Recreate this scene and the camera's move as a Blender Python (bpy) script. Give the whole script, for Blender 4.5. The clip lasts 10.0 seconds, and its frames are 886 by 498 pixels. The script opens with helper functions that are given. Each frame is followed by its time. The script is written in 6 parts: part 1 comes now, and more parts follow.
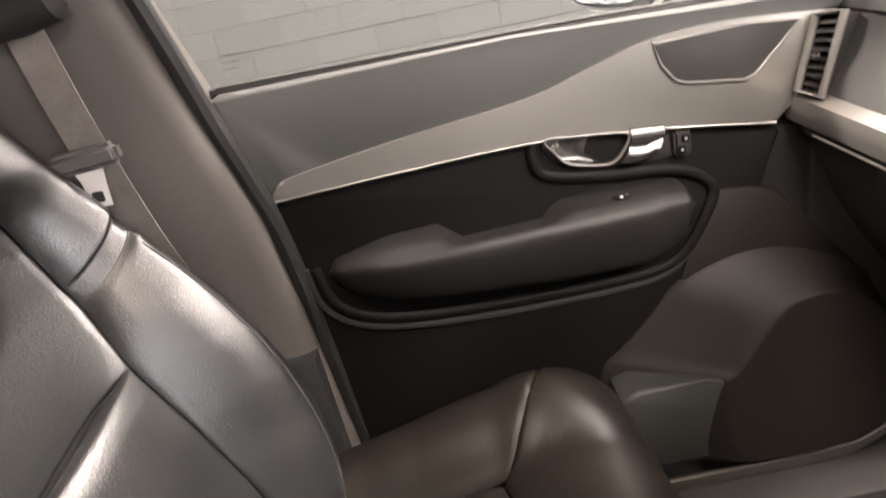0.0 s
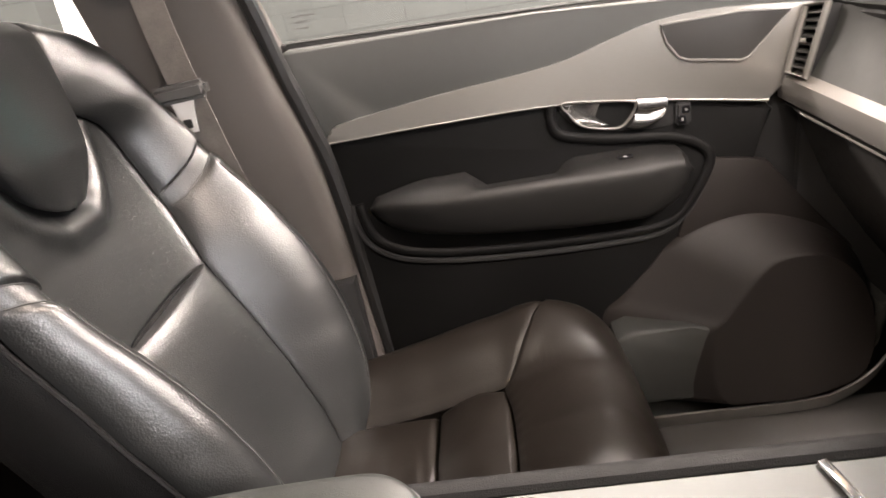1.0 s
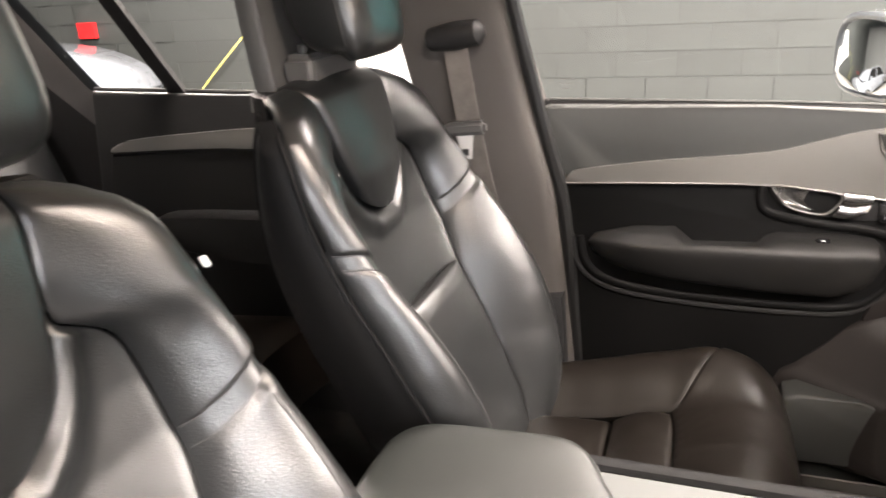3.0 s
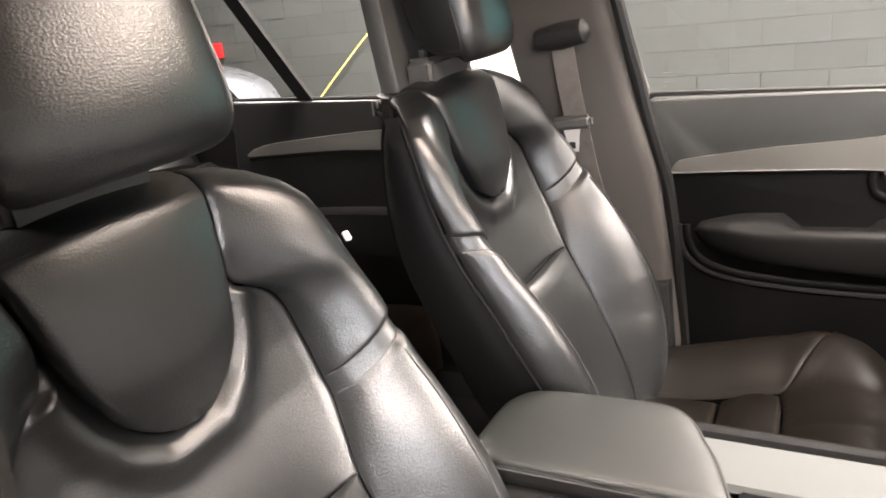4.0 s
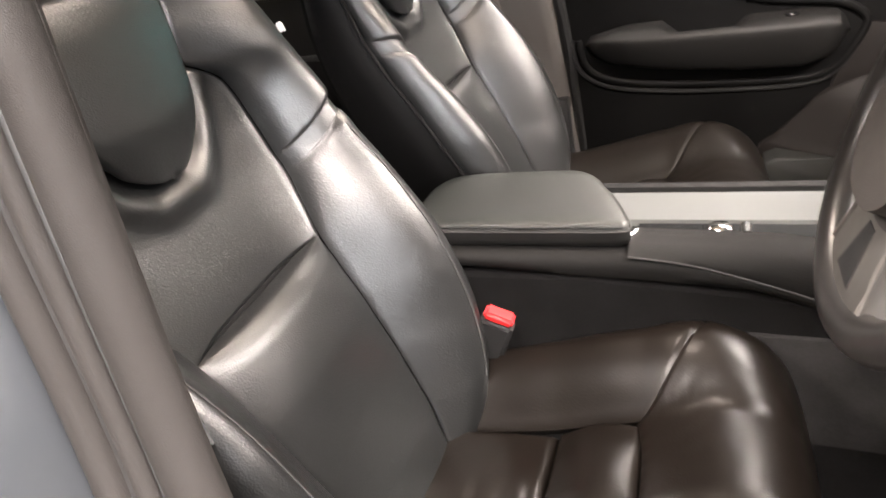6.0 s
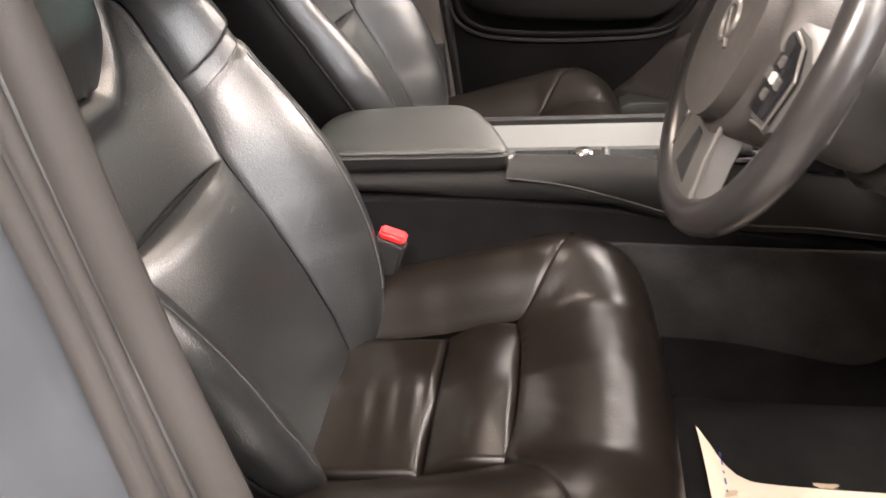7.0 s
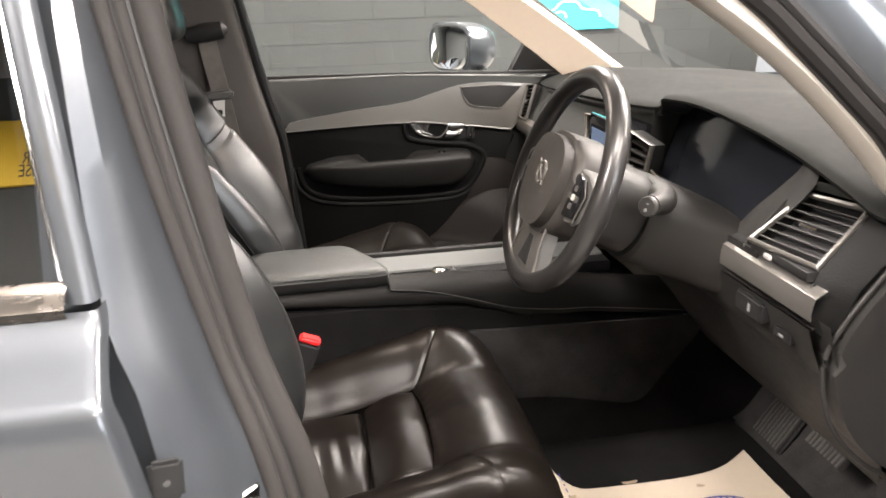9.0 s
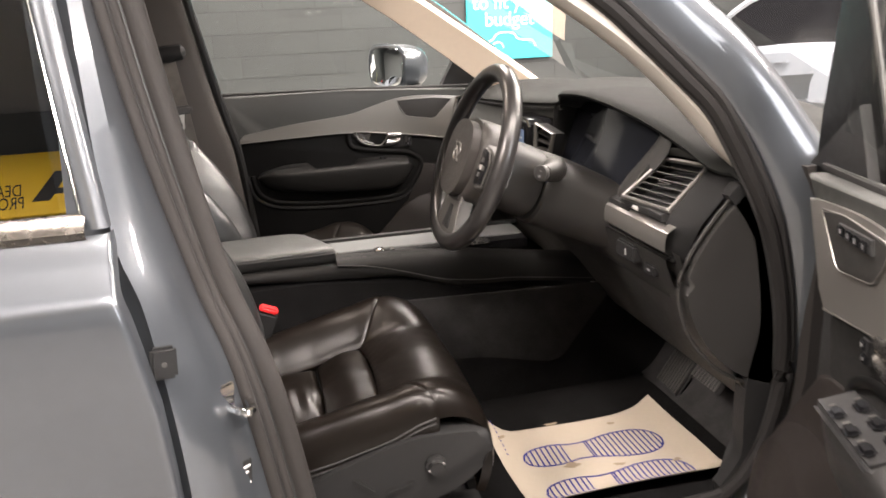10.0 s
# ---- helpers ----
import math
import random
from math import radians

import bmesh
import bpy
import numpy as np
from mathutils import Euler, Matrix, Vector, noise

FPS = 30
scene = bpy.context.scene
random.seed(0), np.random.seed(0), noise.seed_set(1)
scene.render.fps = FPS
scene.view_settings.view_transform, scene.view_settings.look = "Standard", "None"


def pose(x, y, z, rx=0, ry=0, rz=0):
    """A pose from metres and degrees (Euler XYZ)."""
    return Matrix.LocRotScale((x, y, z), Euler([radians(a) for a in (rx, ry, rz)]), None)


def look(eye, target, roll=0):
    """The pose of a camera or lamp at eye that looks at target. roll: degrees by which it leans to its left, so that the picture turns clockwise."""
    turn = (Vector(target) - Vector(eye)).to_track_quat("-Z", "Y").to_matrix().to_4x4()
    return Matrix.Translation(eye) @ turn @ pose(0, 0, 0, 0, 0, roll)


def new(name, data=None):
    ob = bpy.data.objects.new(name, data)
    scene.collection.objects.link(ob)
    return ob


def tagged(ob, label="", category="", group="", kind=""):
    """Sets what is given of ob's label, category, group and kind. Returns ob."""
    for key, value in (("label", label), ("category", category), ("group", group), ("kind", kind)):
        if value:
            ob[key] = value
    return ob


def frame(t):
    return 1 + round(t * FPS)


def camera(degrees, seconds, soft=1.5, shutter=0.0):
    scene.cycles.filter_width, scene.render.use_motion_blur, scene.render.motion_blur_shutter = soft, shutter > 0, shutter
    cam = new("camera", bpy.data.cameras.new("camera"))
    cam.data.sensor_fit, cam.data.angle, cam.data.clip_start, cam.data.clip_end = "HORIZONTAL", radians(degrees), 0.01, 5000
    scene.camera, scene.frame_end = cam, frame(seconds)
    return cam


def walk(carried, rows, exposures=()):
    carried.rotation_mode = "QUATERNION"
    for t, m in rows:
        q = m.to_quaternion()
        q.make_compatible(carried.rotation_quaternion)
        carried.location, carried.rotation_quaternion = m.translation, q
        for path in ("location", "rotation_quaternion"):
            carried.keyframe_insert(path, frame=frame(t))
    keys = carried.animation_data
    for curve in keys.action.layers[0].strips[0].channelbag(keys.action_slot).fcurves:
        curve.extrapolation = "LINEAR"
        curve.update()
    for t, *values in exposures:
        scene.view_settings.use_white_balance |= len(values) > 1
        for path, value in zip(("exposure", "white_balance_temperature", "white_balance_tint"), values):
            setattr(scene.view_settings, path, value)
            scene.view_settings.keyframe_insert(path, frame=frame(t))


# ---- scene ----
cam = camera(62.2, 10.0, soft=1.6, shutter=0.4)
PATH = [
    (0, (0.271, -0.231, 1.28), (0.25, 1.603, 0.483), -11.9),
    (0.5, (0.301, -0.329, 1.239), (0.199, 1.497, 0.428), -12.8),
    (1, (0.301, -0.423, 1.262), (0.144, 1.411, 0.481), -9.6),
    (1.5, (0.31, -0.418, 1.259), (0.042, 1.426, 0.532), -7.1),
    (2, (0.308, -0.499, 1.24), (-0.054, 1.345, 0.556), -5.1),
    (2.5, (0.331, -0.589, 1.311), (-0.185, 1.217, 0.623), -4.1),
    (3, (0.306, -0.674, 1.39), (-0.352, 1.076, 0.681), -3.7),
    (3.2, (0.279, -0.696, 1.395), (-0.426, 1.042, 0.701), -3.5),
    (4.3, (0.35, -0.818, 1.386), (-0.606, 0.803, 0.708), -8.0),
    (4.5, (0.344, -0.854, 1.381), (-0.599, 0.761, 0.673), -8.0),
    (5, (0.332, -0.908, 1.349), (-0.54, 0.713, 0.566), -8.7),
    (5.5, (0.342, -0.929, 1.317), (-0.452, 0.689, 0.451), -9.4),
    (5.7, (0.355, -0.938, 1.3), (-0.404, 0.68, 0.404), -9.9),
    (6.8, (0.33, -1.033, 1.298), (-0.037, 0.618, 0.231), -6.7),
    (7, (0.344, -1.071, 1.301), (0.017, 0.583, 0.225), -5.7),
    (7.5, (0.335, -1.157, 1.303), (0.16, 0.546, 0.268), -4.0),
    (8, (0.298, -1.255, 1.314), (0.294, 0.508, 0.371), -2.4),
    (8.5, (0.244, -1.363, 1.361), (0.432, 0.47, 0.582), -1.4),
    (9, (0.131, -1.493, 1.389), (0.45, 0.359, 0.706), -1.6),
    (9.5, (0.087, -1.639, 1.388), (0.505, 0.209, 0.746), -2.1),
    (10, (0.114, -1.774, 1.348), (0.562, 0.081, 0.748), -2.6),
]
walk(cam, [(t, look(eye, target, roll)) for t, eye, target, roll in PATH], [(0, 0.68, 6600, 15), (3.0, 0.76, 6500, 13), (5.0, 0.58, 6450, 13), (7.5, 0.42, 6500, 14), (9.0, 0.02, 6350, 11), (10.0, -0.22, 6450, 13)])

# ---- world, lights, exposure ----
world = bpy.data.worlds.new("hall_air")
scene.world = world
world.use_nodes = True
world.node_tree.nodes["Background"].inputs[0].default_value = (0.75, 0.85, 1.0, 1)
world.node_tree.nodes["Background"].inputs[1].default_value = 0.05


def area(name, at, to, w, h, watts, colour):
    lamp = bpy.data.lights.new(name, "AREA")
    lamp.shape, lamp.size, lamp.size_y, lamp.energy, lamp.color = "RECTANGLE", w, h, watts, colour
    ob = new(name, lamp)
    ob.matrix_world = look(at, to)
    return ob


COOL = (1.0, 0.89, 0.79)
# rows of ceiling lights: place along the hall, and strength
LIGHT_ROWS = [(-3.6, -2.6, 950), (-3.6, 3.4, 700), (-0.5, 0.2, 300), (0.0, -2.6, 330), (1.6, -4.6, 300), (1.3, 4.4, 480), (2.6, -3.2, 400), (3.4, 0.0, 340), (3.4, 2.6, 460), (5.6, -1.6, 340), (5.6, 0.6, 440), (5.6, 2.8, 400), (7.6, -1.0, 240), (7.6, 1.4, 240)]
for lx, ly, watts in LIGHT_ROWS:
    area("ceiling_light_glow", (lx, ly, 4.55), (lx, ly + 0.001, 0), 1.5, 0.6, watts, COOL)
area("courtesy_glow", (0.18, 0.0, 1.60), (0.18, 0.001, 0), 0.22, 0.10, 4.6, (1.0, 0.86, 0.72))
# daylight through the shop window behind the open driver's door
DAY = (1.0, 0.975, 0.98)
area("window_daylight", (4.4, -6.05, 2.45), (4.4, 0.0, 1.2), 4.7, 2.6, 420, DAY)

# ---- tools ----
ORIGIN = {}


def thing(name, at, label, category, group="", kind=""):
    ob = new(name)
    ob.empty_display_size = 0.1
    ob.location = at
    ORIGIN[ob.name] = Vector(at)
    return tagged(ob, label, category, group, kind)


def part(name, bm, material, parent=None, label="", smooth=True, angle=40):
    """Links a bmesh, given in world metres, as one mesh under a thing or a part."""
    base = ORIGIN.get(parent.name, Vector()) if parent else Vector()
    if base.length:
        bmesh.ops.translate(bm, verts=bm.verts, vec=-base)
    bmesh.ops.recalc_face_normals(bm, faces=bm.faces)
    me = bpy.data.meshes.new(name)
    if smooth:
        lim = radians(angle)
        for f in bm.faces:
            f.smooth = True
        for e in bm.edges:
            if len(e.link_faces) == 2 and e.calc_face_angle(0) > lim:
                e.smooth = False
    bm.to_mesh(me)
    bm.free()
    me.materials.append(material)
    ob = new(name, me)
    if parent:
        ob.parent = parent
        ORIGIN[ob.name] = base
    if label:
        ob["label"] = label
    return ob


def single(name, bm, material, label, category, group="", kind="", at=(0, 0, 0), **kw):
    """A thing made of one mesh, with its origin at its base."""
    at = Vector(at)
    bmesh.ops.translate(bm, verts=bm.verts, vec=-at)
    ob = part(name, bm, material, None, **kw)
    ob.location = at
    ORIGIN[ob.name] = at
    return tagged(ob, label, category, group, kind)


def interp(x, table):
    xs = [p[0] for p in table]
    return float(np.interp(x, xs, [p[1] for p in table]))


def smoothstep(a, b, x):
    k = min(1.0, max(0.0, (x - a) / (b - a)))
    return k * k * (3 - 2 * k)


def spline(pts, n=6, closed=False):
    """Catmull-Rom through points of any dimension."""
    p = [np.array(q, float) for q in pts]
    m = len(p)
    out = []
    for i in range(m if closed else m - 1):
        if closed:
            a, b, c, d = p[i - 1], p[i], p[(i + 1) % m], p[(i + 2) % m]
        else:
            a, b, c, d = p[max(i - 1, 0)], p[i], p[i + 1], p[min(i + 2, m - 1)]
        for k in range(n):
            t = k / n
            out.append(0.5 * (2 * b + (c - a) * t + (2 * a - 5 * b + 4 * c - d) * t * t + (3 * b - a - 3 * c + d) * t**3))
    if not closed:
        out.append(p[-1])
    return out


def grid(rows, closed_u=False, closed_v=False, caps=False, bm=None):
    """A sheet through rows of points; caps closes the first and last row."""
    bm = bm or bmesh.new()
    v = [[bm.verts.new(Vector(q)) for q in row] for row in rows]
    nr, nc = len(v), len(v[0])
    for i in range(nr if closed_v else nr - 1):
        for j in range(nc if closed_u else nc - 1):
            a, b = v[i], v[(i + 1) % nr]
            bm.faces.new((a[j], a[(j + 1) % nc], b[(j + 1) % nc], b[j]))
    if caps:
        bm.faces.new(v[0])
        bm.faces.new(v[-1][::-1])
    return bm


def prism(outline, plane, d0, d1, bevel=0.004, seg=2, bm=None, both=False):
    """An outline drawn in the plane 'xz', 'yz' or 'xy', carried from depth d0 to d1; the edge at d1 is rounded."""
    put = {"xz": lambda a, b, d: Vector((a, d, b)), "yz": lambda a, b, d: Vector((d, a, b)), "xy": lambda a, b, d: Vector((a, b, d))}[plane]
    own = bmesh.new()
    lo = [own.verts.new(put(p[0], p[1], d0)) for p in outline]
    hi = [own.verts.new(put(p[0], p[1], d1)) for p in outline]
    n = len(lo)
    own.faces.new(lo)
    top = own.faces.new(hi)
    for i in range(n):
        own.faces.new((lo[i], lo[(i + 1) % n], hi[(i + 1) % n], hi[i]))
    edges = list(top.edges)
    if both:
        edges = [e for e in own.edges if not (e.verts[0] in lo) ^ (e.verts[1] in lo)]
    if bevel:
        bmesh.ops.bevel(own, geom=edges, offset=bevel, segments=seg, affect="EDGES", profile=0.5, clamp_overlap=True)
    if bm:
        return join(bm, own)
    return own


def join(bm, other):
    me = bpy.data.meshes.new("tmp")
    other.to_mesh(me)
    other.free()
    bm.from_mesh(me)
    bpy.data.meshes.remove(me)
    return bm


def box(x0, x1, y0, y1, z0, z1, bevel=0.004, seg=2, bm=None):
    own = bmesh.new()
    bmesh.ops.create_cube(own, size=1)
    for v in own.verts:
        v.co = Vector((x0 + (v.co.x + 0.5) * (x1 - x0), y0 + (v.co.y + 0.5) * (y1 - y0), z0 + (v.co.z + 0.5) * (z1 - z0)))
    if bevel:
        bmesh.ops.bevel(own, geom=list(own.edges), offset=bevel, segments=seg, affect="EDGES", clamp_overlap=True)
    return join(bm, own) if bm else own


def turned(bm, m):
    bmesh.ops.transform(bm, matrix=m, verts=bm.verts)
    return bm


def tube(path, radius, n=8, closed=False, squash=1.0, up=(0, 0, 1), caps=True):
    """A tube along points; radius is a number or one for each point; squash flattens it along the up direction."""
    p = [Vector(q) for q in path]
    rows = []
    for i, q in enumerate(p):
        a = p[i - 1] if (i or closed) else p[i]
        b = p[(i + 1) % len(p)] if (i < len(p) - 1 or closed) else p[i]
        d = (b - a).normalized()
        s = d.cross(Vector(up))
        s = s.normalized() if s.length > 1e-4 else d.orthogonal().normalized()
        w = s.cross(d).normalized()
        r = radius[i] if isinstance(radius, (list, tuple)) else radius
        rows.append([q + r * (math.cos(2 * math.pi * k / n) * s + squash * math.sin(2 * math.pi * k / n) * w) for k in range(n)])
    return grid(rows, closed_u=True, closed_v=closed, caps=caps and not closed)


def ribbon(path, width_dir, w, th):
    """A flat band along a path."""
    p = [Vector(q) for q in path]
    wd = Vector(width_dir).normalized()
    rows = []
    for i, q in enumerate(p):
        d = (p[min(i + 1, len(p) - 1)] - p[max(i - 1, 0)]).normalized()
        nrm = d.cross(wd).normalized()
        rows.append([q + wd * w / 2 + nrm * th / 2, q + wd * w / 2 - nrm * th / 2, q - wd * w / 2 - nrm * th / 2, q - wd * w / 2 + nrm * th / 2])
    return grid(rows, closed_u=True, caps=True)


def pad(F, ns=16, nt=16, edge=0.018, tuck=0.012, skirt=0.02, flip=1, bunch=False):
    """An upholstered panel: a surface F(s, t) whose rim turns down into the seam, with a skirt behind."""
    S = S_EDGE(ns) if bunch else [i / ns for i in range(ns + 1)]
    T = S_EDGE(nt) if bunch else [j / nt for j in range(nt + 1)]
    P = np.array([[F(s, t) for s in S] for t in T], float)
    du = np.gradient(P, axis=1)
    dv = np.gradient(P, axis=0)
    nrm = np.cross(du, dv)
    nrm /= np.linalg.norm(nrm, axis=2, keepdims=True) + 1e-9
    nrm *= flip
    ls = np.concatenate([np.zeros((nt + 1, 1)), np.cumsum(np.linalg.norm(np.diff(P, axis=1), axis=2), 1)], 1)
    lt = np.concatenate([np.zeros((1, ns + 1)), np.cumsum(np.linalg.norm(np.diff(P, axis=0), axis=2), 0)], 0)
    d = np.minimum(np.minimum(ls, ls[:, -1:] - ls), np.minimum(lt, lt[-1:] - lt))
    k = np.clip(1 - d / edge, 0, 1)
    P = P - nrm * (tuck * k**2.2)[..., None]
    bm = grid(P)
    bm.verts.ensure_lookup_table()
    nc = ns + 1
    idx = [j for j in range(nc)] + [i * nc + ns for i in range(1, nt + 1)] + [nt * nc + j for j in range(ns - 1, -1, -1)] + [i * nc for i in range(nt - 1, 0, -1)]
    N = nrm.reshape(-1, 3)
    ring = [bm.verts[i] for i in idx]
    low = [bm.verts.new(ring[a].co - Vector(N[i]) * skirt) for a, i in enumerate(idx)]
    for a in range(len(idx)):
        b = (a + 1) % len(idx)
        bm.faces.new((ring[a], ring[b], low[b], low[a]))
    return bm


def S_EDGE(n):
    """Parameters bunched at both ends, so that a rounded rim gets enough rows."""
    return [0.6 * (0.5 - 0.5 * math.cos(math.pi * i / n)) + 0.4 * i / n for i in range(n + 1)]


def lettering(name, words, m, size, material, parent, depth=0.001, align="CENTER"):
    cu = bpy.data.curves.new(name, "FONT")
    cu.body, cu.size, cu.extrude, cu.align_x, cu.align_y = words, size, depth, align, "CENTER"
    tmp = bpy.data.objects.new(name, cu)
    scene.collection.objects.link(tmp)
    me = bpy.data.meshes.new_from_object(tmp.evaluated_get(bpy.context.evaluated_depsgraph_get()))
    bpy.data.objects.remove(tmp)
    bpy.data.curves.remove(cu)
    bm = bmesh.new()
    bm.from_mesh(me)
    bpy.data.meshes.remove(me)
    bmesh.ops.transform(bm, matrix=m, verts=bm.verts)
    return part(name, bm, material, parent, smooth=False)

# ---- materials ----
def material(name, colour, rough=0.5, metal=0.0, vary=0.15, scale=6.0, bump=0.0, bump_scale=300.0, coat=0.0, rough_vary=0.1, cells=False, sheen=0.0, spec=0.5, island=0.0, streak=None, crease=0.0):
    """Principled surface with two scales of variation and fine relief, in object metres."""
    m = bpy.data.materials.new(name)
    m.use_nodes = True
    nt = m.node_tree
    b = nt.nodes["Principled BSDF"]
    b.inputs["Metallic"].default_value = metal
    b.inputs["Coat Weight"].default_value = coat
    b.inputs["Coat Roughness"].default_value = 0.07
    b.inputs["Sheen Weight"].default_value = sheen
    b.inputs["Specular IOR Level"].default_value = spec
    tex = nt.nodes.new("ShaderNodeTexCoord")
    src = tex.outputs["Object"]
    if streak:
        mp = nt.nodes.new("ShaderNodeMapping")
        mp.inputs["Scale"].default_value = streak
        nt.links.new(src, mp.inputs["Vector"])
        src = mp.outputs["Vector"]
    big = nt.nodes.new("ShaderNodeTexNoise")
    big.inputs["Scale"].default_value = scale
    big.inputs["Detail"].default_value = 5
    nt.links.new(src, big.inputs["Vector"])
    fine = nt.nodes.new("ShaderNodeTexNoise")
    fine.inputs["Scale"].default_value = scale * 14
    fine.inputs["Detail"].default_value = 3
    nt.links.new(src, fine.inputs["Vector"])
    mix = nt.nodes.new("ShaderNodeMix")
    mix.data_type = "FLOAT"
    mix.inputs[0].default_value = 0.35
    nt.links.new(big.outputs["Fac"], mix.inputs[2])
    nt.links.new(fine.outputs["Fac"], mix.inputs[3])
    ramp = nt.nodes.new("ShaderNodeValToRGB")
    ramp.color_ramp.elements[0].position, ramp.color_ramp.elements[1].position = 0.3, 0.7
    lo = [c * (1 - vary) for c in colour]
    hi = [min(1, c * (1 + vary)) for c in colour]
    ramp.color_ramp.elements[0].color = (*lo, 1)
    ramp.color_ramp.elements[1].color = (*hi, 1)
    nt.links.new(mix.outputs[0], ramp.inputs["Fac"])
    out = ramp.outputs["Color"]
    if island:
        info = nt.nodes.new("ShaderNodeObjectInfo")
        mr = nt.nodes.new("ShaderNodeMapRange")
        mr.inputs["To Min"].default_value, mr.inputs["To Max"].default_value = 1 - island, 1 + island
        nt.links.new(info.outputs["Random"], mr.inputs["Value"])
        mul = nt.nodes.new("ShaderNodeMix")
        mul.data_type, mul.blend_type = "RGBA", "MULTIPLY"
        mul.inputs[0].default_value = 1.0
        nt.links.new(out, mul.inputs[6])
        nt.links.new(mr.outputs[0], mul.inputs[7])
        out = mul.outputs[2]
    nt.links.new(out, b.inputs["Base Color"])
    rr = nt.nodes.new("ShaderNodeMapRange")
    rr.inputs["From Min"].default_value, rr.inputs["From Max"].default_value = 0.3, 0.7
    rr.inputs["To Min"].default_value, rr.inputs["To Max"].default_value = max(0.02, rough - rough_vary), min(1, rough + rough_vary)
    nt.links.new(mix.outputs[0], rr.inputs["Value"])
    nt.links.new(rr.outputs[0], b.inputs["Roughness"])
    if bump:
        if cells:
            rel = nt.nodes.new("ShaderNodeTexVoronoi")
            rel.feature = "F1"
            rel.inputs["Scale"].default_value = bump_scale
            o = rel.outputs["Distance"]
        else:
            rel = nt.nodes.new("ShaderNodeTexNoise")
            rel.inputs["Scale"].default_value = bump_scale
            rel.inputs["Detail"].default_value = 4
            o = rel.outputs["Fac"]
        nt.links.new(src, rel.inputs["Vector"])
        bp = nt.nodes.new("ShaderNodeBump")
        bp.inputs["Strength"].default_value = bump
        bp.inputs["Distance"].default_value = 0.002
        nt.links.new(o, bp.inputs["Height"])
        if crease:
            cr = nt.nodes.new("ShaderNodeTexNoise")
            cr.inputs["Scale"].default_value = 55
            cr.inputs["Detail"].default_value = 3
            cr.inputs["Distortion"].default_value = 1.2
            nt.links.new(src, cr.inputs["Vector"])
            b2 = nt.nodes.new("ShaderNodeBump")
            b2.inputs["Strength"].default_value = crease
            b2.inputs["Distance"].default_value = 0.004
            nt.links.new(cr.outputs["Fac"], b2.inputs["Height"])
            nt.links.new(b2.outputs["Normal"], bp.inputs["Normal"])
        nt.links.new(bp.outputs["Normal"], b.inputs["Normal"])
    return m


def clear(name, tint=(1, 1, 1), face=0.04, rough=0.0):
    """Thin glazing: mostly clear, with a mirror gloss that grows towards grazing views."""
    m = bpy.data.materials.new(name)
    m.use_nodes = True
    nt = m.node_tree
    nt.nodes.remove(nt.nodes["Principled BSDF"])
    tr = nt.nodes.new("ShaderNodeBsdfTransparent")
    tr.inputs[0].default_value = (*tint, 1)
    gl = nt.nodes.new("ShaderNodeBsdfGlossy")
    gl.inputs["Roughness"].default_value = rough
    lw = nt.nodes.new("ShaderNodeLayerWeight")
    lw.inputs["Blend"].default_value = 0.5
    pw = nt.nodes.new("ShaderNodeMath")
    pw.operation = "POWER"
    pw.inputs[1].default_value = 5.0
    nt.links.new(lw.outputs["Facing"], pw.inputs[0])
    sc = nt.nodes.new("ShaderNodeMath")
    sc.operation = "MULTIPLY_ADD"
    sc.inputs[1].default_value, sc.inputs[2].default_value = 1 - face, face
    nt.links.new(pw.outputs[0], sc.inputs[0])
    mx = nt.nodes.new("ShaderNodeMixShader")
    nt.links.new(sc.outputs[0], mx.inputs[0])
    nt.links.new(tr.outputs[0], mx.inputs[1])
    nt.links.new(gl.outputs[0], mx.inputs[2])
    nt.links.new(mx.outputs[0], nt.nodes["Material Output"].inputs["Surface"])
    return m


def glow(name, colour, strength):
    m = bpy.data.materials.new(name)
    m.use_nodes = True
    b = m.node_tree.nodes["Principled BSDF"]
    b.inputs["Base Color"].default_value = (*colour, 1)
    b.inputs["Emission Color"].default_value = (*colour, 1)
    b.inputs["Emission Strength"].default_value = strength
    return m


LEATHER = material("charcoal_leather", (0.0092, 0.0098, 0.0101), 0.32, bump=0.15, crease=0.03, bump_scale=480, cells=True, vary=0.18, scale=6, rough_vary=0.03, spec=0.84)
LEATHER_SEAT = material("brown_black_seat_leather", (0.0080, 0.0064, 0.0052), 0.38, bump=0.10, crease=0.04, bump_scale=520, cells=True, vary=0.2, scale=6, rough_vary=0.02, spec=0.34)
BENCH = material("brown_bench_leather", (0.022, 0.0165, 0.0125), 0.4, bump=0.12, crease=0.04, bump_scale=520, cells=True, vary=0.2, scale=6, rough_vary=0.02, spec=0.45)
LEATHER_WORN = material("charcoal_leather_worn", (0.0062, 0.0048, 0.0039), 0.30, bump=0.08, crease=0.03, bump_scale=420, cells=True, vary=0.2, scale=6, rough_vary=0.02, spec=0.24)
THREAD = material("grey_thread", (0.030, 0.030, 0.030), 0.7)
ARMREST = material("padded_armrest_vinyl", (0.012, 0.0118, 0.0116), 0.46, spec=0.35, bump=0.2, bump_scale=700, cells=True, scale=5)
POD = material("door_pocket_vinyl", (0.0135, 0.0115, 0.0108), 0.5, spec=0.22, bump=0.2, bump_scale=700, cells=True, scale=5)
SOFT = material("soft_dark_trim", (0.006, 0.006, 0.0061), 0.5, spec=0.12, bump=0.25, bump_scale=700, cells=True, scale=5)
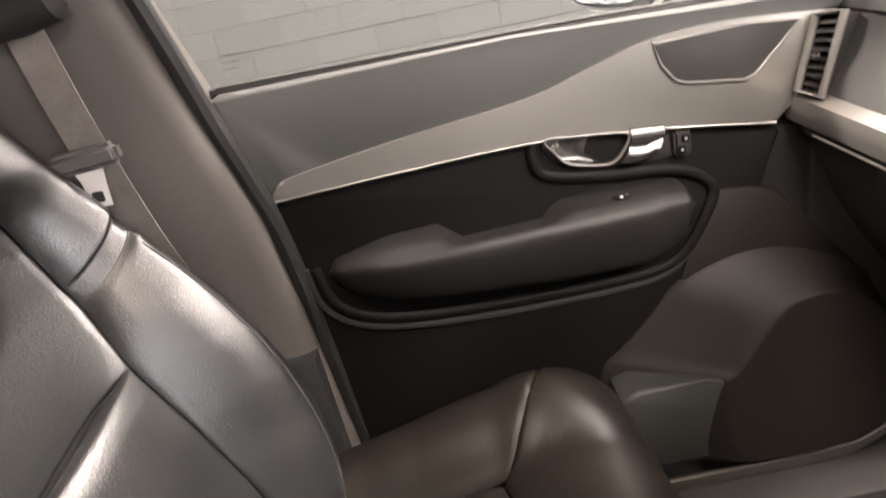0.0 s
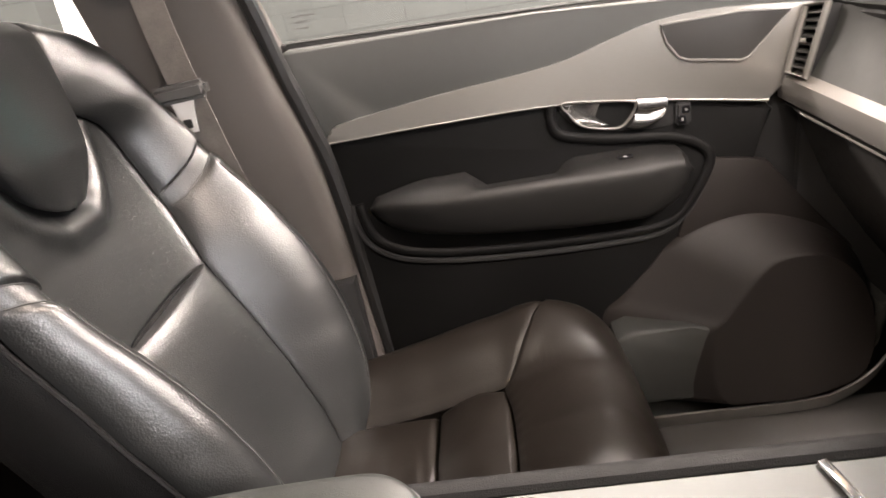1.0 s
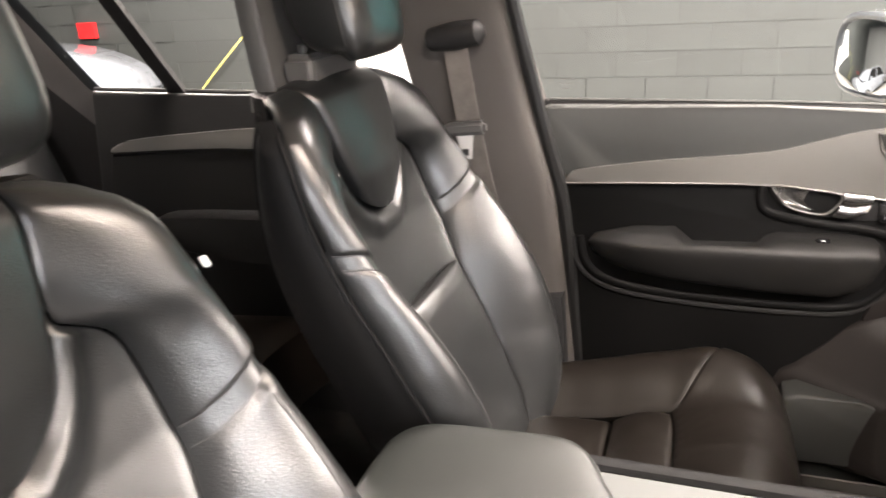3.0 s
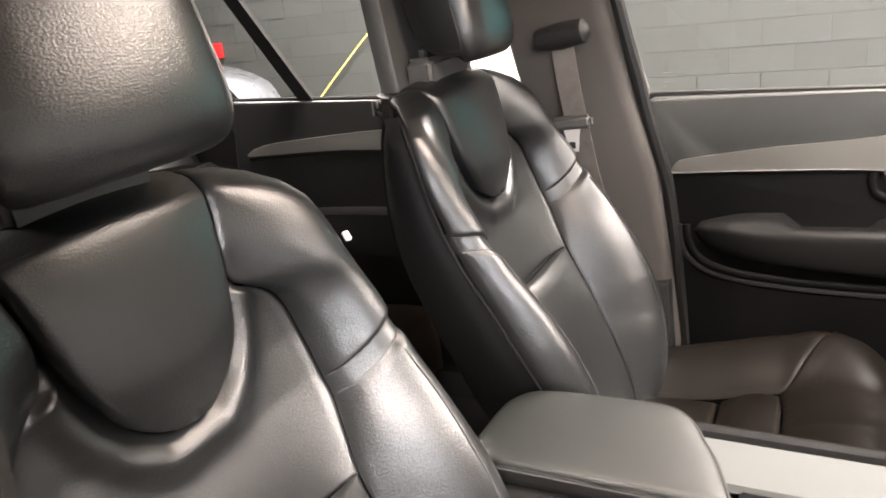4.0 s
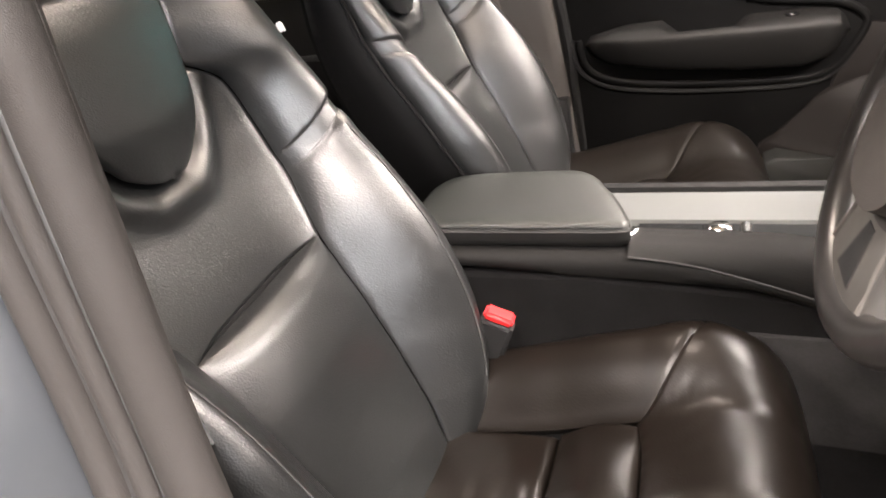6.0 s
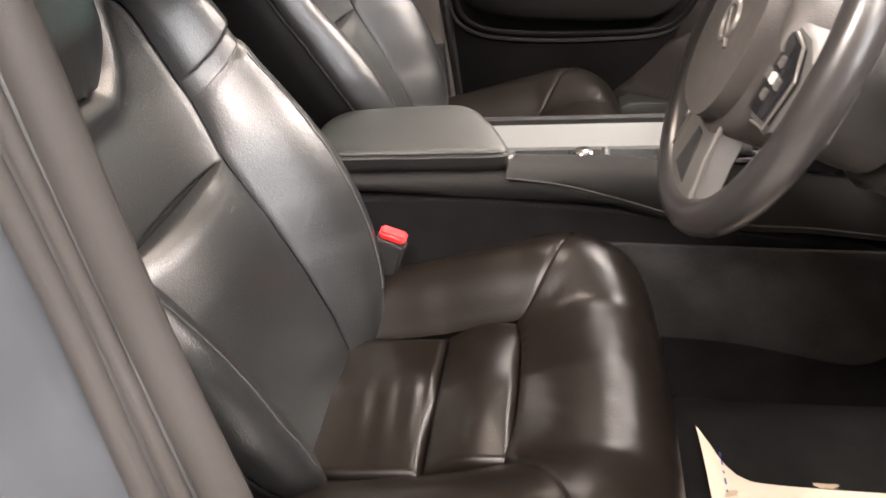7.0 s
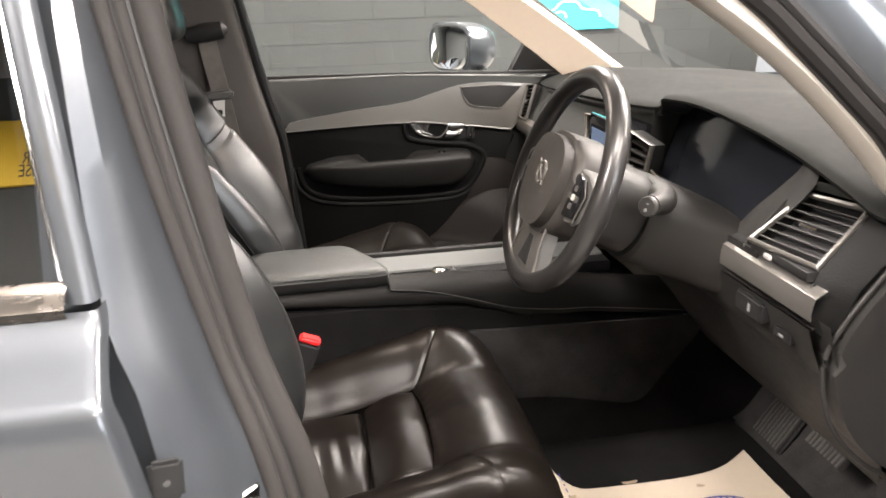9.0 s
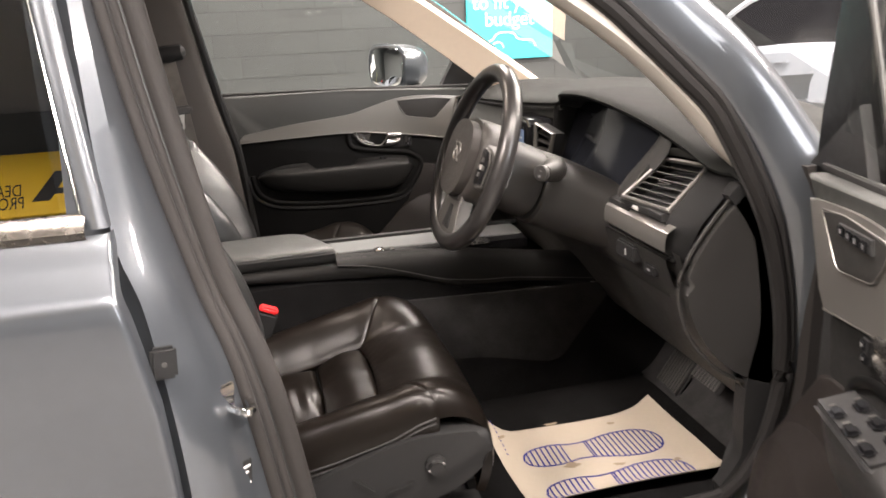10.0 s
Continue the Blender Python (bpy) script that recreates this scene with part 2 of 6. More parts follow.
DASH_TOP = material("soft_dash_top", (0.0095, 0.0102, 0.0096), 0.78, spec=0.18, bump=0.25, bump_scale=700, cells=True, scale=4, vary=0.08)
SOFT_GREY = material("soft_grey_trim", (0.026, 0.0272, 0.0255), 0.62, bump=0.10, bump_scale=700, cells=True, scale=4, vary=0.08)
RIM_LEATHER = material("polished_rim_leather", (0.018, 0.0168, 0.0165), 0.30, bump=0.02, bump_scale=500, scale=9, rough_vary=0.02)
SOFT_LID = material("padded_lid_vinyl", (0.0135, 0.0150, 0.0138), 0.40, bump=0.15, bump_scale=700, cells=True, scale=4, vary=0.08, spec=0.60, rough_vary=0.04)
HUB_VINYL = material("brown_grey_vinyl", (0.029, 0.026, 0.024), 0.5, bump=0.2, bump_scale=700, cells=True, scale=6)
MARK = material("grey_print", (0.22, 0.22, 0.22), 0.5)
PILLAR_CREAM = material("cream_pillar_trim", (0.34, 0.315, 0.28), 0.8, bump=0.2, bump_scale=900, scale=4, vary=0.05)
STALK = material("grey_stalk_plastic", (0.05, 0.048, 0.047), 0.4)
COLUMN = material("dark_column_plastic", (0.0165, 0.0155, 0.0145), 0.5, spec=0.35, bump=0.15, bump_scale=900, scale=5, vary=0.1)
CONSOLE_SOFT = material("console_vinyl", (0.0085, 0.0082, 0.0080), 0.6, spec=0.14, bump=0.2, bump_scale=700, cells=True, scale=5)
SHROUD = material("grained_shroud_plastic", (0.026, 0.0252, 0.0244), 0.5, spec=0.4, bump=0.15, bump_scale=900, scale=5, vary=0.1)
SPOKE = material("satin_spoke_metal", (0.14, 0.133, 0.126), 0.42, metal=0.6, vary=0.05)
PLASTIC = material("grained_dark_plastic", (0.019, 0.019, 0.0195), 0.48, spec=0.25, bump=0.3, bump_scale=900, scale=5)
PLASTIC_GREY = material("grained_grey_plastic", (0.060, 0.058, 0.056), 0.5, bump=0.2, bump_scale=900, scale=4, vary=0.08)
PILLAR = material("woven_pillar_trim", (0.068, 0.061, 0.056), 0.75, bump=0.25, bump_scale=1200, scale=5, vary=0.07)
BLOND = material("blond_headliner", (0.62, 0.505, 0.39), 0.85, bump=0.2, bump_scale=900, scale=4, vary=0.05)
ALU = material("satin_aluminium", (0.26, 0.25, 0.236), 0.36, metal=0.75, vary=0.05, scale=20, rough_vary=0.05, streak=(4, 60, 60))
STEEL = material("brushed_steel", (0.72, 0.70, 0.68), 0.38, metal=0.55, vary=0.05)
STRIP = material("brushed_strip", (0.085, 0.089, 0.088), 0.55, metal=0.5, vary=0.05, scale=20, rough_vary=0.04, streak=(4, 60, 60))
HANDLE = material("polished_handle_metal", (0.16, 0.155, 0.15), 0.26, metal=0.9, vary=0.05, rough_vary=0.03)
CHROME = material("chrome", (0.75, 0.74, 0.73), 0.10, metal=1.0, vary=0.03, rough_vary=0.04)
GLOSS_BLACK = material("gloss_black", (0.008, 0.008, 0.009), 0.08, vary=0.1, rough_vary=0.03)
WINDOW_STRIP = material("brushed_window_strip", (0.17, 0.155, 0.14), 0.30, metal=1.0, vary=0.05)
SCREEN = material("dark_screen_glass", (0.010, 0.011, 0.014), 0.10, vary=0.1, rough_vary=0.02, spec=0.06)
PAINT = material("grey_blue_car_paint", (0.074, 0.082, 0.093), 0.36, metal=0.5, coat=1.0, rough_vary=0.03, vary=0.06, scale=3, bump=0.0)
PAINT_WHITE = material("white_car_paint", (0.26, 0.275, 0.31), 0.3, coat=1.0, vary=0.03)
RUBBER = material("black_rubber", (0.018, 0.0172, 0.0172), 0.6, spec=0.25, bump=0.2, bump_scale=500)
JAMB = material("brown_jamb_trim", (0.026, 0.0236, 0.0226), 0.72, spec=0.28, bump=0.2, bump_scale=900, vary=0.08)
SEAL = material("brown_black_flocked_seal", (0.013, 0.012, 0.0118), 0.8, spec=0.2, bump=0.2, bump_scale=900)
CARPET = material("black_carpet", (0.009, 0.0088, 0.009), 0.95, bump=0.9, bump_scale=900, spec=0.05, vary=0.35, scale=20)
# paler copies of the black carpet: light reaching the footwell, put into the colour
TUNNEL = material("black_console_carpet", (0.025, 0.0245, 0.0248), 0.95, bump=0.9, bump_scale=900, spec=0.04, vary=0.3, scale=20)
TOE_CARPET = material("lit_black_carpet", (0.032, 0.0312, 0.0316), 0.95, bump=0.9, bump_scale=900, spec=0.05, vary=0.35, scale=20)
PAPER = material("cream_paper", (0.46, 0.40, 0.322), 0.75, bump=0.2, bump_scale=60, vary=0.05, scale=9)
INK = material("blue_ink", (0.030, 0.030, 0.20), 0.7)
SMUDGE = material("brown_smudge", (0.30, 0.24, 0.17), 0.9)
RED = material("red_plastic", (0.58, 0.018, 0.02), 0.4)
WEBBING = material("grey_webbing", (0.15, 0.135, 0.122), 0.8, bump=0.5, bump_scale=600, scale=25, vary=0.3)
PALE_PLASTIC = material("pale_grey_plastic", (0.55, 0.53, 0.52), 0.4)
BLOCK = material("dark_painted_block", (0.036, 0.039, 0.0378), 0.62, bump=0.5, bump_scale=120, vary=0.16, scale=2.5, island=0.07)
MORTAR = material("painted_mortar", (0.034, 0.0365, 0.0356), 0.8, bump=0.4, bump_scale=200)
CONCRETE = material("polished_concrete", (0.23, 0.222, 0.21), 0.40, bump=0.1, bump_scale=40, vary=0.18, scale=1.2)
WHITE = material("white_paint", (0.80, 0.80, 0.79), 0.5, vary=0.03)
HALL_GREY = material("hall_wall_paint", (0.12, 0.122, 0.122), 0.7, vary=0.08, scale=1)
CEILING = material("dark_ceiling_panels", (0.12, 0.122, 0.125), 0.8, vary=0.1, scale=1)
TEAL = material("teal_print", (0.03, 0.42, 0.46), 0.5, vary=0.04)
YELLOW = material("yellow_print", (0.80, 0.52, 0.02), 0.45, vary=0.05)
BLACK = material("black_print", (0.012, 0.012, 0.012), 0.5)
YELLOW_HOSE = material("yellow_hose", (0.60, 0.55, 0.16), 0.5)
GLASS = clear("window_glass", (0.93, 0.96, 0.95))
TINT = clear("tinted_glass", (0.10, 0.11, 0.115), 0.32)
MIRROR = material("mirror_glass", (0.85, 0.88, 0.88), 0.02, metal=1.0, vary=0.0, rough_vary=0.0)
TUBE = glow("tube_light", (1.0, 1.0, 1.0), 9.0)
ICON = material("white_print", (0.7, 0.7, 0.7), 0.5)
DAYLIGHT = glow("pale_daylight", (0.93, 0.94, 1.0), 5.0)
SCREEN_LIT = glow("dim_screen_picture", (0.10, 0.14, 0.22), 0.5)

# ---- the hall ----
WALL_Y, X0, X1, Y0, H = 5.95, -9.0, 9.0, -6.0, 5.0
floor = single("floor", box(X0 - 0.2, X1 + 0.2, Y0 - 0.2, WALL_Y + 0.2, -0.2, 0.0, 0), CONCRETE, "polished grey concrete showroom floor", "floor", kind="structure", smooth=False)
ceiling = single("ceiling", box(X0 - 0.2, X1 + 0.2, Y0 - 0.2, WALL_Y + 0.2, H, H + 0.2, 0), CEILING, "dark grey panelled hall ceiling", "ceiling", kind="structure", smooth=False)
WX0, WX1, WZ0, WZ1 = 2.0, 6.8, 1.10, 3.80
bm = box(X0 - 0.2, WX0, Y0 - 0.2, Y0, 0, H, 0)
box(WX1, X1 + 0.2, Y0 - 0.2, Y0, 0, H, 0, bm=bm)
box(WX0, WX1, Y0 - 0.2, Y0, 0, WZ0, 0, bm=bm)
box(WX0, WX1, Y0 - 0.2, Y0, WZ1, H, 0, bm=bm)
single("wall_south", bm, BLOCK, "dark grey hall wall with a shop window", "wall", kind="structure", smooth=False)
win = thing("window_1", (4.4, Y0, WZ0), "wide daylit shop window in a white frame", "window", kind="structure")
for x0, x1 in ((WX0, WX0 + 0.06), (3.57, 3.63), (5.17, 5.23), (WX1 - 0.06, WX1)):
    part("window_frame", box(x0, x1, Y0 - 0.12, Y0 - 0.04, WZ0, WZ1, 0.004), WHITE, win)
for z0 in (WZ0, WZ1 - 0.06):
    part("window_frame", box(WX0 + 0.06, WX1 - 0.06, Y0 - 0.118, Y0 - 0.042, z0, z0 + 0.06, 0.004), WHITE, win)
for x0, x1 in ((WX0 + 0.06, 3.57), (3.63, 5.17), (5.23, WX1 - 0.06)):
    pn = part("pane", box(x0, x1, Y0 - 0.086, Y0 - 0.080, WZ0 + 0.06, WZ1 - 0.06, 0), GLASS, win)
    pn.visible_shadow = False
single("backdrop", box(-0.4, 9.4, -8.02, -8.0, 0.0, 6.5, 0), DAYLIGHT, "plain pale daylight outside the shop window", "backdrop", kind="structure", smooth=False)
single("wall_east", box(X1, X1 + 0.2, Y0, WALL_Y + 0.2, 0, H, 0), HALL_GREY, "plain grey hall wall", "wall", kind="structure", smooth=False)
single("wall_west", box(X0 - 0.2, X0, Y0, WALL_Y + 0.2, 0, H, 0), HALL_GREY, "plain grey hall wall", "wall", kind="structure", smooth=False)
wall_north = single("wall_north", box(X0, X1, WALL_Y + 0.006, WALL_Y + 0.2, 0, H, 0), MORTAR, "dark grey painted concrete block wall", "wall", kind="structure", smooth=False)
for lx, ly, _ in LIGHT_ROWS:
    lt = thing("ceiling_light", (lx, ly, 4.60), "wide white light panel hung on the ceiling", "ceiling light", "ceiling lights")
    part("housing", box(lx - 0.78, lx + 0.78, ly - 0.33, ly + 0.33, 4.64, 5.0, 0.006), WHITE, lt)
    part("tube", box(lx - 0.75, lx + 0.75, ly - 0.30, ly + 0.30, 4.60, 4.639, 0.01), TUBE, lt)

# ---- the car's shell ----
shell = thing("car_body", (0.1, 0, 0), "grey-blue estate car with its driver's door open", "car")


def side_y(z):
    """The outer side of the body, by height."""
    return interp(z, [(0.3, 0.86), (0.5, 0.885), (0.80, 0.902), (0.98, 0.908), (1.042, 0.904), (1.052, 0.897), (1.062, 0.884), (1.10, 0.832), (1.13, 0.815), (1.55, 0.66), (1.66, 0.56)])


def sheet(name, rows, mat, parent=shell, th=0.012, label="", angle=40):
    """A skin through rows of points, with thickness towards the car's middle line."""
    front = [[Vector(p) for p in r] for r in rows]
    rear = [[p - Vector((0, math.copysign(th, p.y), 0)) if abs(p.y) > 0.02 else p - Vector((0, 0, th)) for p in r] for r in front]
    bm = grid(front)
    grid(rear, bm=bm)
    return part(name, bm, mat, parent, label, angle=angle)


# floor pan, carpet, tunnel and toe board
part("floor_pan", box(-2.2, 1.5, -0.80, 0.80, 0.28, 0.36, 0.01), PLASTIC, shell)
TOE = [(-1.30, 0.375), (0.98, 0.375), (1.06, 0.39), (1.12, 0.44), (1.22, 0.60), (1.28, 0.80), (1.30, 1.05)]
part("carpet", grid([[(x, y, z - 0.02 * (k in (0,))) for k, y in enumerate(np.linspace(-0.745, 0.745, 30))] for x, z in spline(TOE, 4)]), TOE_CARPET, shell, "black carpet over floor and toe board")
for s in (1, -1):
    part("sill", prism([(s * 0.70, 0.36), (s * 0.72, 0.41), (s * 0.735, 0.428), (s * 0.81, 0.433), (s * 0.85, 0.41), (s * 0.86, 0.30), (s * 0.72, 0.30)], "yz", -1.0, 1.10, 0.0), PLASTIC, shell, "dark plastic sill trim")
part("tread_plate", box(0.42, 0.95, -0.80, -0.745, 0.431, 0.437, 0.002), ALU, shell)
part("sill_strip", ribbon(spline([(0.20, 0.655, 0.418), (0.50, 0.655, 0.418), (0.78, 0.655, 0.420), (0.85, 0.655, 0.434), (0.90, 0.655, 0.470), (0.935, 0.655, 0.53)], 6), (0.0, -0.35, 0.94), 0.032, 0.004), ALU, shell, "pale metal strip along the sill")
part("sill_ledge", prism([(0.585, 0.372), (0.590, 0.392), (0.600, 0.399), (0.650, 0.401), (0.69, 0.401), (0.69, 0.372)], "yz", -0.2, 1.0, 0.0), PLASTIC_GREY, shell, "grey plastic ledge inside the sill")
part("sill_cover", prism([(0.47, 0.452), (0.80, 0.452), (0.865, 0.470), (0.910, 0.520), (0.925, 0.600), (0.905, 0.600), (0.885, 0.545), (0.85, 0.515), (0.78, 0.508), (0.70, 0.537), (0.655, 0.580), (0.635, 0.592), (0.60, 0.598), (0.50, 0.602), (0.475, 0.588)], "xz", 0.745, 0.662, 0.008, 3), SOFT_GREY, shell)

# roof with its lining
ROOF = [(1.28, 1.10, 0.72), (0.90, 1.33, 0.66), (0.55, 1.52, 0.61), (0.20, 1.64, 0.58), (-0.4, 1.70, 0.57), (-1.2, 1.68, 0.56), (-2.0, 1.60, 0.54)]
def roof_rows(drop, k):
    rows = []
    for x, z, w in spline(ROOF[2:], 3):
        rows.append([(x, w * k * q, z + 0.035 * (1 - q * q) - drop) for q in np.linspace(-1, 1, 13)])
    return rows
part("seat_riser", box(-1.2, -0.62, -0.70, 0.70, 0.36, 0.47, 0.02), CARPET, shell)


def opened(bm):
    """Cuts the opening of the glass roof panel."""
    out = [f for f in bm.faces if -0.95 < f.calc_center_median().x < 0.06 and abs(f.calc_center_median().y) < 0.40]
    bmesh.ops.delete(bm, geom=out, context="FACES")
    return bm


part("roof", opened(grid(roof_rows(0.0, 1.08))), PAINT, shell, "grey-blue roof skin")
part("headliner", grid(roof_rows(0.05, 1.0)), BLOND, shell, "pale beige cloth headliner with its sunblind closed")
gp = part("roof_panel", grid([[(x, y, z + 0.028 * (1 - (y / 0.58) ** 2) - 0.01) for y in np.linspace(-0.50, 0.50, 11)] for x, z, w in spline(ROOF[2:], 3) if -1.1 < x < 0.25]), GLASS, shell, "clear glass roof panel")
gp.visible_shadow = False
lamp = part("courtesy_lamp", box(0.06, 0.30, -0.09, 0.09, 1.612, 1.66, 0.01), PALE_PLASTIC, shell)

# pillars: a cream trim inside, painted skin and seals outside
A_INNER = spline([(0.945, 1.070), (0.80, 1.178), (0.64, 1.292), (0.50, 1.385), (0.32, 1.49), (0.05, 1.58), (-0.3, 1.61)], 5)
A_OUTER = spline([(1.10, 1.10), (0.925, 1.220), (0.755, 1.330), (0.605, 1.425), (0.425, 1.520), (0.15, 1.615), (-0.3, 1.65)], 5)


def wide(z):
    """Half width of the door opening at the windscreen pillar."""
    return interp(z, [(1.05, 0.735), (1.20, 0.690), (1.40, 0.625), (1.62, 0.565)])


def pillar_a(s):
    rows = []
    for (xa, za), (xb, zb) in zip(A_INNER, A_OUTER):
        k = 0.075 if s < 0 else 0.02
        rows.append([(xa + k, s * (wide(za) - 0.004), za + 0.4 * k), (xa + 0.3 * k, s * (wide(za) - 0.016), za), (xa, s * (wide(za) - 0.032), za + 0.004), (0.5 * (xa + xb), s * (wide(za) - 0.055), 0.5 * (za + zb)), (xb, s * (wide(za) - 0.075), zb - 0.01), (xb + 0.03, s * (wide(za) - 0.02), zb)])
    part("pillar_trim", grid(rows, closed_u=True, caps=True), BLOND, shell, "cream windscreen pillar trim")
    rows = []
    for (xa, za), (xb, zb) in zip(A_INNER, A_OUTER):
        w = wide(za)
        rows.append([(xa + 0.100, s * (w - 0.010), za + 0.015), (xa + 0.105, s * (w + 0.010), za + 0.020), (xa + 0.115, s * (w + 0.022), za + 0.030), (xa + 0.135, s * (w + 0.026), za + 0.045), (xa + 0.150, s * (w + 0.010), za + 0.055), (xa + 0.140, s * (w - 0.03), za + 0.05)])
    part("pillar_skin", grid(rows, closed_u=True, caps=True), PAINT, shell)
    for off, r, mat in ((0.050, 0.012, SEAL), (0.070, 0.009, RUBBER), (0.088, 0.010, SEAL)):
        part("door_seal", tube([(xa + off, s * (wide(za) + 0.004), za + off * 0.22) for xa, za in A_INNER], r, 8), mat, shell)


pillar_a(1)

# the driver's windscreen pillar: cream edge, seal, and painted skin bending down into the door jamb
TRIM_LINE = [(-0.32, 1.604), (0.03, 1.574), (0.30, 1.494), (0.482, 1.432), (0.614, 1.354), (0.724, 1.269), (0.814, 1.176), (0.864, 1.116), (0.905, 1.078)]
SEAL_LINE = [(-0.28, 1.625), (0.07, 1.597), (0.34, 1.520), (0.53, 1.457), (0.662, 1.364), (0.726, 1.305), (0.790, 1.240), (0.838, 1.188), (0.872, 1.127), (0.903, 1.058), (0.945, 0.954), (0.976, 0.823), (0.986, 0.690), (0.974, 0.610), (0.950, 0.540), (0.895, 0.475), (0.80, 0.452), (0.30, 0.452)]
SKIN_LINE = [(-0.25, 1.645), (0.10, 1.617), (0.37, 1.540), (0.56, 1.475), (0.700, 1.348), (0.760, 1.290), (0.815, 1.240), (0.866, 1.182), (0.910, 1.122), (0.942, 1.050), (0.978, 0.954), (1.008, 0.823), (1.020, 0.690), (1.005, 0.590), (0.975, 0.50), (0.93, 0.44)]


def jamb_y(z):
    return interp(z, [(0.50, 0.742), (1.0, 0.738), (1.05, 0.732), (1.20, 0.692), (1.40, 0.628), (1.62, 0.565)])


rows = []
for x, z in spline(TRIM_LINE, 5):
    w = jamb_y(z) - 0.004
    rows.append([(x + 0.004, -w, z + 0.006), (x - 0.002, -(w - 0.010), z), (x - 0.002, -(w - 0.034), z - 0.003), (x + 0.006, -(w - 0.050), z + 0.002), (x + 0.05, -(w - 0.060), z + 0.036), (x + 0.10, -(w - 0.058), z + 0.075), (x + 0.09, -(w - 0.01), z + 0.07)])
part("pillar_trim", grid(rows, closed_u=True, caps=True), PILLAR_CREAM, shell, "cream windscreen pillar trim")
for dx, dz, dy, r, mat in ((0.0, 0.0, 0.006, 0.0125, SEAL), (0.017, 0.013, 0.004, 0.009, RUBBER), (-0.007, -0.006, 0.0, 0.006, BLACK)):
    part("door_seal", tube([(x + dx, -(jamb_y(z) + dy), z + dz) for x, z in spline(SEAL_LINE, 5)], r, 8), mat, shell)
rows = []
for x, z in spline(SKIN_LINE, 5):
    w, k = jamb_y(z), smoothstep(1.14, 0.98, z)
    rows.append([(x + o * (1 + 0.7 * k), -(w + b + k * max(0.0, o) * 0.7), z + 0.95 * o * (1 - k)) for o, b in ((-0.012, -0.02), (0.0, 0.004), (0.012, 0.014), (0.035, 0.022), (0.052, 0.022), (0.066, 0.014), (0.078, -0.004), (0.084, -0.03))])
part("pillar_skin", grid(rows), PAINT, shell, angle=60)

# the driver's footwell side
part("kick_trim", prism(spline([(0.885, 1.06), (0.925, 0.96), (0.952, 0.80), (0.936, 0.70), (0.934, 0.61), (0.936, 0.52), (0.90, 0.44), (1.10, 0.40), (1.25, 0.55), (1.27, 1.0)], 3, True), "xz", -0.722, -0.69, 0.01), PLASTIC, shell)

# pillar behind the driver's door
XR = spline([(0.4, -0.04), (0.72, -0.041), (0.88, -0.044), (1.00, -0.060), (1.063, -0.074), (1.13, -0.083), (1.25, -0.100), (1.40, -0.119), (1.7, -0.155)], 6)


def xr(z):
    return interp(z, XR)


def xs(z):
    return 0.112 - (z - 0.70) * 0.195


EDGE = [tuple(p) for p in spline([(0.45, 0.150, -0.745), (0.80, 0.104, -0.720), (1.00, 0.040, -0.668), (1.25, -0.006, -0.618), (1.40, -0.030, -0.590), (1.62, -0.060, -0.545)], 8)]
PLINE = [tuple(p) for p in spline([(0.45, 0.102, -0.800), (0.84, 0.046, -0.764), (1.00, -0.001, -0.714), (1.20, -0.050, -0.672), (1.40, -0.087, -0.632), (1.62, -0.122, -0.585)], 8)]


def along(table, z):
    return interp(z, [(a, b) for a, b, c in table]), interp(z, [(a, c) for a, b, c in table])


PIL_Y = spline([(0.40, 0.888), (0.70, 0.886), (0.92, 0.876), (1.05, 0.848), (1.15, 0.805), (1.40, 0.715), (1.66, 0.60)], 10)
PIL_X = spline([(0.40, -0.034), (0.80, -0.042), (1.0, -0.062), (1.12, -0.094), (1.40, -0.115), (1.70, -0.13)], 10)
rows = []
for z in np.linspace(0.45, 1.62, 60):
    y = -interp(z, PIL_Y)
    px, py = along(PLINE, z)
    xp = interp(z, PIL_X)
    ax, ay = xp + 0.010, y + 0.020
    rows.append([(xp - 0.05, y + 0.050, z), (xp - 0.004, y + 0.034, z), (ax, ay, z), (ax + 0.25 * (px - ax) + 0.012, ay + 0.25 * (py - ay) - 0.012, z), (ax + 0.55 * (px - ax) + 0.012, ay + 0.55 * (py - ay) - 0.010, z), (ax + 0.8 * (px - ax) + 0.002, ay + 0.8 * (py - ay), z), (px, py, z), (px - 0.01, py + 0.03, z)])
part("door_pillar", grid(rows), PAINT, shell, "grey-blue painted door pillar")
for k, r, mat in ((0.07, 0.011, JAMB), (0.22, 0.006, RUBBER), (0.36, 0.009, JAMB), (0.50, 0.006, BLACK), (0.76, 0.019, JAMB)):
    part("door_seal", tube([tuple(np.array((*along(PLINE, z), z)) * (1 - k) + np.array((*along(EDGE, z), z)) * k) for z in np.linspace(0.46, 1.60, 50)], r, 10), mat, shell)
rows = []
for z in np.linspace(0.45, 1.60, 50):
    ex, ey = along(EDGE, z)
    rows.append([(ex - 0.014, ey - 0.004, z), (ex - 0.005, ey - 0.002, z), (ex, ey + 0.004, z), (ex - 0.010, ey + 0.016, z), (ex - 0.06, ey + 0.026, z), (ex - 0.20, ey + 0.01, z), (ex - 0.24, ey - 0.03, z)])
part("pillar_trim", grid(rows), JAMB, shell, "brown-grey pillar trim")

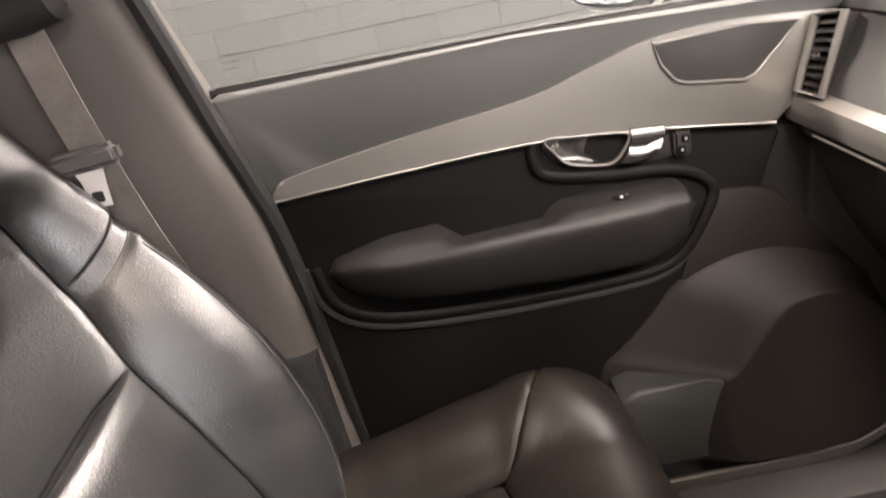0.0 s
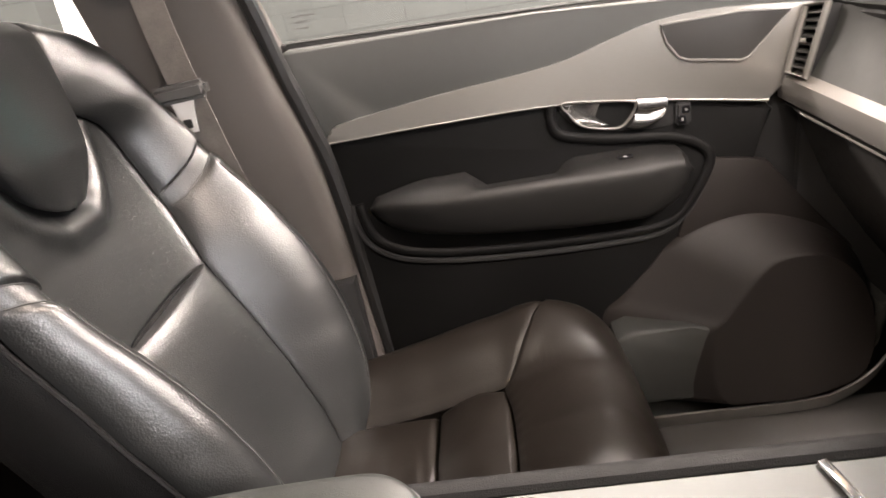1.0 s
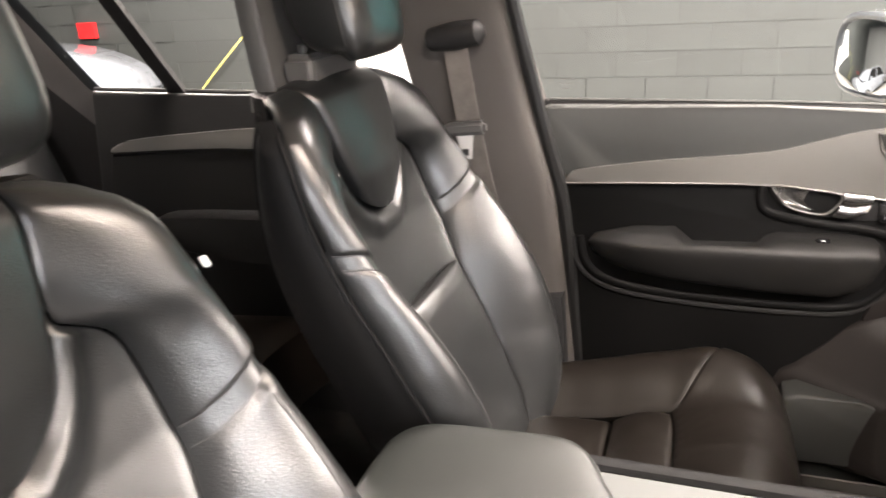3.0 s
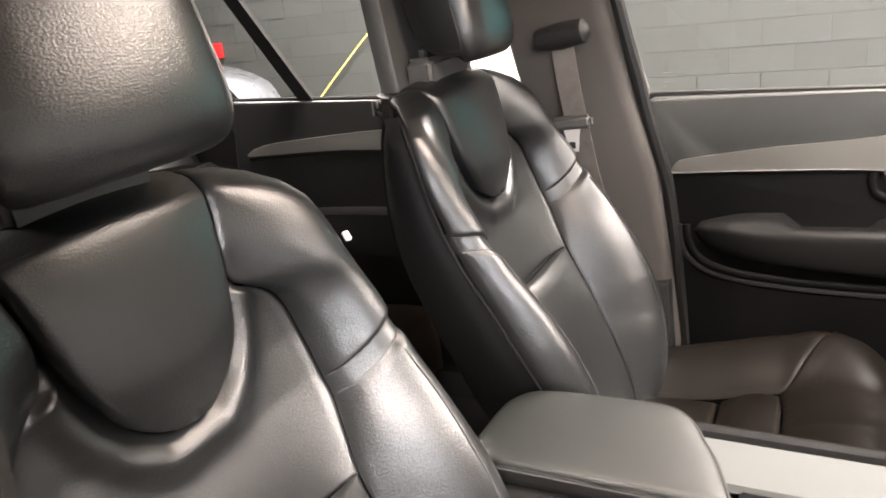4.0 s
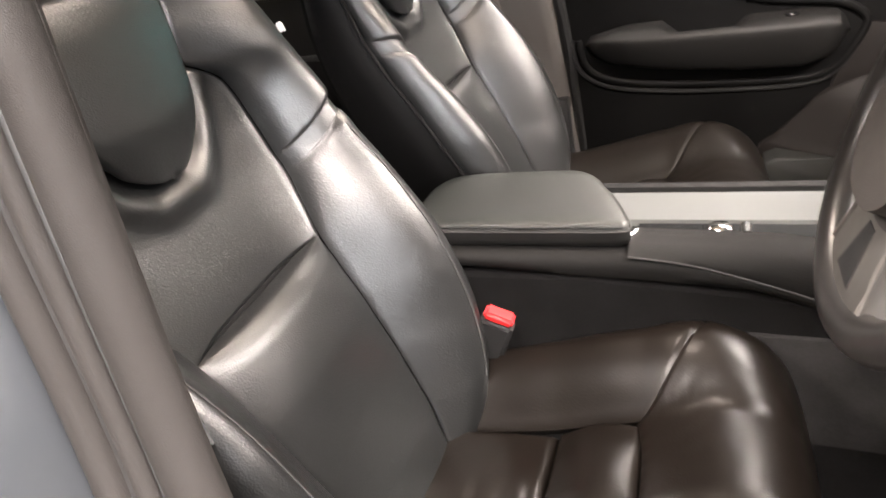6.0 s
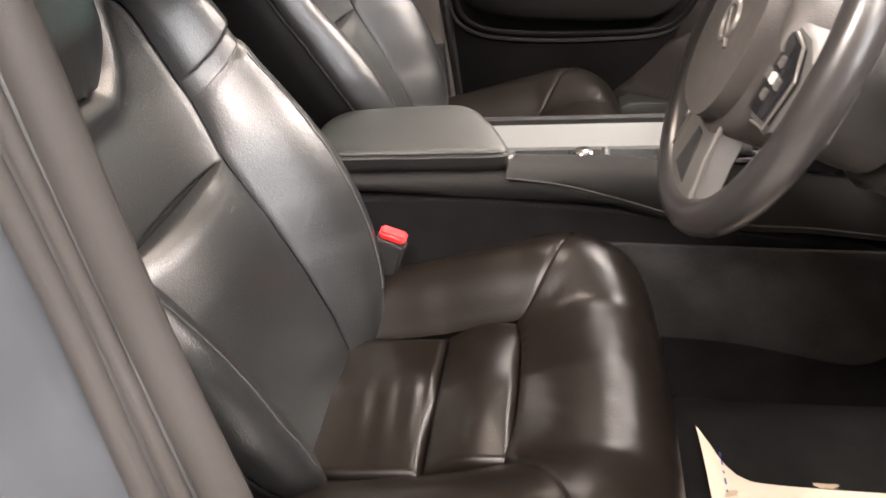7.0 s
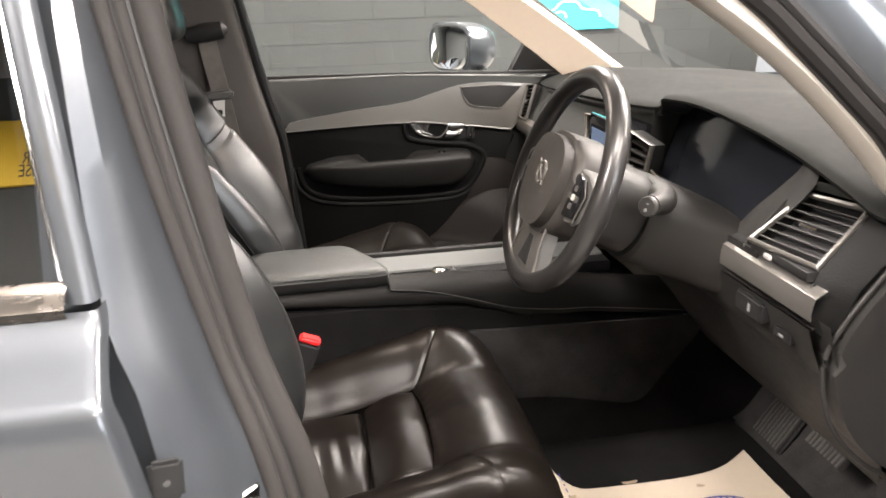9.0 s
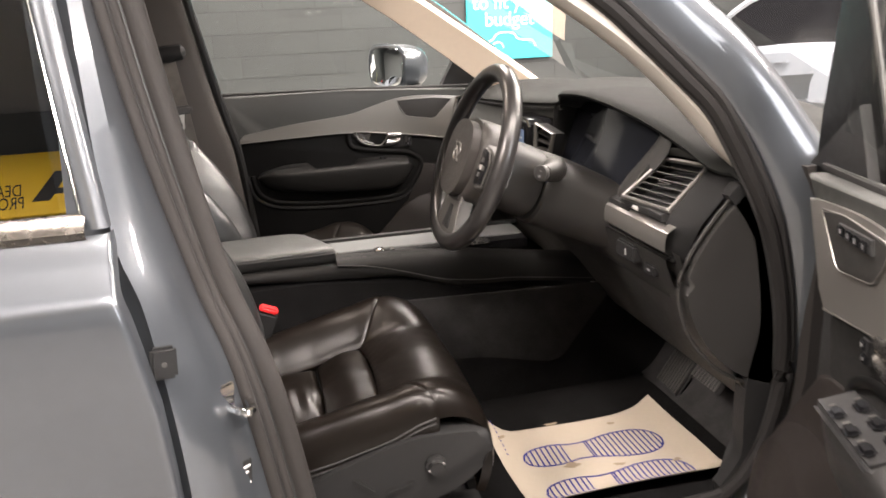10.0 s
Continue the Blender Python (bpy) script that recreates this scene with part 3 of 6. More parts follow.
# rear side door, driver's side
DOOR_Z = [0.42, 0.5, 0.6, 0.7, 0.8, 0.9, 0.98, 1.02, 1.042, 1.047, 1.052, 1.057, 1.062, 1.08, 1.10, 1.112]
rd = part("rear_door", grid([[(x, -side_y(z), z) for z in DOOR_Z] for x in [-0.95, -0.7, -0.5, -0.3]] + [[(xr(z) - d, -side_y(z) + e, z) for z in DOOR_Z] for d, e in ((0.10, 0), (0.05, 0), (0.022, 0), (0.012, 0.0), (0.005, 0.0004), (0.001, 0.0022), (-0.001, 0.009), (-0.002, 0.03))]), PAINT, shell, "closed grey-blue rear door", angle=60)
part("belt_strip", grid([[(x, -side_y(1.112) - 0.004, 1.108), (x, -side_y(1.112) - 0.008, 1.118), (x, -side_y(1.13) - 0.004, 1.132), (x, -side_y(1.13) + 0.012, 1.136)] for x in np.linspace(-0.95, -0.106, 6)]), WINDOW_STRIP, rd, "bright window strip")
rows = [[(x, -(0.815 - 0.369 * (z - 1.13)) + 0.014, z) for z in np.linspace(1.125, 1.58, 6)] for x in np.linspace(-0.95, -0.13, 4)]
g = part("window_pane", grid(rows), TINT, rd, "tinted rear side window")
g.visible_shadow = False
part("window_frame", grid([[(xr(z) - 0.026 + d, -side_y(z) + e, z) for d, e in ((-0.004, 0.014), (0.0, 0.004), (0.004, 0.001), (0.014, -0.001), (0.022, 0.001), (0.026, 0.006), (0.028, 0.016))] for z in np.linspace(1.118, 1.60, 12)]), PAINT, rd, angle=60)
part("window_frame_edge", tube([(xr(z) - 0.029, -side_y(z) + 0.008, z) for z in np.linspace(1.136, 1.6, 8)], 0.0022, 6), CHROME, rd)
striker = part("door_striker", tube(spline([(0.02, -0.790, 0.835), (0.045, -0.815, 0.835), (0.060, -0.810, 0.832), (0.052, -0.765, 0.830)], 5), 0.006, 8), CHROME, shell)
part("striker_plate", turned(box(-0.020, 0.020, -0.004, 0.004, -0.035, 0.035, 0.003), Matrix.Translation((0.022, -0.797, 0.835)) @ pose(0, 0, 0, 0, 8, 55)), CHROME, striker)
LM = Matrix.Translation((0.036, -0.812, 0.716)) @ pose(0, 0, 0, 0, 6, 44)
tl = part("pillar_label", turned(box(-0.014, 0.014, -0.001, 0.003, -0.036, 0.036, 0.001), LM), BLACK, shell, "black label with pale print")
for k in range(7):
    part("label_bar", turned(box(-0.010, 0.010 - 0.004 * (k % 3), -0.0018, -0.0008, 0.026 - 0.009 * k, 0.029 - 0.009 * k, 0), LM), ICON, tl, smooth=False)
lp = part("latch_pocket", turned(box(-0.016, 0.016, -0.005, 0.006, -0.022, 0.022, 0.004), Matrix.Translation((-0.036, -0.868, 0.948)) @ pose(0, 0, 0, 0, 4, 12)), PLASTIC, shell)
part("screw", turned(tube([(0, -0.004, 0), (0, -0.0065, 0)], 0.0035, 8), Matrix.Translation((-0.036, -0.868, 0.948)) @ pose(0, 0, 0, 0, 4, 12)), PLASTIC_GREY, lp)

# windscreen, bonnet, rear closing
ws = part("windscreen", grid([[(x + 0.06 * (1 - q * q), w * q, z + 0.01) for q in np.linspace(-1, 1, 9)] for x, z, w in spline([(1.26, 1.105, 0.70), (1.05, 1.235, 0.655), (0.86, 1.355, 0.62), (0.60, 1.505, 0.585)], 3)]), GLASS, shell, "raked clear windscreen")
ws.visible_shadow = False
part("windscreen_base", grid([[(1.20 - 0.10 * q * q, 0.72 * q, 1.135 - 0.012 * q * q), (1.29 - 0.10 * q * q, 0.72 * q, 1.118), (1.36 - 0.10 * q * q, 0.72 * q, 1.09)] for q in np.linspace(-1, 1, 15)]), BLACK, shell, "black windscreen border")
part("bonnet", grid([[(x, w * q, z - 0.05 * abs(q) ** 3) for q in np.linspace(-1, 1, 15)] for x, z, w in spline([(1.32, 1.085, 0.80), (1.60, 1.07, 0.82), (2.0, 1.03, 0.82), (2.3, 0.96, 0.76), (2.42, 0.80, 0.70)], 3)]), PAINT, shell, "grey-blue bonnet")
for s in (1, -1):
    part("front_wing", grid([[(x, s * (side_y(z) + 0.02 * math.sin(math.pi * (x - 1.1) / 1.3)), z) for z in (0.40, 0.6, 0.8, 0.95, 1.02, 1.06)] for x in np.linspace(1.06, 2.38, 8)]), PAINT, shell)
part("side_footwell_trim", prism([(0.78, 0.37), (1.32, 0.37), (1.32, 1.10), (0.86, 1.085), (0.80, 0.95)], "xz", 0.77, 0.738, 0.008), PLASTIC, shell)
part("side_footwell_trim", prism([(0.985, 0.43), (1.32, 0.43), (1.32, 1.10), (0.975, 1.09), (1.015, 0.98), (1.02, 0.70)], "xz", -0.77, -0.716, 0.008), JAMB, shell)
part("bulkhead", box(1.30, 1.36, -0.74, 0.74, 0.38, 1.10, 0.01), PLASTIC, shell)
part("tailgate", grid([[(-2.15 - 0.10 * (1.2 - abs(z - 0.8)), y, z) for z in (0.45, 0.7, 0.95, 1.12)] for y in np.linspace(-0.8, 0.8, 8)]), PAINT, shell)
part("cargo_trim", box(-2.1, -1.18, -0.78, 0.78, 0.60, 0.66, 0.02), CARPET, shell)

# rear passenger-side door and quarter
rl = part("rear_door", grid([[(x, side_y(z), z) for z in [0.42, 0.6, 0.8, 0.95, 1.04, 1.09, 1.12]] for x in np.linspace(-1.2, -0.06, 6)]), PAINT, shell)
part("rear_door_core", prism([(-0.19, 0.45), (-0.19, 1.145), (-0.60, 1.152), (-1.12, 1.165), (-1.16, 0.9), (-0.95, 0.45)], "xz", 0.80, 0.745, 0.012, 3), ARMREST, rl, "dark upper trim of the rear door")
part("rear_inlay", prism(spline([(-0.30, 1.035), (-0.30, 1.085), (-0.62, 1.083), (-0.85, 1.066), (-1.03, 1.046), (-1.09, 1.018), (-1.02, 1.020), (-0.75, 1.034)], 3, True), "xz", 0.77, 0.735, 0.005), ALU, rl, "satin aluminium inlay")
part("rear_insert", prism([(-0.25, 1.03), (-0.75, 1.028), (-1.09, 1.01), (-1.12, 0.9), (-0.95, 0.50), (-0.25, 0.50)], "xz", 0.77, 0.740, 0.006), ARMREST, rl)
part("rear_armrest", prism(spline([(-0.30, 0.80), (-0.30, 0.875), (-0.60, 0.885), (-0.92, 0.872), (-0.95, 0.84), (-0.88, 0.79), (-0.55, 0.775)], 3, True), "xz", 0.75, 0.672, 0.02, 4), ARMREST, rl)
part("coat_hook", tube(spline([(-0.640, 0.742, 1.150), (-0.640, 0.730, 1.150), (-0.640, 0.728, 1.125), (-0.640, 0.742, 1.118)], 4), 0.006, 6), PLASTIC, rl)
for x in (-0.655, -0.625):
    part("hook_rim", tube([(x, 0.733, 1.152), (x, 0.731, 1.118)], 0.003, 6), PLASTIC_GREY, rl)
part("window_trim", tube([(-0.2, 0.762, 1.148), (-0.6, 0.765, 1.156), (-1.12, 0.765, 1.168)], 0.005, 6), RUBBER, rl)
part("window_divider", grid([[(x0 - (z - 1.15) * 0.36 + dx, side_y(z) - dy, z) for dx, dy in ((0, 0.03), (0.035, 0.03), (0.04, 0.05), (-0.004, 0.05))] for z in np.linspace(1.12, 1.58, 6) for x0 in (-0.885,)], closed_u=True, caps=True), RUBBER, rl)
rp = part("window_pane", grid([[(x - (z - 1.1) * 0.3, side_y(z) - 0.035, z) for z in np.linspace(1.13, 1.60, 5)] for x in (-0.10, -0.5, -1.2)]), GLASS, rl)
rp.visible_shadow = False
part("rear_pillar_trim", grid([[(x0 - (z - 1.1) * 0.50, side_y(max(z, 1.0)) - 0.06 - (0.05 if k else 0), z) for k, x0 in enumerate((-1.08, -1.14, -1.5))] for z in np.linspace(0.45, 1.6, 12)]), JAMB, shell)
part("rear_pillar_skin", grid([[(x0 - (z - 1.1) * 0.5, side_y(z) - 0.005, z) for x0 in (-1.10, -2.15)] for z in np.linspace(0.42, 1.6, 12)]), PAINT, shell)
part("rear_pillar_skin", grid([[(x0, -side_y(z) + 0.005, z) for x0 in (-0.95, -2.15)] for z in np.linspace(0.42, 1.6, 12)]), PAINT, shell)

bench = thing("rear_bench", (-0.9, 0, 0.42), "dark brown-black leather rear bench seat", "rear seat")
for y0, y1 in ((-0.66, -0.24), (-0.22, 0.22), (0.24, 0.71)):
    def top(s, t, y0=y0, y1=y1):
        x = -1.12 + 0.58 * t
        return (x, y0 + s * (y1 - y0), 0.60 + 0.05 * t + 0.02 * math.sin(math.pi * s))
    part("cushion", pad(top, 10, 12, 0.03, 0.022, 0.16, flip=-1), BENCH, bench)
    def rear(s, t, y0=y0, y1=y1):
        z = 0.60 + 0.58 * t
        return (-1.08 - 0.20 * t + 0.02 * math.sin(math.pi * s), y0 + s * (y1 - y0), z)
    part("backrest", pad(rear, 10, 12, 0.03, 0.022, 0.10), LEATHER, bench)

# rear window, bumpers and wheels of the car
rw = part("rear_window", grid([[(x, w * q, z) for q in np.linspace(-1, 1, 7)] for x, z, w in ((-2.02, 1.59, 0.56), (-2.12, 1.36, 0.64), (-2.20, 1.12, 0.72))]), TINT, shell, "tinted rear window")
rw.visible_shadow = False
for x0, x1 in ((-2.34, -2.10), (2.30, 2.50)):
    part("bumper", box(x0, x1, -0.84, 0.84, 0.28, 0.62, 0.05, 3), PAINT, shell)
for s in (1, -1):
    part("side_skirt", box(-1.0, 1.05, min(s * 0.80, s * 0.885), max(s * 0.80, s * 0.885), 0.24, 0.41, 0.02), PLASTIC, shell)
    for x in (-1.45, 1.58):
        wh = part("wheel", tube([(x, s * 0.66, 0.36), (x, s * 0.68, 0.36), (x, s * 0.86, 0.36), (x, s * 0.885, 0.36)], [0.33, 0.36, 0.36, 0.33], 32), RUBBER, shell)
        part("rim", tube([(x, s * 0.86, 0.36), (x, s * 0.892, 0.36)], [0.25, 0.235], 28), ALU, wh)

# ---- front seats ----
# the middle line of the backrest, by height up the seat
BX = [(0.58, 0.035), (0.66, 0.012), (0.74, -0.022), (0.82, -0.062), (0.90, -0.108), (1.00, -0.162), (1.05, -0.183), (1.10, -0.198), (1.20, -0.222), (1.235, -0.233), (1.26, -0.250), (1.28, -0.272), (1.31, -0.30)]
BZ = [(0.58, 0.58), (1.20, 1.20), (1.235, 1.234), (1.26, 1.252), (1.28, 1.258), (1.31, 1.250)]
BOL_BROAD = [tuple(p) for p in spline([(0.58, 0.03), (0.66, 0.062), (0.74, 0.086), (0.84, 0.105), (0.92, 0.108), (1.00, 0.090), (1.06, 0.080), (1.12, 0.070), (1.18, 0.054), (1.22, 0.042), (1.26, 0.022), (1.31, 0.006)], 4)]
BOL_SLIM = [tuple(p) for p in spline([(0.58, 0.03), (0.66, 0.062), (0.74, 0.086), (0.84, 0.105), (0.92, 0.108), (1.00, 0.090), (1.06, 0.074), (1.12, 0.059), (1.18, 0.043), (1.22, 0.031), (1.26, 0.014), (1.31, 0.003)], 4)]
WID_BROAD = [(0.58, 0.170), (0.62, 0.190), (0.68, 0.222), (0.76, 0.248), (0.88, 0.258), (0.98, 0.256), (1.06, 0.252), (1.14, 0.247), (1.20, 0.237), (1.24, 0.219), (1.265, 0.196), (1.29, 0.172), (1.31, 0.158)]
WID_SLIM = [(0.58, 0.170), (0.62, 0.190), (0.68, 0.222), (0.76, 0.248), (0.88, 0.258), (0.98, 0.256), (1.06, 0.252), (1.14, 0.243), (1.20, 0.229), (1.24, 0.207), (1.265, 0.182), (1.29, 0.158), (1.31, 0.144)]
GRV = [tuple(p) for p in spline([(0.58, 0.098), (0.68, 0.110), (0.78, 0.121), (0.86, 0.130), (0.90, 0.136), (0.94, 0.150), (0.975, 0.163), (1.00, 0.166), (1.044, 0.168), (1.080, 0.164), (1.102, 0.153), (1.118, 0.130), (1.132, 0.109), (1.17, 0.105), (1.22, 0.113), (1.31, 0.125)], 4)]
FLAP = [tuple(p) for p in spline([(1.042, 0.012), (1.044, 0.028), (1.050, 0.044), (1.062, 0.060), (1.085, 0.076), (1.12, 0.090), (1.16, 0.101), (1.21, 0.110), (1.26, 0.120), (1.31, 0.124)], 5)]
DEP = [(0.58, 0.120), (0.77, 0.100), (0.96, 0.078), (1.07, 0.058), (1.16, 0.040), (1.22, 0.026), (1.27, 0.018), (1.31, 0.012)]
ROOT = [tuple(p) for p in spline([(0.58, 0.098), (0.68, 0.110), (0.78, 0.121), (0.86, 0.129), (0.90, 0.133), (0.94, 0.141), (0.975, 0.150), (1.00, 0.153), (1.044, 0.155), (1.080, 0.150), (1.102, 0.138), (1.118, 0.122), (1.135, 0.106), (1.20, 0.102), (1.31, 0.098)], 4)]
SWELL = [tuple(p) for p in spline([(0.0, 0.0), (0.05, 0.11), (0.12, 0.26), (0.22, 0.47), (0.36, 0.72), (0.52, 0.91), (0.66, 1.0), (0.78, 0.97), (0.90, 0.80), (0.97, 0.58), (1.0, 0.42)], 5)]


def make_seat(yc, out):
    """A front seat at yc; out is +1 or -1, towards its own door."""
    seat = thing("leather_seat", (0.2, yc, 0.40), "charcoal leather front seat with deep side bolsters, creased", "seat", "front seats")
    WID, BOL = (WID_BROAD, BOL_BROAD) if out < 0 else (WID_SLIM, BOL_SLIM)

    def swell(u, v):
        """How far the side bolsters stand forward of the backrest's middle, by place on it."""
        r = interp(v, ROOT)
        w = max(interp(v, WID), r + 0.04)
        a = max(0.0, (abs(u) - r) / (w - r))
        return interp(v, BOL) * interp(a ** (1 + 0.20 * smoothstep(0.92, 1.02, v)), SWELL)

    def at(u, v, dx):
        return (interp(v, BX) + dx, yc + u, interp(v, BZ) - 0.016 * smoothstep(1.16, 1.28, v) * (u / 0.15) ** 2)

    back = part("backrest", grid([[(interp(v, BX) - 0.018 - (interp(v, DEP) if k in (0, 1) else 0.0), yc + s * (interp(v, WID) - (0.030 if k in (0, 1) else 0.020)), interp(v, BZ) - (0.012 if v > 1.2 else 0)) for k, s in ((0, -1), (1, 1), (2, 1), (3, -1))] for v in np.linspace(0.56, 1.30, 20)], closed_u=True, caps=True), SOFT, seat)

    BROW = 0.018 if out < 0 else 0.009

    def lower(s, t):
        v = 0.585 + t * (0.900 - 0.585)
        k = 2 * s - 1
        u = k * interp(v, GRV)
        wave = 0.0010 * math.sin(31 * u + 9 * v) * math.sin(23 * v)
        brow = BROW * smoothstep(0.35, 0.90, t) if t < 0.92 else -0.010 + (BROW + 0.010) * math.sqrt(max(0.0, 1 - ((t - 0.92) / 0.08) ** 2))
        return at(u, v, 0.004 * (1 - k * k) + brow * (1 - abs(k) ** 3) + wave * (1 - k ** 4))

    RIMF = [(side_ * interp(v, FLAP), v) for side_ in (1, -1) for v in np.linspace(1.042, 1.2, 90)] + [(u, 1.041) for u in np.linspace(-0.03, 0.03, 9)]

    def middle(s, t):
        v = 0.897 + t * (1.165 - 0.897)
        g = interp(v, GRV)
        k = 2 * s - 1
        u = k * g
        inside = v > 1.042 and abs(u) < interp(v, FLAP)
        d = 0.0 if inside else min(math.hypot(u - a, v - b) for a, b in RIMF)
        ridge = (0.013 * math.exp(-(((d - 0.020) / 0.017) ** 2)) - 0.005 * math.exp(-((d / 0.008) ** 2))) * smoothstep(0.0, 0.018, g - abs(u))
        hollow = -(0.007 + 0.009 * math.exp(-t / 0.16)) * (1 - abs(k) ** 3)
        return at(u, v, hollow + ridge + 0.12 * swell(u, v) - 0.016 * smoothstep(1.135, 1.165, v))

    def flap(s, t):
        v = 1.042 + t ** 1.8 * (1.30 - 1.042)
        k = 2 * s - 1
        u = k * interp(v, FLAP)
        return at(u, v, (0.019 + 0.009 * (1 - abs(k) ** 2.6)) * smoothstep(1.33, 1.22, v) - 0.015 * smoothstep(1.11, 1.042, v))

    def strap_lift(s):
        return 0.060 * smoothstep(-0.1, 0.75, s)

    def bolster_at(side, s, q):
        """A place on the bolster: s from the seam to the outer edge, q up it, slanting along the strap."""
        v = q + strap_lift(s) * smoothstep(0.74, 0.95, q) * smoothstep(1.26, 1.04, q)
        g = interp(v, GRV)
        w = max(interp(v, WID), g + 0.03)
        i = s * (len(PROFILE) - 1)
        u = g + interp(i, PROF_T) * (w - g)
        dx = swell(u, v) + 0.0007 * math.sin(52 * v + 17 * u) * math.sin(19 * v - 8 * u + 2) * smoothstep(0.0, 0.3, s)
        dx -= 0.88 * swell(g, v) * smoothstep(0.20, 0.0, s)
        dx += 0.012 * smoothstep(1.12, 1.18, v) * smoothstep(0.6, 0.0, s)
        k = q - 0.981
        fade = smoothstep(0.0, 0.12, s)
        dx -= 0.0045 * smoothstep(0.0150, 0.0095, abs(k)) * fade
        dx += (0.0040 * smoothstep(0.009, 0.020, k) * smoothstep(0.09, 0.02, k) + 0.0030 * smoothstep(0.009, 0.020, -k) * smoothstep(0.09, 0.02, -k)) * fade
        return at(side * u, v, dx)

    QT = [(0.0, 0.585), (0.42, 0.945), (0.66, 1.015), (1.0, 1.30)]

    def wing(side):
        return pad(lambda s, t: bolster_at(side, s, interp(t, QT)), len(PROFILE) - 1, 130, edge=0.004, tuck=0.0018, skirt=0.012, flip=side)

    PROFILE = [0.0, 0.02, 0.05, 0.09, 0.14, 0.20, 0.27, 0.34, 0.41, 0.48, 0.55, 0.62, 0.69, 0.76, 0.82, 0.87, 0.91, 0.94, 0.965, 0.985, 1.0]
    PROF_T = list(enumerate(PROFILE))
    part("lower_panel", pad(lower, 36, 56, 0.005, 0.002, bunch=True), LEATHER, back)
    part("middle_panel", pad(middle, 64, 72, 0.004, 0.002, bunch=True), LEATHER, back)
    part("upper_flap", pad(flap, 36, 52, 0.012, 0.008, bunch=True), LEATHER, back)
    for side in (1, -1):
        part("bolster", wing(side), LEATHER, back)
        # side panel behind the bolster, and the piping where they meet
        rows = []
        for v in np.linspace(0.585, 1.245, 30):
            w, b, d = interp(v, WID), interp(v, BOL), interp(v, DEP)
            w = max(w, interp(v, GRV) + 0.03)
            rows.append([at(side * (w - 0.004), v, 0.42 * b - 0.004), at(side * (w + 0.003), v, 0.34 * b - 0.012), at(side * (w + 0.004), v, 0.1 * b - 0.02), at(side * (w - 0.004), v, -0.6 * d - 0.006), at(side * (w - 0.016), v, -d - 0.004), at(side * (w - 0.05), v, -d - 0.016)])
        part("side_panel", grid(rows), SOFT, back, "dark vinyl side panel")
        pts = [at(side * (max(interp(v, WID), interp(v, GRV) + 0.03) + 0.001), v, 0.42 * interp(v, BOL) - 0.003) for v in np.linspace(0.60, 1.225, 30)]
        part("piping", tube(pts, 0.0030, 6), SOFT, back)
        pts = [Vector(bolster_at(side, 0.55, q)) + Vector((0.0004, 0, 0)) for q in np.linspace(0.66, 0.962, 30)]
        part("seam", tube(pts, 0.0010, 5), THREAD, back)
        for q in (0.9715, 0.9905):
            pts = [Vector(bolster_at(side, 0.06 + 0.86 * i / 24, q)) + Vector((0.0003, 0, 0)) for i in range(25)]
            part("seam", tube(pts, 0.0009, 5), THREAD, back)

    # headrest and the plate behind it
    plate = spline([(-0.105, 1.16), (-0.108, 1.30), (-0.100, 1.43), (-0.07, 1.465), (0.07, 1.465), (0.100, 1.43), (0.108, 1.30), (0.105, 1.16)], 4)
    part("head_plate", grid([[(-0.275 - 0.12 * (z - 1.16) - d, yc + u * k, z) for u, z in plate] for d, k in ((0.0, 0.97), (0.006, 1.0), (0.028, 1.0), (0.034, 0.97))], caps=True), PLASTIC_GREY, seat, "grey plastic head plate")
    rows = []
    for t in [0.5 - 0.5 * math.cos(math.pi * i / 20) for i in range(21)]:
        z = 1.288 + 0.190 * t
        k = math.sqrt(max(0.0, 1 - abs(2 * t - 1) ** 4))
        hw, hd = (0.136 if out < 0 else 0.094) * (0.72 + 0.28 * k) * (1.0 - 0.10 * t), 0.066 * (0.40 + 0.60 * k)
        cx = -0.198 - 0.046 * t
        row = []
        for a in range(28):
            an = 2 * math.pi * a / 28
            ca, sa = math.cos(an), math.sin(an)
            row.append((cx + hd * math.copysign(abs(ca) ** 0.55, ca), yc + hw * math.copysign(abs(sa) ** 0.45, sa), z - (0.012 if ca > 0.3 else 0) * (1 - t)))
        rows.append(row)
    part("neck_plate", turned(box(-0.028, 0.026, -0.078, 0.078, -0.035, 0.03, 0.010, 3), Matrix.Translation((-0.262, yc, 1.258))), PLASTIC_GREY, seat, "grey plastic neck cover")
    head = part("headrest", grid(rows, closed_u=True, caps=True), LEATHER, seat, angle=60)
    for side in (1, -1):
        pts = []
        for row in rows[3:-3]:
            q = row[6 if side > 0 else 22]
            pts.append((q[0] + 0.0006, q[1], q[2]))
        part("seam", tube(pts, 0.0014, 5), THREAD, head)
        part("post", tube([(-0.262, yc + side * 0.055, 1.22), (-0.262, yc + side * 0.055, 1.30)], 0.007, 10), PLASTIC_GREY, head)
        part("sleeve", box(-0.282, -0.24, yc + side * 0.055 - 0.018, yc + side * 0.055 + 0.018, 1.248, 1.266, 0.006), PLASTIC, head)

    # cushion: one upholstered surface, cut into panels by its seams
    worn = LEATHER_WORN if out < 0 else LEATHER_SEAT
    CZ = [(-0.05, 0.590), (0.0, 0.592), (0.10, 0.602), (0.17, 0.615), (0.28, 0.645), (0.33, 0.668), (0.38, 0.680), (0.425, 0.675), (0.462, 0.648)]
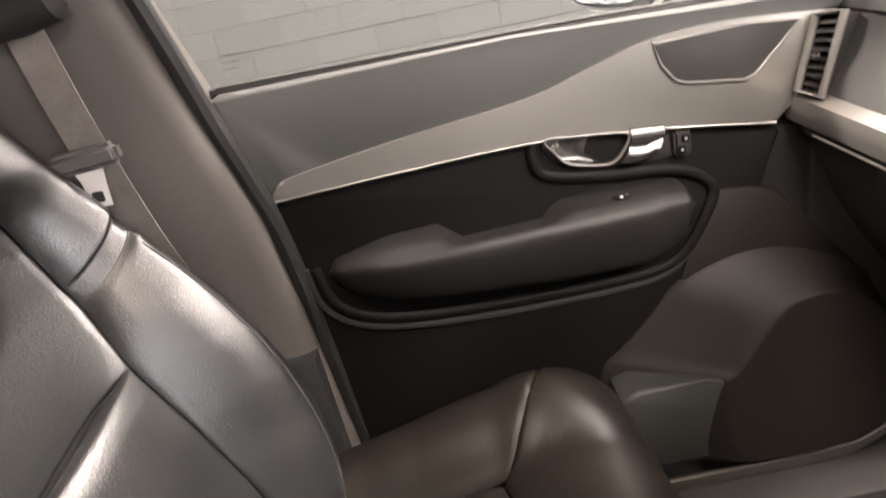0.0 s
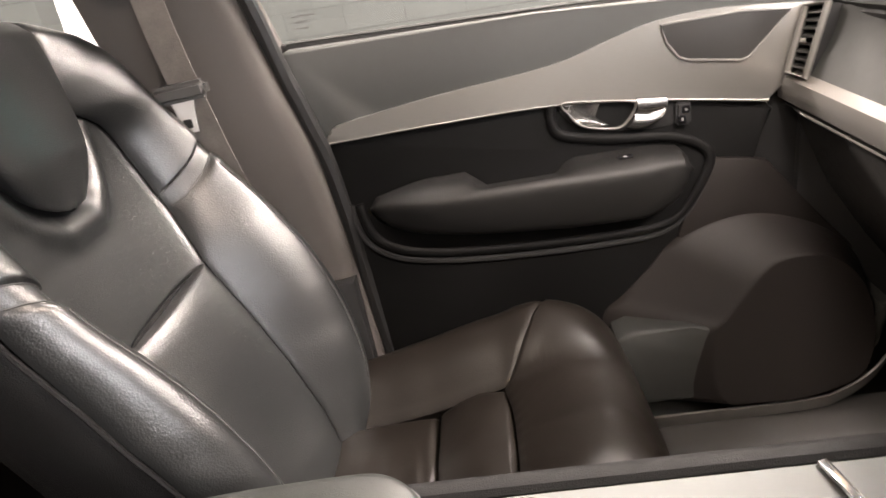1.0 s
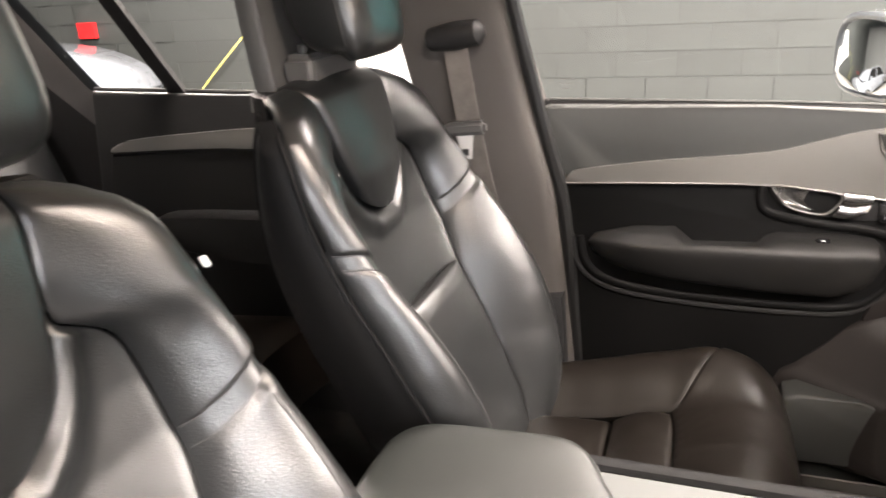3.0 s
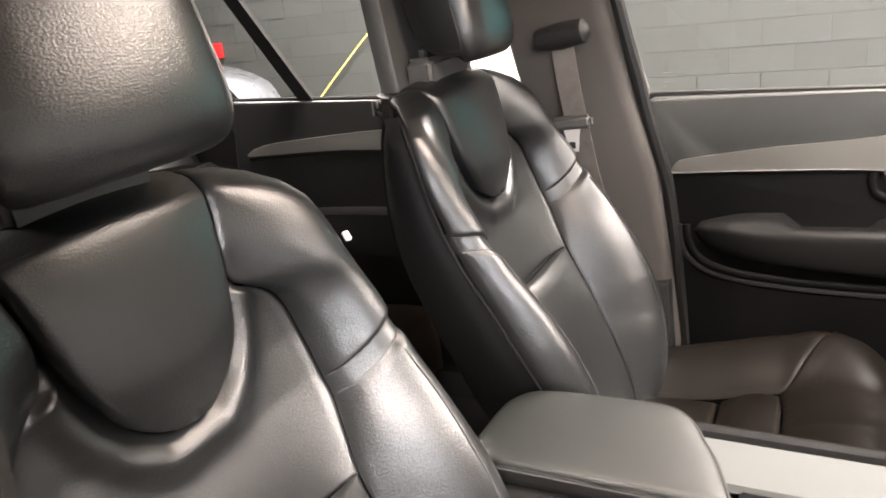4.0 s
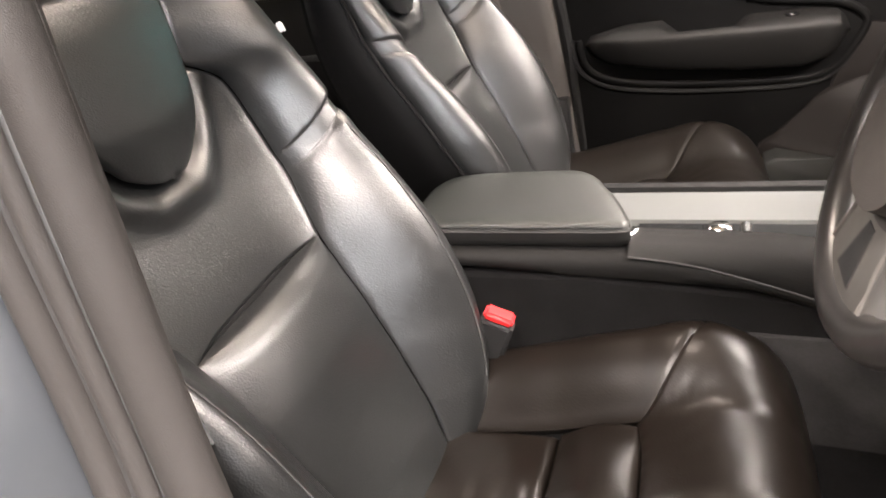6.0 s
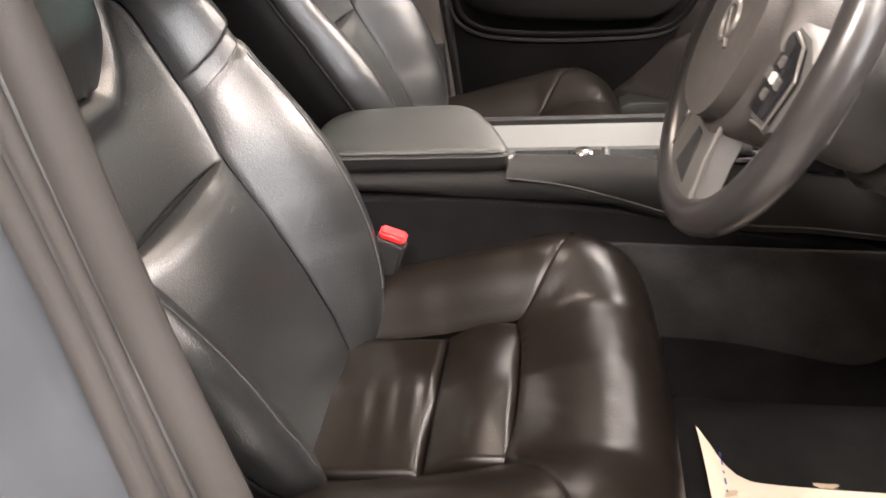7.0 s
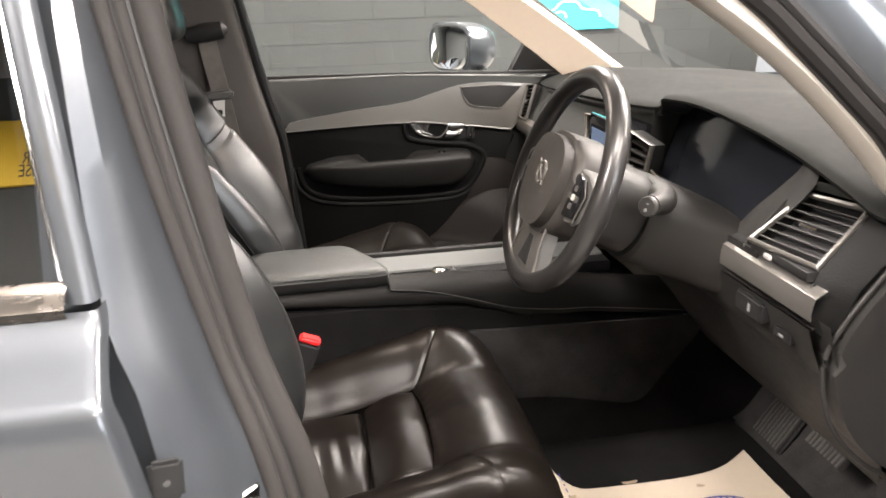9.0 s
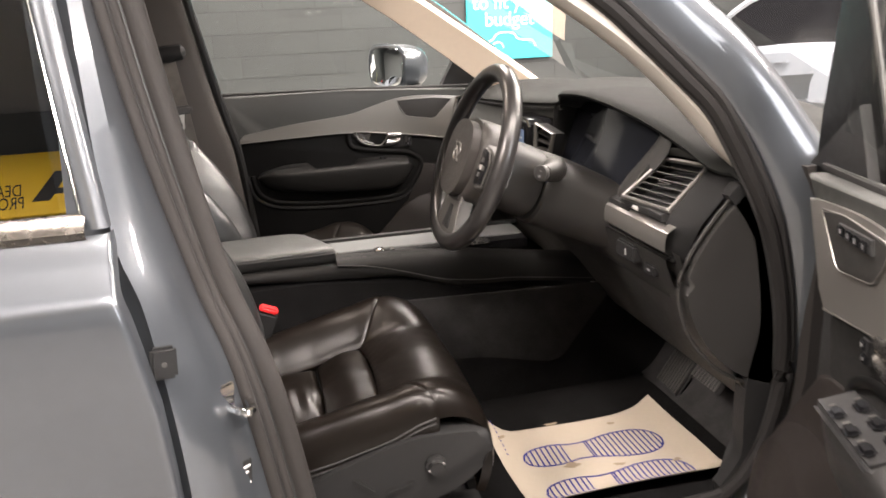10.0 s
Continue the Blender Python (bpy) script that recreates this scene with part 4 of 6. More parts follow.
    ROLL = [tuple(p) for p in spline([(0.0, 0.0), (0.10, 0.008), (0.28, 0.029), (0.48, 0.045), (0.68, 0.051), (0.84, 0.043), (0.95, 0.022), (1.0, 0.0)], 5)]
    GAIN = [tuple(p) for p in spline([(-0.05, 1.0), (0.1, 1.25), (0.2, 1.30), (0.29, 1.18), (0.34, 0.95), (0.38, 0.72), (0.43, 0.40), (0.49, 0.0)], 4)]
    cush = part("cushion", prism([(-0.06, 0.50), (0.44, 0.50), (0.455, 0.60), (0.40, 0.635), (0.28, 0.615), (0.10, 0.575), (-0.06, 0.565)], "xz", yc - 0.235, yc + 0.235, 0.02), SOFT, seat)

    def half(x):
        return interp(x, [(-0.05, 0.245), (0.10, 0.265), (0.25, 0.274), (0.37, 0.276), (0.44, 0.272), (0.50, 0.262)])

    def rise(x, u):
        a = (abs(u) - 0.131) / (half(x) - 0.131)
        return interp(x, GAIN) * interp(min(1.0, max(0.0, a)), ROLL) - 0.010 * max(0.0, 1 - (abs(u) / 0.131 - 1) ** 2) * (abs(u) < 0.262) * 0.4

    def centre(x0, x1, hump, pucker=0.0):
        def F(s, t):
            x = x0 + t * (x1 - x0)
            k = 2 * s - 1
            u = k * 0.1305
            fold = pucker * math.exp(-(((u + 0.01) / 0.045) ** 2)) * math.sin(2 * math.pi * (x + 0.10 * u) / 0.034) * smoothstep(0.05, 0.09, x)
            return (x, yc + u, interp(x, CZ) + rise(x, u) + hump * math.sin(math.pi * t) - 0.006 * k * k + 0.0008 * math.sin(17 * s) * math.sin(7 * t) + fold)
        return pad(F, 34, 44, 0.011, 0.009, flip=-1, bunch=True)

    part("rear_panel", centre(-0.05, 0.1735, 0.012, 0.0018), worn, cush)
    part("middle_panel", centre(0.174, 0.2855, 0.014), worn, cush)

    THX = spline([(0.287, 0.648), (0.33, 0.668), (0.38, 0.680), (0.425, 0.675), (0.462, 0.648), (0.482, 0.60), (0.482, 0.55), (0.465, 0.505)], 5)

    def thigh(s, t):
        x, z = THX[min(len(THX) - 1, int(round(t * (len(THX) - 1))))]
        ahead = t * (len(THX) - 1) > 20
        a = 1.0 if ahead else min(1.0, max(0.0, (x - 0.287) / 0.082)) ** 1.4
        w = 0.133 + a * (half(x) - 0.133)
        k = 2 * s - 1
        crease = 0.0003 * math.sin(40 * k + 30 * x) * math.sin(50 * x)
        return (x - 0.014 * abs(k) ** 3, yc + k * w, z + rise(x, k * w) + crease - 0.012 * smoothstep(0.9, 1.0, abs(k)))

    part("thigh_panel", pad(thigh, 64, len(THX) - 1, 0.008, 0.003, flip=-1), worn, cush)
    CP = [(a, 1) for a in np.linspace(0.0, 1.0, 22)] + [(1.0, -0.02), (1.0, -0.05), (0.96, -0.085)]
    for side in (1, -1):
        def bol(s, t):
            a, h = CP[min(len(CP) - 1, int(round(s * (len(CP) - 1))))]
            x1 = 0.285 + 0.082 * a ** 0.714
            x = -0.045 + t * (x1 + 0.045)
            u = 0.131 + a * (half(x) - 0.131)
            return (x, yc + side * u, interp(x, CZ) + (rise(x, u) if h == 1 else h))
        part("bolster", pad(bol, len(CP) - 1, 44, 0.008, 0.004, flip=-side), worn, cush)
        for dz in (0.0, 0.010):
            pts = []
            for x in np.linspace(-0.02, 0.36, 22):
                pts.append((x, yc + side * (half(x) + 0.0015), interp(x, CZ) - 0.004 - dz))
            part("seam", tube(pts, 0.0016, 5), THREAD, cush)

    # plastic valance with controls, and the frame beneath
    y0, y1 = yc + out * 0.235, yc + out * 0.285
    val = part("valance", prism(spline([(-0.05, 0.60), (0.05, 0.572), (0.118, 0.582), (0.20, 0.612), (0.30, 0.640), (0.40, 0.640), (0.452, 0.628), (0.462, 0.60), (0.44, 0.56), (0.36, 0.515), (0.20, 0.49), (0.0, 0.49)], 4, True), "xz", y0, y1, 0.012, 3), PLASTIC, seat, "dark grey plastic side valance")
    knob = part("lumbar_knob", tube([(0.352, y1, 0.585), (0.352, y1 + out * 0.008, 0.585), (0.352, y1 + out * 0.010, 0.585), (0.352, y1 + out * 0.018, 0.585)], [0.019, 0.019, 0.014, 0.013], 18), PLASTIC, val)
    for k in range(4):
        a = k * math.pi / 2 + 0.4
        part("knob_dot", tube([(0.352 + 0.014 * math.cos(a), y1 + out * 0.008, 0.585 + 0.014 * math.sin(a)), (0.352 + 0.014 * math.cos(a), y1 + out * 0.0115, 0.585 + 0.014 * math.sin(a))], 0.0025, 6), CHROME, val)
    part("seat_switch", turned(box(-0.030, 0.030, -0.005, 0.010, -0.006, 0.006, 0.003), Matrix.Translation((0.285, y1, 0.548)) @ pose(0, 0, 0, 0, -14, 0)), PLASTIC, val)
    part("recline_switch", turned(box(-0.024, 0.024, -0.005, 0.010, -0.006, 0.006, 0.003), Matrix.Translation((0.222, y1, 0.565)) @ pose(0, 0, 0, 0, 42, 0)), PLASTIC, val)
    part("seat_frame", box(-0.05, 0.40, yc - 0.20, yc + 0.20, 0.43, 0.52, 0.01), PLASTIC, seat)
    for side in (1, -1):
        part("seat_rail", box(-0.08, 0.46, yc + side * 0.19 - 0.02, yc + side * 0.19 + 0.02, 0.386, 0.435, 0.004), PLASTIC, seat)
    return seat


make_seat(0.36, 1)
make_seat(-0.37, -1)

# ---- passenger door, pillar, belt ----
DOOR_Y = 0.735
whole_part = part


def make_door(name, m, label, driver=False):
    """A front door, drawn for the passenger side and carried over by m."""
    door = thing(name, tuple(m @ Vector((0.4, 0.80, 0.40))), label, "car door", "front doors")

    def part(name, bm, mat, parent, label="", **kw):
        return whole_part(name, turned(bm, m), mat, parent, label, **kw)

    UP = spline([(0.046, 0.985), (0.058, 1.003), (0.085, 1.012), (0.228, 1.032), (0.41, 1.051), (0.497, 1.074), (0.575, 1.0935), (0.68, 1.098), (0.83, 1.084)], 4)
    LO = spline([(0.046, 0.983), (0.219, 0.989), (0.417, 0.991), (0.588, 0.974), (0.742, 0.950)], 5)
    upper = [tuple(p) for p in UP]
    part("door_core", prism([(0.005, 1.12), (0.82, 1.09), (0.80, 0.95), (0.80, 0.50), (0.075, 0.50), (0.04, 0.97)], "xz", 0.83, 0.752, 0.01), PLASTIC, door)
    part("upper_trim", prism([(0.002, 1.128), (0.012, 1.133), (0.40, 1.131), (0.86, 1.112)] + upper[::-1] + [(0.037, 0.976)], "xz", 0.80, DOOR_Y - 0.004, 0.012, 3), SOFT_GREY, door, "soft grey upper door trim")
    part("inlay", prism([tuple(p) for p in LO] + [(0.765, 0.97), (0.815, 1.075), (0.83, 1.082)] + upper[::-1][1:-1], "xz", 0.80, DOOR_Y - 0.010, 0.006, 3), ALU, door, "satin aluminium inlay")
    SPK = [(0.580, 1.088), (0.588, 1.060), (0.606, 1.036), (0.62, 1.030), (0.698, 1.018), (0.712, 1.022), (0.772, 1.082), (0.70, 1.090)]
    spk = part("speaker_grille", prism(SPK, "xz", 0.80, DOOR_Y - 0.014, 0.003), SHROUD, door, "dark grey speaker grille")
    part("grille_rim", tube([(x, DOOR_Y - 0.013, z) for x, z in SPK], 0.0012 if driver else 0.0022, 6, closed=True, up=(0, 1, 0)), ALU, spk)
    part("inlay_edge", tube([(x, DOOR_Y - 0.008, z - 0.001) for x, z in LO], 0.0025, 6), ALU, door)
    low = [(0.040, 0.978)] + [(x, z - 0.004) for x, z in LO] + [(0.755, 0.93), (0.72, 0.858), (0.70, 0.70), (0.56, 0.53), (0.075, 0.53), (0.05, 0.87)]
    # same trim on both doors; brighter light on the driver's is put into colour
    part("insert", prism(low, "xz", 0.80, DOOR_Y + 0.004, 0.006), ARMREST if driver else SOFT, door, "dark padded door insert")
    # armrest: rounded sections along the door, with a scooped grip
    TOP = [(0.092, 0.862), (0.105, 0.878), (0.14, 0.886), (0.25, 0.889), (0.40, 0.893), (0.56, 0.896), (0.60, 0.890), (0.618, 0.872), (0.626, 0.852)]
    BOT = [(0.092, 0.852), (0.105, 0.832), (0.14, 0.816), (0.25, 0.800), (0.417, 0.788), (0.535, 0.787), (0.585, 0.803), (0.615, 0.832), (0.626, 0.850)]
    OUTY = [(0.092, 0.728), (0.12, 0.695), (0.18, 0.672), (0.30, 0.664), (0.55, 0.664), (0.60, 0.678), (0.626, 0.722)]
    rows = []
    for x in [0.092, 0.096, 0.104, 0.116, 0.135] + list(np.linspace(0.16, 0.57, 26)) + [0.585, 0.60, 0.612, 0.620, 0.626]:
        zt, zb, yo = interp(x, TOP), interp(x, BOT), interp(x, OUTY)
        h = zt - zb
        dip = 0.018 * smoothstep(0.268, 0.282, x) * smoothstep(0.428, 0.412, x) - 0.012 * smoothstep(0.12, 0.20, x) * smoothstep(0.282, 0.268, x) - 0.006 * smoothstep(0.412, 0.428, x)
        sec = [(0.755, zt - 0.002 - dip), (yo + 0.030, zt - 0.7 * dip), (yo + 0.010, zt - 0.003), (yo, zt - 0.16 * h), (yo + 0.004, zt - 0.45 * h), (yo + 0.016, zb + 0.22 * h), (yo + 0.032, zb + 0.04 * h), (0.735, zb), (0.755, zb + 0.002)]
        rows.append([(x, min(y, 0.756), z) for y, z in spline(sec, 3)])
    arm = part("armrest", grid(rows), ARMREST, door, "dark padded armrest")
    part("switch_plate", turned(box(-0.045, 0.045, -0.014, 0.014, -0.004, 0.003, 0.003), Matrix.Translation((0.515, 0.695, 0.893)) @ pose(0, 0, 0, 18, 0, 0)), PLASTIC, arm)
    part("window_switch", turned(box(-0.014, 0.014, -0.008, 0.008, 0, 0.008, 0.003), Matrix.Translation((0.512, 0.695, 0.894)) @ pose(0, 0, 0, 18, 0, 0)), GLOSS_BLACK, arm)
    part("switch_mark", turned(box(-0.003, 0.002, -0.002, 0.000, 0.0075, 0.0084, 0), Matrix.Translation((0.512, 0.695, 0.894)) @ pose(0, 0, 0, 18, 0, 0)), ICON, arm, smooth=False)
    RING = spline([(0.410, 0.988), (0.407, 0.966), (0.422, 0.938), (0.50, 0.921), (0.585, 0.912), (0.632, 0.896), (0.654, 0.872), (0.648, 0.842), (0.615, 0.787), (0.575, 0.760), (0.50, 0.753), (0.336, 0.755), (0.20, 0.764), (0.125, 0.782), (0.088, 0.816), (0.076, 0.870)], 4)
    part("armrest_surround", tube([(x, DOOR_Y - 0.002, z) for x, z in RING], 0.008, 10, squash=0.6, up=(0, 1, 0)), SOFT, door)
    part("surround_line", tube([(x, DOOR_Y, z) for x, z in spline([(0.655, 0.850), (0.622, 0.784), (0.578, 0.748), (0.50, 0.738), (0.336, 0.738), (0.195, 0.748), (0.115, 0.768), (0.072, 0.808), (0.062, 0.87)], 5)], 0.005, 6, up=(0, 1, 0)), PLASTIC, door)
    # handle in its cup
    LOOP = spline([(0.425, 0.991), (0.475, 0.987), (0.529, 0.980), (0.538, 0.971), (0.527, 0.952), (0.510, 0.940), (0.477, 0.944), (0.449, 0.954), (0.434, 0.972)], 5, True)
    cup = part("handle_cup", prism(spline([(0.420, 0.990), (0.428, 0.966), (0.446, 0.948), (0.477, 0.938), (0.520, 0.931), (0.600, 0.928), (0.600, 0.968), (0.55, 0.977), (0.48, 0.986)], 3, True), "xz", 0.79, DOOR_Y + 0.001, 0.004), PLASTIC, door)
    # solid dark plug: the shade inside the pull is painted, not cut out
    part("pull_hollow", prism([(x, z) for x, z in LOOP], "xz", 0.76, DOOR_Y - 0.0005, 0), SOFT, cup, smooth=False)
    left = spline([(0.427, 0.7250, 0.988), (0.436, 0.7250, 0.971), (0.451, 0.7250, 0.955), (0.479, 0.7250, 0.946)], 3)
    right = spline([(0.486, 0.7335, 0.983), (0.479, 0.7335, 0.968), (0.478, 0.7335, 0.958), (0.498, 0.7335, 0.944)], 3)
    part("handle_bowl", grid([[tuple(a + (b - a) * k + np.array((0, 0.004, 0)) * math.sin(math.pi * k)) for k in np.linspace(0, 1, 7)] for a, b in zip(left, right)]), HANDLE, cup, "polished metal pull recess")
    part("handle_loop", tube([(x, DOOR_Y - 0.012, z) for x, z in LOOP], 0.0020, 8, closed=True, up=(0, 1, 0)), SPOKE, cup)
    # pull handle: a plate with a crease along its middle
    up_, lo_ = spline([(0.537, 0.984), (0.560, 0.982), (0.589, 0.979)], 5), spline([(0.518, 0.937), (0.546, 0.932), (0.574, 0.943)], 5)
    rows = []
    for k, y in ((0.0, 0.7365), (0.02, 0.724), (0.08, 0.7215), (0.30, 0.7200), (0.42, 0.7205), (0.50, 0.7245), (0.58, 0.7235), (0.66, 0.7195), (0.82, 0.7180), (0.94, 0.7205), (0.99, 0.725), (1.0, 0.7365)):
        bow = np.array((0.008, 0.0)) * math.sin(math.pi * k)
        rows.append([(p[0], y if 0 < j < len(up_) - 1 else 0.7365, p[1]) for j, p in enumerate([np.array(a_) * (1 - k) + np.array(b_) * k + bow for a_, b_ in zip(up_, lo_)])])
    part("door_handle", grid(rows), HANDLE, door, "satin metal door handle", angle=60)
    lock = part("lock_plate", box(0.600, 0.624, 0.724, 0.74, 0.928, 0.966, 0.004), PLASTIC, door)
    for dx, dz in ((0.615, 0.954), (0.609, 0.939)):
        part("lock_button", box(dx - 0.006, dx + 0.006, 0.7215, 0.726, dz - 0.006, dz + 0.006, 0.0015), GLOSS_BLACK, lock)
        part("button_mark", box(dx - 0.0016, dx + 0.0016, 0.7208, 0.7216, dz - 0.0018, dz + 0.0018, 0), MARK, lock, smooth=False)
    # lower pocket, a rounded swelling towards the front, with a seam across it
    BASE = spline([(0.455, 0.440), (0.462, 0.590), (0.500, 0.632), (0.548, 0.680), (0.596, 0.730), (0.675, 0.758), (0.755, 0.755), (0.848, 0.712), (0.905, 0.640), (0.918, 0.540), (0.888, 0.462), (0.790, 0.437), (0.600, 0.437)], 4, True)
    FACE_ = spline([(0.640, 0.460), (0.634, 0.575), (0.655, 0.604), (0.680, 0.636), (0.712, 0.674), (0.744, 0.697), (0.800, 0.700), (0.850, 0.676), (0.885, 0.622), (0.896, 0.540), (0.872, 0.474), (0.790, 0.446), (0.700, 0.445)], 4, True)
    steps = ((0.0, 0.79), (0.0, 0.735), (0.10, 0.728), (0.45, 0.706), (0.86, 0.682), (0.96, 0.674), (1.0, 0.670))
    rows = [[(a[0] + (c[0] - a[0]) * k, y, a[1] + (c[1] - a[1]) * k) for a, c in zip(BASE, FACE_)] for k, y in steps]
    rows = [[(x, y - 0.11 * (0.70 - z) * smoothstep(0.735, 0.68, y), z) for x, y, z in r] for r in rows]
    if driver:
        rows = [[(x, 0.735 + (y - 0.735) * (0.4 if y < 0.735 else 1.0), z) for x, y, z in r] for r in rows]
    mid = np.mean(FACE_, axis=0)
    rows += [] if driver else [[(mid[0] + (c[0] - mid[0]) * k, 0.670 - 0.004 * (1 - k) - 0.11 * (0.70 - mid[1] - (c[1] - mid[1]) * k), mid[1] + (c[1] - mid[1]) * k) for c in FACE_] for k in (0.97, 0.7, 0.35)]
    part("door_pocket", grid(rows, closed_u=True, caps=True), POD, door, "dark swelling with the door loudspeaker", angle=60)
    part("front_panel", prism([(0.652, 0.866), (0.716, 0.857), (0.748, 0.846), (0.80, 0.78), (0.89, 0.675), (0.88, 0.60), (0.60, 0.60), (0.60, 0.74)], "xz", 0.79, 0.733, 0.005), POD, door)
    # outer skin, window
    part("outer_skin", grid([[(x, side_y(z), z) for z in [0.42, 0.6, 0.8, 0.95, 1.04, 1.09, 1.12]] for x in np.linspace(0.0, 1.05, 6)]), PAINT, door)
    part("window_seal", prism([(0.0, 1.128), (0.88, 1.112), (0.88, 1.122), (0.0, 1.140)], "xz", 0.772, 0.757, 0.003), RUBBER, door)
    part("window_trim", tube([(0.01, 0.760, 1.141), (0.45, 0.762, 1.134), (0.88, 0.762, 1.120)], 0.003, 6), SOFT_GREY, door, "pale window seal line")
    pane = part("window_pane", grid([[(x - (z - 1.1) * k, side_y(z) - 0.035, z) for z in np.linspace(1.11, 1.60, 6)] for x, k in ((0.005, 0.2), (0.3, 0.25), (0.6, 0.7), (0.93, 1.25))]), GLASS, door, "clear side window")
    pane.visible_shadow = False
    for k in range(4):
        w = (0.034, 0.026, 0.022, 0.004)[k]
        part("glass_mark", box(0.028, 0.028 + w, side_y(1.17) - 0.0375, side_y(1.17) - 0.0365, 1.178 - 0.009 * k, 1.1796 - 0.009 * k, 0), PLASTIC_GREY, door, smooth=False)
    part("window_frame", grid([[(xs(z) - 0.085, side_y(z) - 0.05, z), (xs(z) - 0.045, side_y(z) - 0.055, z), (xs(z) - 0.03, side_y(z) - 0.02, z), (xs(z) - 0.09, side_y(z) - 0.02, z)] for z in np.linspace(1.13, 1.62, 8)], closed_u=True, caps=True), PILLAR, door)
    part("mirror_triangle", prism([(0.745, 1.118), (0.95, 1.108), (0.80, 1.215)], "xz", 0.80, 0.765, 0.004), PLASTIC, door)
    if driver:
        part("door_frame", prism([(0.965, 1.085), (0.955, 1.185), (0.935, 1.36), (0.855, 1.36), (0.80, 1.262), (0.715, 1.105)], "xz", 0.81, 0.780, 0.008, 3), SOFT, door, "dark front frame of the door window")
        part("frame_edge", tube([(0.713, 0.785, 1.118), (0.797, 0.785, 1.262), (0.852, 0.785, 1.36)], 0.004, 6), PLASTIC_GREY, door)
        mem = part("memory_plate", prism([(0.610, 1.066), (0.615, 1.084), (0.705, 1.080), (0.695, 1.062)], "xz", 0.73, 0.716, 0.002), PLASTIC, door)
        for k in range(4):
            mb = part("memory_button", box(0.620 + 0.021 * k, 0.636 + 0.021 * k, 0.7135, 0.717, 1.067, 1.079, 0.001), GLOSS_BLACK, mem)
            part("button_mark", box(0.627 + 0.021 * k, 0.629 + 0.021 * k, 0.7130, 0.7137, 1.070, 1.076, 0), MARK, mb, smooth=False)
        pack = part("switch_pack", turned(box(-0.075, 0.075, -0.032, 0.024, -0.004, 0.010, 0.008, 3), Matrix.Translation((0.520, 0.695, 0.893)) @ pose(0, 0, 0, 18, 0, 0)), PLASTIC, door)
        for kx in (-0.045, -0.008, 0.030):
            for ky in (-0.018, 0.010):
                part("window_switch", turned(box(kx - 0.012, kx + 0.012, ky - 0.008, ky + 0.008, 0.008, 0.017, 0.004), Matrix.Translation((0.520, 0.695, 0.893)) @ pose(0, 0, 0, 18, 0, 0)), GLOSS_BLACK, pack)
                part("switch_tip", turned(box(kx + 0.008, kx + 0.0105, ky - 0.004, ky + 0.004, 0.0168, 0.0178, 0.0003), Matrix.Translation((0.520, 0.695, 0.893)) @ pose(0, 0, 0, 18, 0, 0)), SPOKE, pack)
    return door


make_door("passenger_door", Matrix.Identity(4), "closed front passenger door with dark trim and aluminium inlay")
HINGE = Vector((0.98, -0.80, 0))
OPEN = Matrix.Translation(HINGE) @ Matrix.Rotation(radians(70), 4, "Z") @ Matrix.Translation(-HINGE) @ Matrix.Scale(-1, 4, (0, 1, 0))
make_door("driver_door", OPEN, "wide open driver's door with grey trim and window switches", True)

pil = thing("door_pillar", (-0.1, 0.72, 0.40), "grey woven pillar trim between the doors", "pillar trim", kind="structure")
rows = []
for z in np.linspace(0.42, 1.62, 26):
    y = interp(z, [(0.42, 0.745), (0.80, 0.735), (1.00, 0.705), (1.25, 0.655), (1.62, 0.585)])
    xf = interp(z, [(0.4, 0.075), (0.57, 0.068), (0.97, 0.030), (1.13, -0.008), (1.62, -0.10)])
    xb = interp(z, [(0.4, -0.20), (0.75, -0.20), (1.15, -0.245), (1.62, -0.31)])
    rows.append([(xf, y + 0.05, z), (xf - 0.004, y, z), (xf - 0.012, y - 0.012, z), (xf - 0.03, y - 0.02, z), (0.5 * (xf + xb), y - 0.03, z), (xb + 0.02, y - 0.02, z), (xb, y + 0.02, z)])
part("pillar_trim", grid(rows), PILLAR, pil)
part("lower_trim", prism([(-0.20, 0.42), (0.060, 0.42), (0.045, 0.745), (-0.20, 0.75)], "xz", 0.74, 0.70, 0.01), PLASTIC, pil)
part("door_seal", tube([(interp(z, [(0.4, 0.082), (0.57, 0.076), (0.97, 0.040), (1.13, 0.003), (1.62, -0.085)]), interp(z, [(0.42, 0.752), (0.80, 0.745), (1.00, 0.722), (1.13, 0.70), (1.25, 0.672), (1.62, 0.60)]), z) for z in np.linspace(0.45, 1.62, 30)], 0.013, 8), BLACK, pil)
part("belt_anchor_cover", tube([(-0.180, 0.612, 1.272), (-0.172, 0.610, 1.274), (-0.125, 0.604, 1.280), (-0.082, 0.602, 1.286), (-0.072, 0.604, 1.288)], [0.012, 0.026, 0.032, 0.028, 0.012], 14, squash=0.8), PLASTIC, pil)
part("slot_cover", box(-0.160, -0.120, 0.618, 0.64, 1.30, 1.50, 0.006), PLASTIC, pil)

belt = thing("seat_belt", (-0.12, 0.62, 0.60), "grey webbing seat belt with metal tongue hanging on the pillar", "seat belt", "seat belts")
part("webbing", ribbon(spline([(-0.130, 0.603, 1.30), (-0.120, 0.606, 1.20), (-0.108, 0.612, 1.11), (-0.098, 0.640, 1.00), (-0.075, 0.662, 0.86), (-0.06, 0.67, 0.62)], 6), (1, -0.25, 0.15), 0.050, 0.0012), WEBBING, belt)
